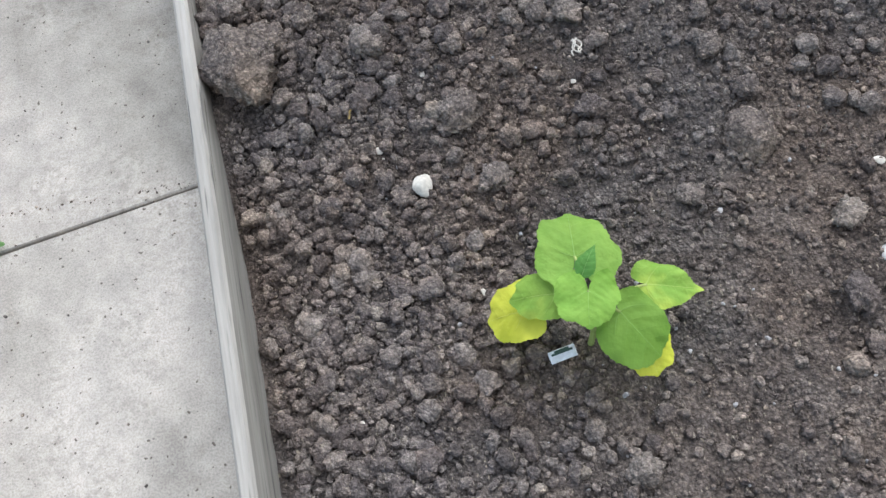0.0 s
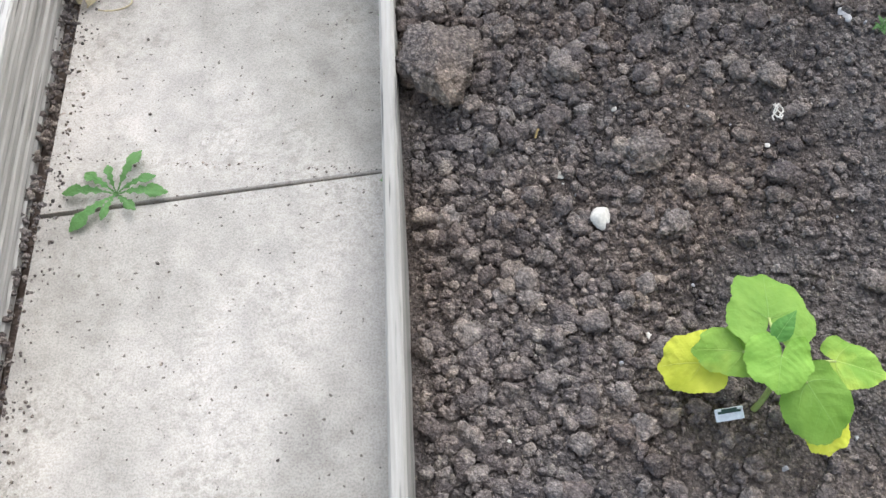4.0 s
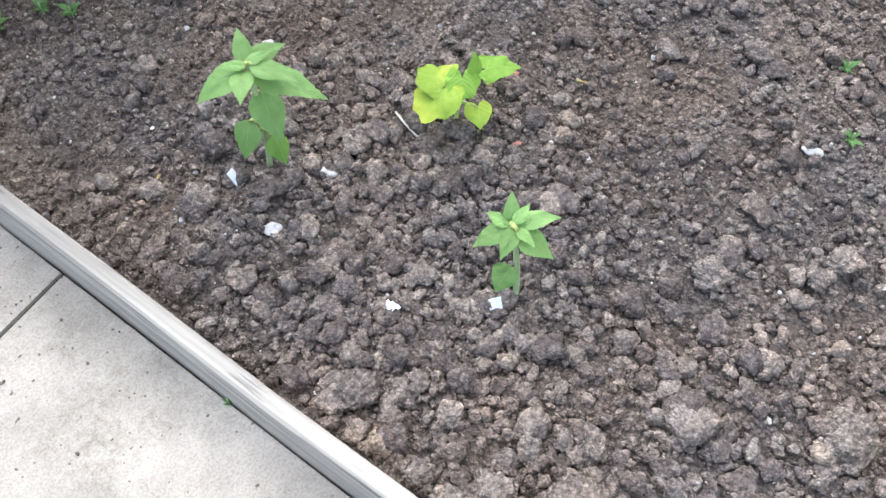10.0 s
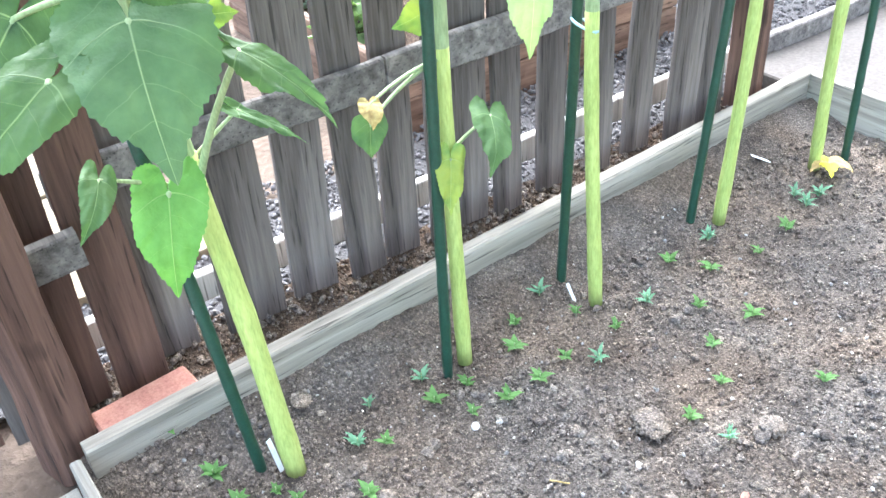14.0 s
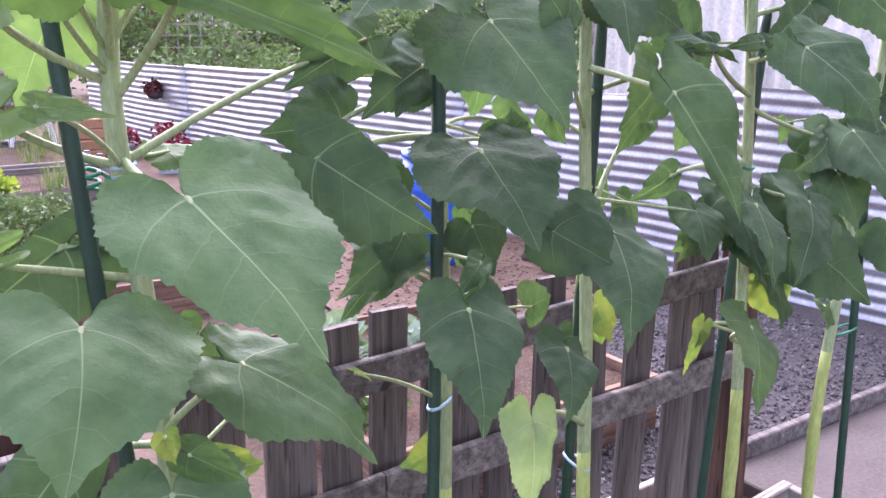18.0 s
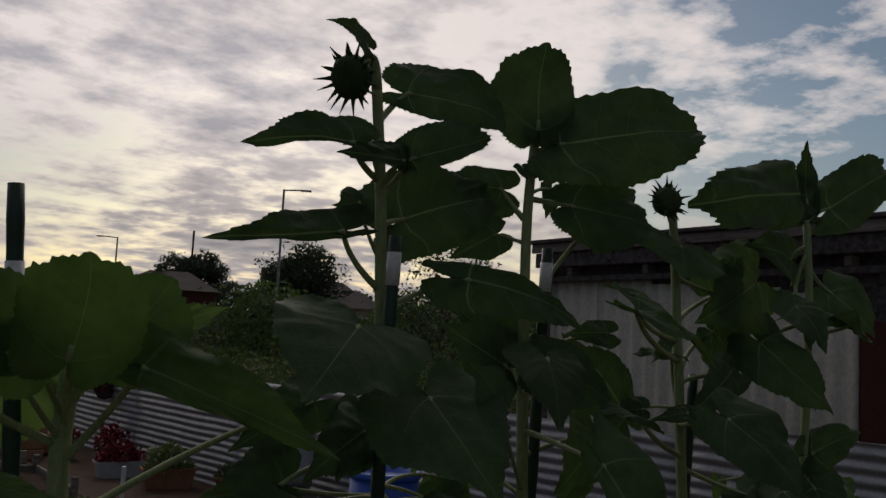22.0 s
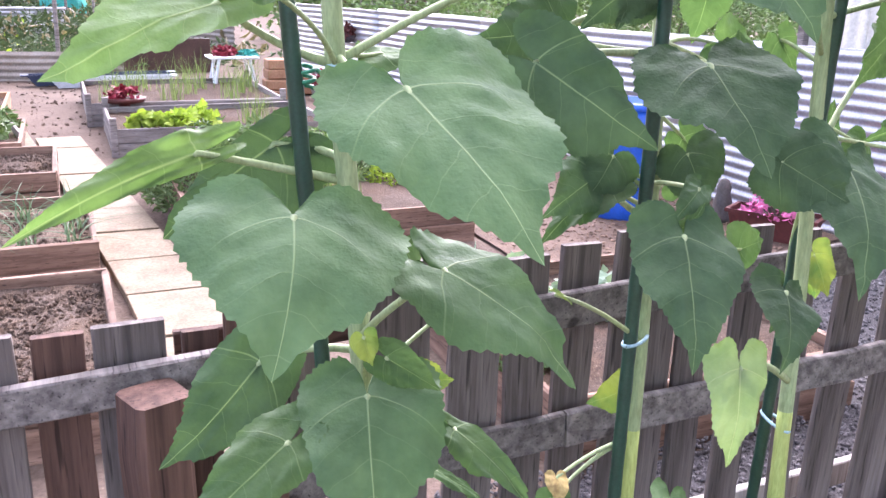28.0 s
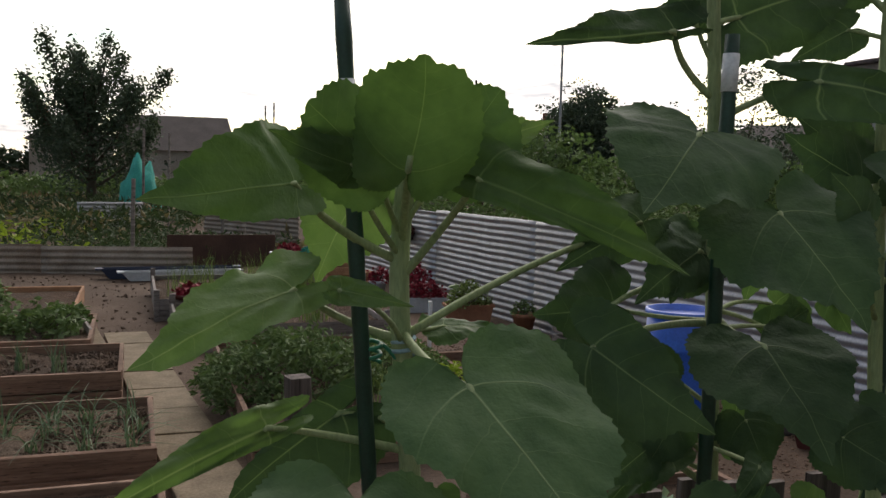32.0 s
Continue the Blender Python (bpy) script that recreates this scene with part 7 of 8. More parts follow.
for i, (ya, yb, top) in enumerate([(1.2, 3.72, 1.23), (3.69, 6.23, 1.135), (6.2, 8.89, 1.12), (8.86, 11.43, 1.125), (11.4, 14.9, 1.10)]):
    corrugated("corrugated_sheet", (steel_x(ya) + 0.006 * (i % 2), ya), (steel_x(yb) + 0.006 * (i % 2), yb), -0.07, top, M_STEEL, "shiny galvanised corrugated sheet standing as a low fence")
for y in (3.7, 6.21, 8.87, 11.41, 14.8):
    x = steel_x(y) + 0.03
    tagged(part("fence_stake", box_bm(x, x + 0.05, y - 0.025, y + 0.025, -0.1, 1.0, 0.004), M_DARKWOOD), "dark timber stake holding up the steel sheets", "stake", "stakes of the steel fence")
corrugated("corrugated_sheet", (-6.6, 15.5), (-1.5, 15.0), -0.07, 0.38, M_RUST, "weathered corrugated sheet edging the plots", depth=0.012, pitch=0.1)
corrugated("corrugated_sheet", (-1.52, 14.97), (0.7, 14.5), -0.07, 0.36, M_RUST, "weathered corrugated sheet edging the plots", depth=0.012, pitch=0.1)
corrugated("corrugated_sheet", (1.38, 21.7), (2.2, 20.4), -0.07, 0.9, M_RUST, "rust-streaked corrugated sheet on a far plot", depth=0.012, pitch=0.1)
corrugated("corrugated_sheet", (2.2, 20.35), (3.1, 18.7), -0.07, 0.78, M_RUST, "rust-streaked corrugated sheet on a far plot", depth=0.012, pitch=0.1)
corrugated("corrugated_sheet", (-1.55, 24.6), (0.05, 24.9), -0.07, 0.65, M_STEEL, "grey corrugated sheet round a far compost heap", depth=0.012, pitch=0.1)
part("rusty_panel", box_bm(0.35, 2.15, 15.6, 15.64, -0.07, 0.48, 0.004), M_RUSTPANEL)
tagged(bpy.data.objects["rusty_panel"], "dark rusty metal panel standing on edge", "metal panel")

barrel = thing("water_barrel", (3.39, 5.31, -0.06), "bright blue open-topped plastic barrel standing on bare earth", "barrel")
smooth(part("drum", lathe(bmesh.new(), [(0.215, 0), (0.232, 0.025), (0.243, 0.10), (0.246, 0.24), (0.251, 0.25), (0.251, 0.275), (0.246, 0.285), (0.246, 0.52), (0.251, 0.53), (0.251, 0.555), (0.246, 0.565), (0.240, 0.755), (0.231, 0.755), (0.226, 0.55), (0.06, 0.54)], 40), M_BLUE, barrel))
smooth(part("rim", lathe(bmesh.new(), [(0.229, 0.75), (0.250, 0.755), (0.255, 0.77), (0.250, 0.80), (0.234, 0.80), (0.229, 0.76)], 40), M_BLUE, barrel))

# shed: cream sheet wall under a dark timber roof edge
shed = thing("shed", (5.2, 2.6, 0), "cream sheet-clad shed with a dark weathered timber roof edge", "shed")
for i in range(5):
    corrugated("wall_sheet", (0.004 * (i % 2), 0.28 + i * 0.54), (0.004 * (i % 2), 0.28 + (i + 1) * 0.54 + 0.01), -0.07, 2.02 - 0.035 * (4 - i), M_CREAM, "", depth=0.012, pitch=0.135, along="x", parent=shed)
part("fascia", box_bm(-0.06, -0.03, 0.1, 3.05, 1.98, 2.02, 0.004), M_DARKWOOD, shed)
part("roof_board", box_bm(-0.10, -0.065, 0.0, 3.10, 2.09, 2.20, 0.006), M_DARKWOOD, shed)
part("roof_board", box_bm(-0.13, -0.105, 0.0, 3.12, 2.20, 2.27, 0.006), M_GREYWOOD, shed)
part("roof", box_bm(-0.16, 2.4, -0.05, 3.15, 2.272, 2.30, 0.006), M_DARKWOOD, shed)
for yy in (0.3, 1.1, 1.9, 2.7, 3.0):
    part("rafter_end", box_bm(-0.06, 0.046, yy, yy + 0.05, 2.024, 2.086, 0.003), M_GREYWOOD, shed)
part("back_wall", box_bm(0.05, 2.3, 0.03, 3.04, -0.07, 2.268, 0), M_DARKWOOD, shed)
part("corner_post", box_bm(-0.06, 0.0, 2.98, 3.05, -0.07, 2.1, 0.005), M_GREYWOOD, shed)
shed.scale.z = 1.11
door = part("door", box_bm(-0.03, 0.02, -0.75, 0.26, -0.07, 1.72, 0.006), M_MAROON, shed, "maroon painted shed door")


# ---- foliage ----
def leaf_cloud(name, points, size, material, seed, label="", parent=None, aspect=0.5, droop=0.3):
    """Many small folded leaves at the given points, as one mesh."""
    rng = np.random.default_rng(seed)
    n = len(points)
    P = np.asarray(points, dtype=np.float64)
    d = rng.normal(size=(n, 3))
    d[:, 2] = d[:, 2] * 0.7 - droop
    d /= np.linalg.norm(d, axis=1)[:, None]
    r = rng.normal(size=(n, 3))
    s = np.cross(d, r)
    s /= np.linalg.norm(s, axis=1)[:, None]
    nrm = np.cross(d, s)
    L = (size * rng.uniform(0.6, 1.3, n))[:, None]
    W = L * aspect * 0.5
    a, b = P, P + d * L
    m1, m2 = P + d * L * 0.45 + s * W + nrm * L * 0.1, P + d * L * 0.45 - s * W + nrm * L * 0.1
    verts = np.stack([a, m1, b, m2], axis=1).reshape(-1, 3).astype(np.float32)
    k = np.arange(n, dtype=np.int32)[:, None] * 4
    tris = np.concatenate([k + np.array([[0, 1, 2]]), k + np.array([[0, 2, 3]])], axis=1).reshape(-1, 3).astype(np.int32)
    ob = new(name, mesh_from(name, verts, tris, material, False))
    if parent:
        ob.parent = parent
    return ob


def clumpy(rng, centre, radii, count, clumps, spread=0.32, shell=0.55):
    """Points gathered in clumps through an ellipsoid, so that gaps stay between them."""
    c = rng.normal(size=(clumps, 3))
    c /= np.linalg.norm(c, axis=1)[:, None]
    c *= (shell + (1 - shell) * rng.random(clumps))[:, None]
    pick = rng.integers(clumps, size=count)
    ball = rng.normal(size=(count, 3))
    ball *= (rng.random(count) ** 0.5 / np.linalg.norm(ball, axis=1))[:, None]
    p = c[pick] + ball * spread * 1.5 * rng.uniform(0.5, 1.0, clumps)[pick][:, None]
    return p * np.array(radii) + np.array(centre)


def tree(x, y, height, crown_r, crown_h, seed, label, leaves=5000, size=0.16, material=None, clumps=60, trunk_r=0.14, spread=0.22, shell=0.55):
    t = thing("tree", (x, y, -0.1), label, "tree")
    rng = np.random.default_rng(seed)
    rnd = random.Random(seed)
    base = max(0.3, height - crown_h)
    smooth(part("trunk", tube(bmesh.new(), [(0, 0, 0), (0.05, 0, base * 0.5), (0.0, 0.05, base), (0.1, 0, base + crown_h * 0.5)], [trunk_r, trunk_r * 0.8, trunk_r * 0.65, trunk_r * 0.25], 10), M_BARK, t))
    for i in range(9):
        a = i * 2.4 + rnd.uniform(-0.3, 0.3)
        z0 = base * 0.8 + crown_h * 0.4 * i / 9
        r = crown_r * rnd.uniform(0.6, 0.95)
        pts = bezier((0, 0, z0), (r * 0.5 * math.cos(a), r * 0.5 * math.sin(a), z0 + crown_h * 0.12), (r * math.cos(a), r * math.sin(a), z0 + crown_h * rnd.uniform(0.25, 0.5)), 6)
        smooth(part("limb", tube(bmesh.new(), pts, [trunk_r * 0.45 * (1 - 0.15 * k) for k in range(6)], 7), M_BARK, t))
    pts = clumpy(rng, (0, 0, base + crown_h * 0.5), (crown_r, crown_r, crown_h * 0.5), leaves, clumps, spread, shell)
    leaf_cloud("crown", pts, size, material or M_TREE, seed, parent=t)
    return t


def limb_tree(x, y, height, reach, seed, label, limbs=20, per=1000, size=0.16):
    """A bushy tree whose leaves gather along rising limbs, so that its outline breaks into sprays."""
    t = thing("tree", (x, y, -0.1), label, "tree")
    rng = np.random.default_rng(seed)
    rnd = random.Random(seed)
    smooth(part("trunk", tube(bmesh.new(), [(0, 0, 0), (0.06, 0, height * 0.2), (0.0, 0.05, height * 0.45), (0.1, 0, height * 0.75)], [0.2, 0.16, 0.11, 0.04], 10), M_BARK, t))
    pts = []
    for i in range(limbs):
        a = i * 2.4 + rnd.uniform(-0.4, 0.4)
        z0 = height * (0.12 + 0.45 * (i / limbs))
        out = reach * rnd.uniform(0.45, 1.05) * (1.0 if i < limbs * 0.7 else 0.55)
        rise = height * rnd.uniform(0.26, 0.42)
        top = min(height, z0 + rise)
        line = bezier((0, 0, z0), (out * 0.7 * math.cos(a), out * 0.7 * math.sin(a), z0 + rise * 0.35), (out * math.cos(a), out * math.sin(a), top), 7)
        smooth(part("limb", tube(bmesh.new(), line, [0.07 * (1 - 0.13 * k) for k in range(7)], 6), M_BARK, t))
        f = 0.15 + 0.9 * rng.random(per) ** 0.8
        p, q, r = (np.array(line[j]) for j in (0, 3, 6))
        c = p * ((1 - f) ** 2)[:, None] + (2 * q - 0.5 * p - 0.5 * r) * (2 * f * (1 - f))[:, None] + r * (f ** 2)[:, None]
        pts.append(c + rng.normal(size=(per, 3)) * (0.13 * reach * (1.25 - f) + 0.05)[:, None])
    leaf_cloud("crown", np.concatenate(pts), size, M_TREE, seed, parent=t)
    return t


limb_tree(-1.7, 35.2, 6.7, 2.8, 3, "dark bushy tree standing among the far plots")
tree(25.3, 64.5, 7.6, 2.9, 4.6, 2, "round tree behind the far roofs", 11000, 0.26, clumps=80, shell=0.3)
tree(27.6, 52.3, 7.4, 2.6, 4.6, 3, "dark dense tree before the far houses", 14000, 0.24, clumps=80, spread=0.3, shell=0.3)
tree(9.35, 12.6, 3.7, 1.15, 2.4, 4, "airy young tree with thin sprays of leaves behind the plots", 4200, 0.07, clumps=90, trunk_r=0.05)
tree(16.5, 47.5, 5.1, 0.8, 3.2, 5, "small pointed evergreen by the far roofs", 2500, 0.2, clumps=40)
tree(-11.6, 52.0, 4.7, 3.0, 3.6, 6, "low spreading tree on the far boundary", 5000, 0.35, clumps=60)
tree(31.2, 60.0, 6.0, 1.4, 3.4, 7, "narrow tree between the far houses", 3000, 0.3, clumps=40)


def hedge(x0, y0, x1, y1, height, depth, seed, label, count, size, material=None):
    rng = np.random.default_rng(seed)
    t = rng.random(count)
    bumps = 0.75 + 0.25 * np.sin(t * 37 + seed) * np.sin(t * 13)
    pts = np.stack([x0 + (x1 - x0) * t + rng.normal(size=count) * depth * 0.3, y0 + (y1 - y0) * t + rng.normal(size=count) * depth * 0.3, height * bumps * rng.random(count) ** 0.6], axis=1)
    return tagged(leaf_cloud("hedge", pts, size, material or M_TREE, seed), label, "hedge", kind="stuff")


hedge(-24, 58, 38, 52, 3.1, 2.0, 21, "dark uneven hedge along the far boundary", 16000, 0.4)
hedge(15, 55, 42, 46, 4.7, 2.5, 25, "dark line of trees and shrubs before the far roofs", 15000, 0.4, M_TREE)
hedge(4.4, 14.5, 11.2, 9.8, 1.75, 1.0, 22, "tangle of climbing plants behind the steel fence", 9000, 0.10, M_BUSH)
hedge(5, 24, 20, 17.6, 2.95, 1.5, 23, "overgrown shrubs on the plots behind", 15000, 0.21, M_BUSH)
hedge(-15.5, 42, 8.5, 40, 1.5, 3.0, 24, "rough growth at the far end of the plots", 9000, 0.28, M_BUSH)


scatter("plot_clods", 1500, (0.006, 0.030), 2, M_EARTH, 61, lambda x, y: 0.35 + 0.65 * (noise.noise(Vector((x * 1.3, y * 1.3, 2))) > -0.1), "dark clods and crumbs of earth strewn between the plots", "soil clods", sink=0.45, area=(-4.5, 2.2, 7.6, 14.6), ground=lambda x, y: -0.066)
scatter("mulch_chips", 5200, (0.006, 0.022), 1, M_MULCH, 62, lambda x, y: 1.0, "reddish-brown chips and straw trodden into the ground", "mulch", sink=0.3, area=(2.25, 4.3, 3.95, 8.5), ground=lambda x, y: -0.05, flat=0.5)


def field(name, x0, x1, y0, y1, count, size, height, material, seed, label):
    rng = np.random.default_rng(seed)
    cx, cy = rng.uniform(x0, x1, 60), rng.uniform(y0, y1, 60)
    k = rng.integers(60, size=count)
    pts = np.stack([cx[k] + rng.normal(size=count) * 0.6, cy[k] + rng.normal(size=count) * 0.5, -0.07 + height * rng.random(count) ** 1.3], axis=1)
    pts = pts[(pts[:, 1] > y0) & ((pts[:, 0] < 3.2) | (pts[:, 1] > 15))]
    return tagged(leaf_cloud(name, pts, size, material, seed, aspect=0.4, droop=-0.3), label, "plants", kind="stuff")


field("far_vegetables", -9.8, 2.7, 15.6, 20, 6000, 0.14, 0.32, M_SCRUB, 41, "low vegetable rows and weeds on the far plots")
field("far_potatoes", -10, 2.0, 20, 35, 10000, 0.2, 0.6, M_SCRUB, 42, "thick green crops on the far plots")
field("far_dry_grass", -7, 4, 16, 40, 2000, 0.26, 0.5, M_DRYGRASS, 43, "tall dry grass between the far plots")
field("far_lime_leaves", -8.8, -1.8, 16, 24, 1300, 0.18, 0.5, M_LIME, 44, "yellow-green leafy crops on the far plots")
field("right_plants", 5, 14, 6, 22, 6000, 0.18, 0.8, M_BUSH, 45, "crops behind the steel fence")


def bush(x, y, z, rx, ry, h, count, size, material, label, seed, category="bush", name="bush", aspect=0.42):
    rng = np.random.default_rng(seed)
    th, u = rng.uniform(0, 2 * math.pi, count), rng.random(count)
    el = np.arccos(1 - u)
    rr = 1 - 0.35 * rng.random(count) ** 2
    wob = 1 + 0.14 * np.sin(th * 3 + seed) * np.sin(el * 4 + seed) + 0.08 * np.sin(th * 9)
    pts = np.stack([rx * rr * wob * np.sin(el) * np.cos(th), ry * rr * wob * np.sin(el) * np.sin(th), h * rr * wob * np.cos(el)], axis=1)
    b = thing(name, (x, y, z), label, category)
    leaf_cloud("leaves", pts, size, material, seed, parent=b, aspect=aspect, droop=0.0)
    rnd = random.Random(seed)
    for i in range(6):
        a = i * 1.05
        part("branch", tube(bmesh.new(), [(0, 0, -0.05), (rx * 0.4 * math.cos(a), ry * 0.4 * math.sin(a), h * 0.45), (rx * 0.75 * math.cos(a), ry * 0.75 * math.sin(a), h * 0.7)], [0.012, 0.008, 0.004], 5), M_BARK, b)
    return b


bush(0.88, 6.35, 0.05, 0.62, 0.75, 0.42, 6500, 0.06, M_BUSH, "dense grey-green sage bush spilling over its raised bed", 51)
bush(1.62, 6.6, 0.05, 0.5, 0.6, 0.34, 4200, 0.055, M_BUSH, "rounded herb bush beside the sage", 52)
bush(1.5, 3.4, 0.14, 0.22, 0.16, 0.2, 260, 0.10, M_SILVER, "silvery kale plant in the bed behind the fence", 53, "kale", "kale_plant", 0.7)
bush(1.9, 3.3, 0.14, 0.20, 0.16, 0.14, 200, 0.09, M_SILVER, "small silvery cabbage plant behind the fence", 54, "cabbage", "cabbage_plant", 0.8)
bush(1.40, 2.9, 0.14, 0.16, 0.14, 0.12, 120, 0.08, M_BUSH, "low leafy seedling in the bed behind the fence", 55, "seedling", "seedling", 0.8)
bush(2.0, 6.1, 0.10, 0.22, 0.2, 0.15, 500, 0.05, M_LIME, "yellow-green herb clump at a bed's corner", 56)
for i, (x, y) in enumerate([(0.53, 8.9), (0.80, 8.85), (1.03, 9.0)]):
    bush(x, y, 0.12, 0.14, 0.13, 0.12, 160, 0.10, M_LIME, "bright yellow-green lettuce in a raised bed", 60 + i, "lettuce", "lettuce", 0.8)
for i, (x, y, s) in enumerate([(-0.9, 8.6, 0.3), (-1.4, 8.8, 0.26), (-0.75, 9.1, 0.2), (-1.7, 10.6, 0.3), (-1.7, 7.2, 0.2)]):
    bush(x, y, 0.10, s, s, s, 420, 0.08, M_BUSH, "leafy green vegetable plant in a raised bed", 70 + i, "vegetable plant", "vegetable_plant", 0.6)


def grass_tuft(x, y, z, count, length, seed, label, name, category, material=None, spread=0.1, limp=0.0):
    """A plant of thin arching leaves, each a folded blade of its own."""
    rnd = random.Random(seed)
    plant = thing(name, (x, y, z), label, category, "onion clumps in the raised beds")
    for i in range(count):
        a, lean, l = rnd.uniform(0, 6.28), rnd.uniform(0.1, 0.7) + limp * rnd.random(), length * rnd.uniform(0.6, 1.1)
        bx, by = rnd.gauss(0, spread), rnd.gauss(0, spread)
        verts, tris = [], []
        for j in range(6):
            f = j / 5
            out = lean * l * f * f
            zz = max(0.012, l * f * (1 - (0.25 * lean + 0.45 * limp * lean) * f))
            ww = 0.006 * (1 - f * 0.9)
            px, py = bx + out * math.cos(a), by + out * math.sin(a)
            verts += [(px - ww * math.sin(a), py + ww * math.cos(a), zz), (px, py, zz - ww * 0.8), (px + ww * math.sin(a), py - ww * math.cos(a), zz)]
            if j:
                k = len(verts) - 6
                tris += [(k, k + 1, k + 4), (k, k + 4, k + 3), (k + 1, k + 2, k + 5), (k + 1, k + 5, k + 4)]
        ob = new("leaf", mesh_from("leaf", np.array(verts, dtype=np.float32), np.array(tris, dtype=np.int32), material or M_GRASS))
        ob.parent = plant
    return plant


M_ONION = leafy("onion_leaf", (0.085, 0.135, 0.085), (0.18, 0.25, 0.165), (0.1, 0.2, 0.05), 0.2, uv=False)
for i in range(24):
    rnd = random.Random(400 + i)
    grass_tuft(-1.68 + 0.215 * (i % 8) + rnd.uniform(-0.05, 0.05), 5.02 + 0.32 * (i // 8) + rnd.uniform(-0.06, 0.06), 0.13, 11, 0.33, 500 + i, "limp grey-green onion plant in a raised bed", "onion_plant", "onion", M_ONION, spread=0.03, limp=0.8)
for i in range(5):
    grass_tuft(-0.68 - 0.25 * i, 6.95 + 0.1 * (i % 2), 0.13, 18, 0.3, 530 + i, "upright leek plant in a raised bed", "leek_plant", "leek", M_ONION, spread=0.03)
for i in range(9):
    grass_tuft(0.3 + 0.22 * i, 10.7 + 0.5 * (i % 3), 0.12, 26, 0.5, 550 + i, "tall straggling onion gone to seed", "seeding_onion", "onion", spread=0.08)
grass_tuft(1.55, 8.8, 0.12, 60, 0.36, 571, "clump of chives in a raised bed", "chive_clump", "chives", spread=0.07)
grass_tuft(1.45, 5.65, 0.1, 60, 0.32, 572, "clump of dry grassy herb in a raised bed", "herb_clump", "herb", spread=0.08)

# ---- pots and oddments by the steel fence ----
def trough(x, y, z, w, d, h, material, rot, label, name="planter", category="planter"):
    t = thing(name, (x, y, z), label, category, "pots and planters on the allotment")
    bm = bmesh.new()
    prof = [(0.86, 0.0), (0.98, 0.86), (1.06, 0.87), (1.06, 1.0), (0.97, 1.0), (0.93, 0.8)]
    rings = []
    for s, zz in prof:
        rings.append([bm.verts.new((sx * w / 2 * s, sy * d / 2 * s, zz * h)) for sx, sy in ((-1, -1), (1, -1), (1, 1), (-1, 1))])
    for a, b in zip(rings, rings[1:]):
        for k in range(4):
            bm.faces.new((a[k], a[(k + 1) % 4], b[(k + 1) % 4], b[k]))
    bm.faces.new(rings[0][::-1])
    part("box", bm, material, t)
    part("soil", box_bm(-w * 0.46, w * 0.46, -d * 0.45, d * 0.45, h * 0.72, h * 0.84, 0), M_SOIL, t)
    t.rotation_euler.z = radians(rot)
    return t


def round_pot(x, y, z, r, h, material, label):
    t = thing("flower_pot", (x, y, z), label, "flower pot", "pots and planters on the allotment")
    smooth(part("pot", lathe(bmesh.new(), [(r * 0.7, 0), (r * 0.95, h * 0.78), (r * 1.05, h * 0.8), (r * 1.05, h), (r * 0.95, h), (r * 0.9, h * 0.8), (r * 0.3, h * 0.78)], 22), material, t))
    part("soil", lathe(bmesh.new(), [(r * 0.9, h * 0.76), (r * 0.9, h * 0.84)], 16), M_SOIL, t)
    return t


trough(3.38, 9.38, -0.05, 0.53, 0.24, 0.22, M_TERRA, -10, "terracotta-coloured trough planter against the steel fence")
bush(3.38, 9.38, 0.15, 0.26, 0.14, 0.26, 700, 0.055, M_GRASS, "yellow-green flowering plant in a terracotta trough", 81, "potted plant", "potted_plant")
trough(3.14, 10.25, -0.05, 0.5, 0.22, 0.18, M_GREYPLASTIC, -5, "blue-grey trough planter of red flowers")
bush(3.14, 10.25, 0.12, 0.25, 0.13, 0.2, 500, 0.05, M_RED, "mass of red flowers in a grey trough", 82, "potted plant", "potted_plant", 0.8)
round_pot(3.78, 8.75, -0.05, 0.13, 0.2, M_TERRA, "terracotta flower pot of small plants by the steel fence")
bush(3.78, 8.75, 0.13, 0.13, 0.13, 0.15, 220, 0.05, M_BUSH, "small green plant in a terracotta pot", 83, "potted plant", "potted_plant")
round_pot(3.3, 11.1, -0.05, 0.14, 0.22, M_NAVY, "dark plastic flower pot by the steel fence")
bush(3.3, 11.1, 0.15, 0.2, 0.2, 0.3, 300, 0.06, M_RED, "dark red leafy plant in a plastic pot", 84, "potted plant", "potted_plant", 0.7)
round_pot(2.95, 11.7, -0.05, 0.12, 0.2, M_GREYPLASTIC, "pale blue flower pot by the steel fence")
bush(2.95, 11.7, 0.13, 0.16, 0.16, 0.2, 260, 0.05, M_RED, "red geranium in a pale blue pot", 85, "potted plant", "potted_plant", 0.7)
for i, (x, y, z) in enumerate([(2.48, 11.9, -0.05), (2.52, 11.95, 0.21), (2.84, 12.4, -0.05)]):
    t = thing("wooden_planter", (x, y, z), "orange-brown stacked timber planter box", "planter", "pots and planters on the allotment")
    part("box", box_bm(-0.22, 0.22, -0.16, 0.16, 0, 0.12, 0.012), M_ORANGE, t)
    part("box", box_bm(-0.21, 0.21, -0.15, 0.15, 0.125, 0.25, 0.012), M_ORANGE, t)
table = thing("white_table", (1.95, 12.4, -0.06), "white slatted garden table with flowers on top", "garden table")
part("tabletop", box_bm(-0.32, 0.32, -0.25, 0.25, 0.50, 0.53, 0.006), M_WHITE, table)
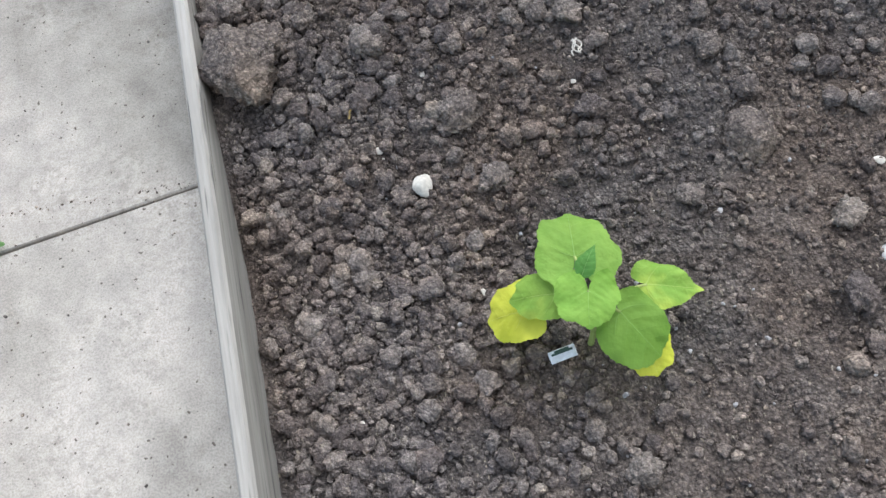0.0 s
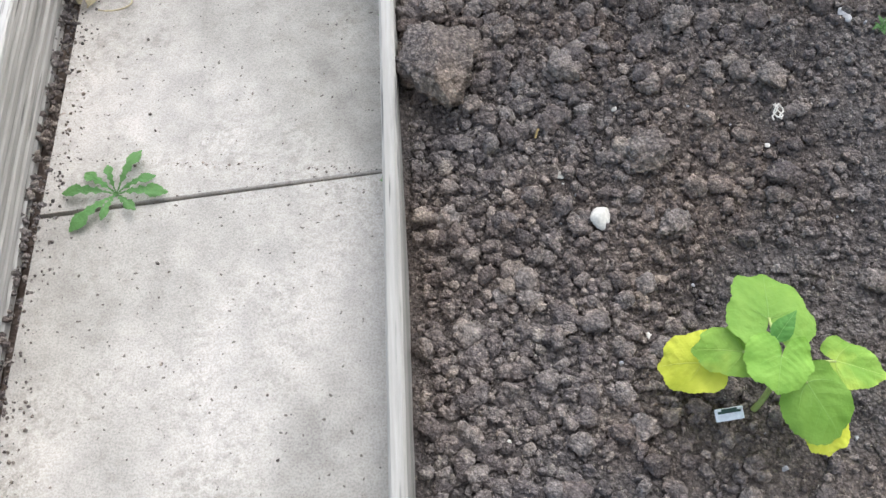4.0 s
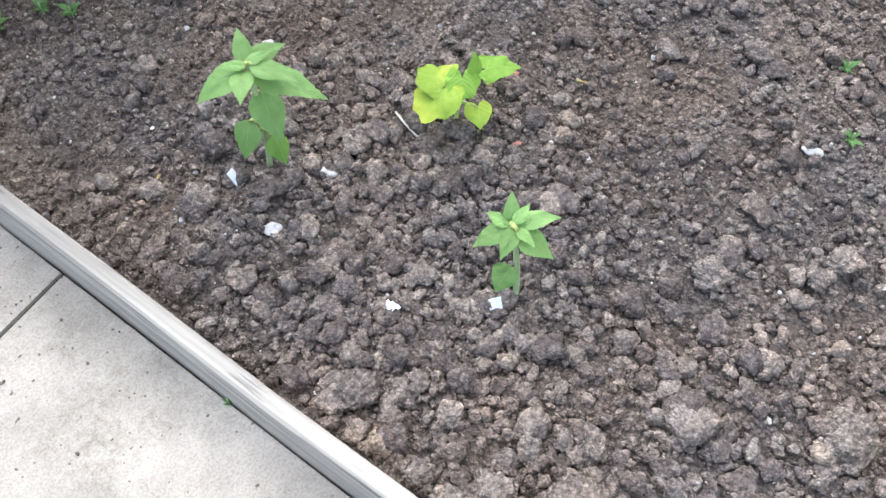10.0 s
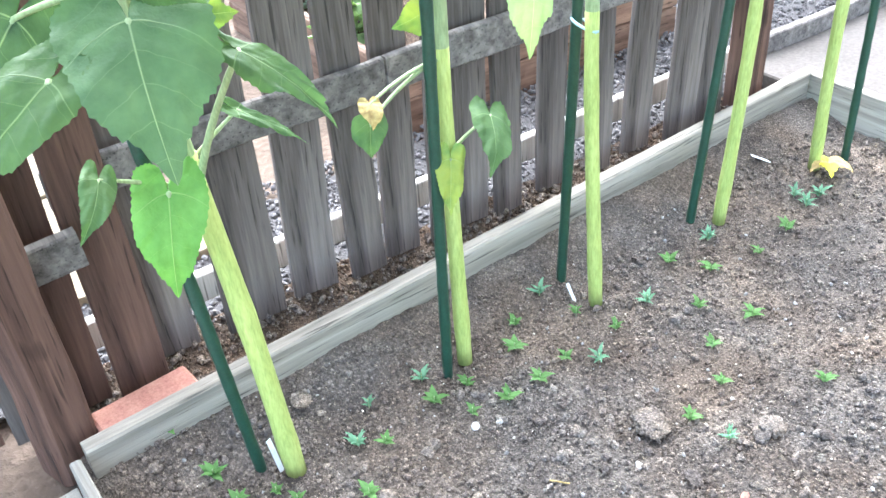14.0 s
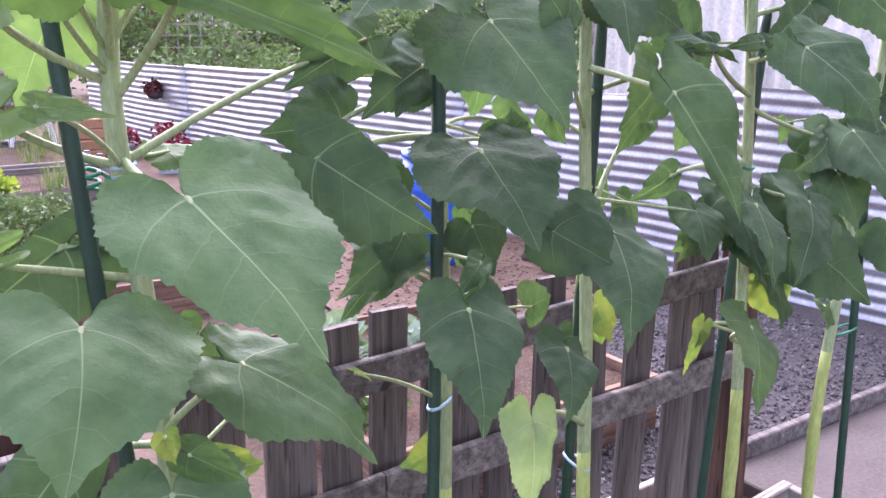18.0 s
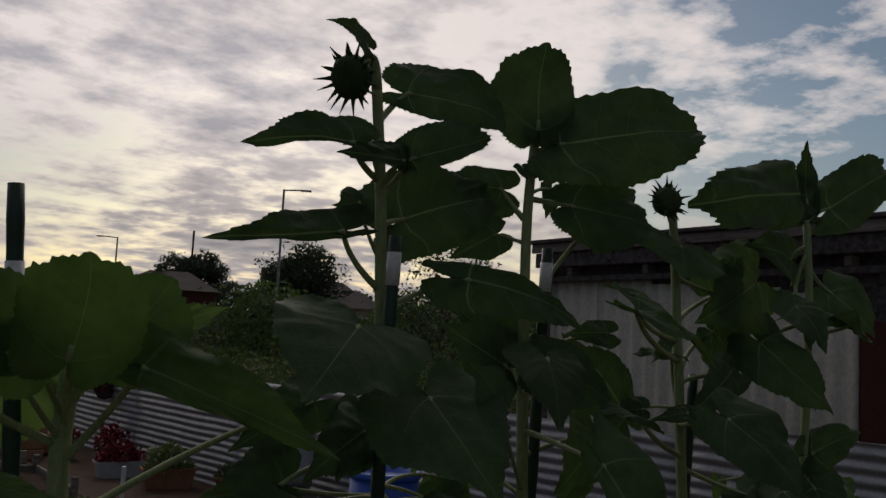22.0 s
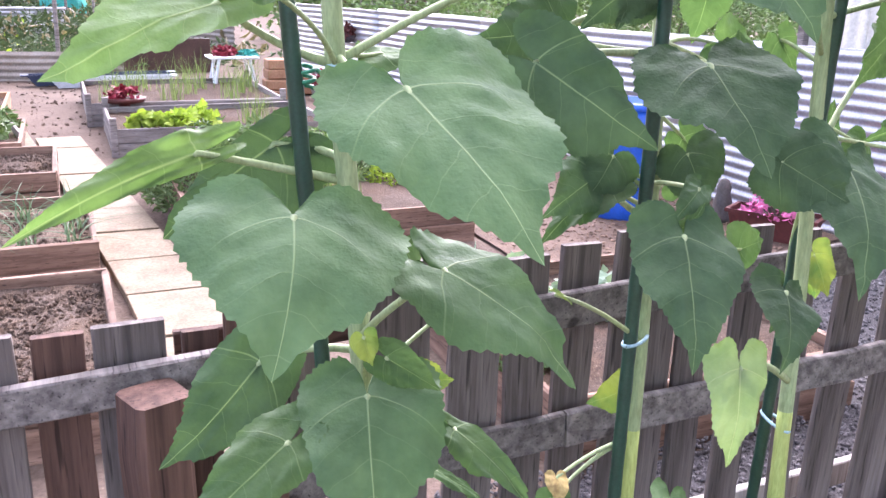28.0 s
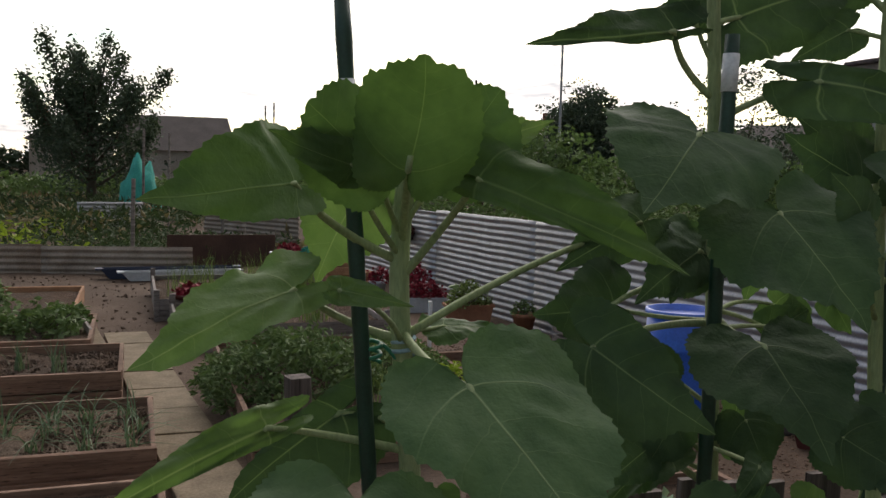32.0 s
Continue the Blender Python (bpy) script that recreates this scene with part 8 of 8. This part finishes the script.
for sx in (-1, 1):
    for sy in (-1, 1):
        part("leg", tube(bmesh.new(), [(sx * 0.30, sy * 0.23, 0), (sx * 0.2, sy * 0.2, 0.5)], 0.022, 8), M_WHITE, table)
    part("brace", tube(bmesh.new(), [(sx * 0.28, -0.22, 0.15), (sx * 0.22, 0.22, 0.42)], 0.015, 8), M_WHITE, table)
bush(1.85, 12.4, 0.47, 0.16, 0.14, 0.12, 300, 0.06, M_RED, "bunch of red flowers on a white table", 86, "flowers", "flower_bunch", 0.8)
bush(2.15, 12.4, 0.47, 0.12, 0.12, 0.06, 200, 0.06, M_TEAL, "teal cover lying on a white table", 87, "cover", "table_cover", 0.9)
flat = thing("flower_dish", (0.42, 10.05, 0.19), "dark dish of pink-red flowers on a post", "flower dish")
smooth(part("dish", lathe(bmesh.new(), [(0.06, -0.25), (0.06, 0.0), (0.2, 0.02), (0.22, 0.06), (0.19, 0.06)], 20), M_MAROON, flat))
rng_points = clumpy(np.random.default_rng(88), (0, 0, 0.10), (0.17, 0.17, 0.07), 240, 14)
leaf_cloud("flowers", rng_points, 0.06, M_RED, 88, parent=flat, aspect=0.9)
trough(0.35, 14.15, -0.06, 2.0, 0.22, 0.16, M_NAVY, 4, "long dark blue trough planter before the low steel sheets")
trough(0.5, 13.85, -0.06, 1.7, 0.2, 0.14, M_GREYPLASTIC, 4, "long grey trough planter before the low steel sheets")
tub = trough(4.0, 4.45, -0.05, 0.55, 0.24, 0.17, M_MAROON, -60, "dark red trough planter of pink flowers by the steel fence")
bush(4.0, 4.45, 0.10, 0.16, 0.2, 0.14, 300, 0.045, M_PINK, "pink flowers in a dark red trough", 89, "potted plant", "potted_plant", 0.8)
orn = lathe(bmesh.new(), [(0.075, 0), (0.085, 0.03), (0.06, 0.06), (0.065, 0.14), (0.045, 0.2), (0.05, 0.24), (0.03, 0.29), (0.01, 0.3)], 16)
for v in orn.verts:
    v.co += Vector((0.012, 0.008, 0)) * noise.noise(v.co * 22)
orn = smooth(part("garden_ornament", orn, M_CONC))
orn.location = (3.95, 4.9, -0.055)
tagged(orn, "small weathered stone garden ornament on the ground", "ornament")
tip_bin = thing("plastic_tub", (3.72, 7.25, -0.05), "pale grey plastic tub lying tilted on the ground", "tub")
smooth(part("tub_body", lathe(bmesh.new(), [(0.17, 0), (0.2, 0.3), (0.22, 0.31), (0.22, 0.34), (0.19, 0.34), (0.16, 0.05)], 20), M_GREYPLASTIC, tip_bin))
tip_bin.rotation_euler = (radians(-35), radians(20), 0)
tip_bin.location.z = 0.32
stool = thing("crate", (3.72, 7.35, -0.06), "weathered grey crate under a plastic tub", "crate")
for zz in (0.02, 0.13, 0.24):
    part("slat", box_bm(-0.2, 0.2, -0.2, 0.2, zz, zz + 0.08, 0.004), M_GREYWOOD, stool)
post2 = part("stump_post", plank(0.58, 0.12, 0.12, 140, 0.01, 0.003, 5), M_PALE)
post2.matrix_basis = pose(0.68, 4.9, -0.07, 0, 0, 10)
tagged(post2, "short weathered square timber post standing by a raised bed", "post")
lean = part("leaning_plank", plank(0.9, 0.14, 0.025, 141, 0.004, 0.003, 5), M_PALE_SLAB)
lean.matrix_basis = pose(-0.42, 8.2, 0.0, 0, 0, 0) @ pose(0, 0, 0.02, -82, 0, 12)
tagged(lean, "pale plank lying slanted beside the path", "plank")
sheet = part("white_post", tube(bmesh.new(), [(2.3, 7.5, -0.06), (2.3, 7.5, 0.5)], 0.02, 8), M_WHITE)
tagged(sheet, "short white pipe standing in the earth", "pipe")

# trellis behind the steel fence
trellis = thing("trellis", (4.45, 14.6, 0.12), "weathered wooden trellis behind the steel fence", "trellis")
for i in range(9):
    part("slat", box_bm(i * 0.18, i * 0.18 + 0.02, 0, 0.02, 0.5, 1.75, 0.002), M_GREYWOOD, trellis)
for j in range(7):
    part("slat", box_bm(-0.05, 1.5, -0.021, -0.001, 0.6 + j * 0.18, 0.62 + j * 0.18, 0.002), M_GREYWOOD, trellis)
trellis.rotation_euler.z = radians(-25)

# ---- distance ----
def house(x, y, w, d, eaves, ridge, rot, label, windows=3, chimney=True, wall=None, hip=0.3):
    h = thing("house", (x, y, -0.1), label, "house")
    part("wall", box_bm(-w / 2, w / 2, -d / 2, d / 2, 0, eaves, 0), wall or M_WALL, h)
    bm = bmesh.new()
    o = 0.3
    a = [bm.verts.new(p) for p in ((-w / 2 - o, -d / 2 - o, eaves - 0.1), (w / 2 + o, -d / 2 - o, eaves - 0.1), (w / 2 + o, d / 2 + o, eaves - 0.1), (-w / 2 - o, d / 2 + o, eaves - 0.1), (-w / 2 + d * hip, 0, ridge), (w / 2 - d * hip, 0, ridge))]
    for f in ((0, 1, 5, 4), (1, 2, 5), (2, 3, 4, 5), (3, 0, 4), (3, 2, 1, 0)):
        bm.faces.new([a[i] for i in f])
    roof = part("roof", bm, M_TILE, h)
    if chimney:
        part("chimney", box_bm(-w / 2 + 0.5, -w / 2 + 0.9, -0.3, 0.3, eaves, ridge + 0.85, 0.02), M_BRICK, roof)
    for i in range(windows):
        wx = -w / 2 + w * (i + 0.5) / windows
        win = part("window", box_bm(wx - 0.6, wx + 0.6, -d / 2 - 0.06, -d / 2 - 0.01, eaves - 1.7, eaves - 0.6, 0.01), M_WHITE, h)
        part("pane", box_bm(wx - 0.52, wx + 0.52, -d / 2 - 0.08, -d / 2 - 0.065, eaves - 1.62, eaves - 0.68, 0), M_NAVY, win)
    h.rotation_euler.z = radians(rot)
    return h


house(2.27, 57, 6.4, 6, 2.7, 4.75, -3, "low bungalow with a grey tiled roof beyond the plots", 0, False, None, 0.03)
house(7.0, 57.5, 3.0, 5, 3.2, 3.9, -3, "low outbuilding beside a bungalow", 1, False)
house(-3.6, 57, 4.4, 5, 3.15, 4.2, 2, "grey-roofed bungalow with a tall chimney beyond the plots", 0)
house(16.8, 47.0, 5.0, 5, 3.6, 4.6, -24, "low flat-roofed hut on the allotment boundary", 1, False, M_MAROON)
house(28.7, 47.0, 3.0, 5, 3.3, 4.4, -30, "small white-gabled house beyond the plots", 1, False)
house(33.7, 62, 9.0, 7, 4.0, 5.7, -30, "row of houses with dark roofs in the distance", 4)
house(41.8, 50, 9.0, 7, 3.9, 5.5, -42, "row of houses with dark roofs in the distance", 4)


def street_lamp(x, y, h, arm, rot, label):
    l = thing("street_lamp", (x, y, -0.1), label, "street lamp", "street lamps")
    smooth(part("pole", tube(bmesh.new(), [(0, 0, 0), (0, 0, h * 0.3), (0, 0, h)], [0.09, 0.075, 0.06], 10), M_POLE, l))
    smooth(part("arm", tube(bmesh.new(), [(0, 0, h - 0.05), (arm * 0.6, 0, h), (arm, 0, h + 0.02)], 0.04, 8), M_POLE, l))
    part("lamp_head", box_bm(arm - 0.1, arm + 0.45, -0.09, 0.09, h - 0.05, h + 0.05, 0.02), M_POLE, l)
    l.rotation_euler.z = radians(rot)


street_lamp(21.0, 42.5, 9.2, 1.0, -28, "tall grey street lamp with one arm beyond the plots")
street_lamp(21.2, 71.4, 8.4, -1.5, -28, "distant street lamp with one arm")
for x, y, h, r in ((28.4, 74.0, 9.8, 0.10), (7.95, 59.3, 5.7, 0.05), (8.45, 58.9, 5.9, 0.05)):
    tagged(part("utility_pole", tube(bmesh.new(), [(x, y, -0.1), (x, y, h)], r, 8), M_BARK), "wooden utility pole in the distance", "pole", "utility poles")
for x, y, h in ((0.7, 25.2, 2.5), (0.05, 25.3, 2.6), (1.95, 25.1, 2.5), (1.6, 19.5, 1.55), (-0.2, 15.9, 1.4), (-5.2, 30.0, 2.4)):
    tagged(part("plot_post", tube(bmesh.new(), [(x, y, -0.1), (x + 0.03, y, h)], 0.035, 7), M_GREYWOOD), "thin weathered post on a far plot", "post", "posts on the far plots")
net = thing("fruit_cage", (0.0, 30.2, 0.1), "teal netting draped over a heap on a far plot", "netting")
bm = bmesh.new()
bmesh.ops.create_uvsphere(bm, u_segments=20, v_segments=12, radius=1.0)
for v in bm.verts:
    v.co = Vector((v.co.x * 0.62, v.co.y * 0.6, max(0, v.co.z) * 1.62)) * (1 + 0.30 * noise.noise(v.co * 2.2) + 0.10 * noise.noise(v.co * 6))
smooth(part("net", bm, M_TEAL, net))
for x, y, w, h, rot, m, label in ((-7.7, 40.0, 2.6, 2.1, 5, M_GREYWOOD, "grey timber shed on a far plot"), (-10.2, 38.0, 2.2, 1.8, -5, M_CREAM, "pale shed on a far plot")):
    s = thing("garden_shed", (x, y, -0.1), label, "shed")
    part("wall", box_bm(-w / 2, w / 2, -0.9, 0.9, 0, h * 0.85, 0), m, s)
    part("roof", box_bm(-w / 2 - 0.15, w / 2 + 0.15, -1.05, 1.05, h * 0.85, h, 0.02), M_DARKWOOD, s)
    s.rotation_euler.z = radians(rot)

basket = thing("hanging_basket", (3.50, 12.2, 0.64), "small dark basket hung on the steel fence", "basket")
smooth(part("bowl", lathe(bmesh.new(), [(0.02, 0), (0.08, 0.02), (0.12, 0.08), (0.125, 0.11), (0.115, 0.11), (0.075, 0.035)], 18), M_DARKWOOD, basket))
smooth(part("hook", tube(bmesh.new(), [(0.0, 0.0, 0.11), (0.04, 0.0, 0.3), (0.09, 0.0, 0.42)], 0.006, 6), M_POLE, basket))
bush(3.50, 12.2, 0.73, 0.14, 0.13, 0.14, 320, 0.06, M_MAROON, "dark red trailing plant growing in a hanging basket", 90, "potted plant", "potted_plant", 0.7)

loose = part("loose_board", plank(1.15, 0.11, 0.025, 73, 0.003, 0.003, 8), M_GREYWOOD)
loose.matrix_basis = Matrix.Translation((-0.72, 9.6, 0.17)) @ pose(0, 0, 0, 0, 0, -80) @ pose(0, 0, 0, 0, 92, 0)
tagged(loose, "pale weathered board lying across a bed's corner", "board")
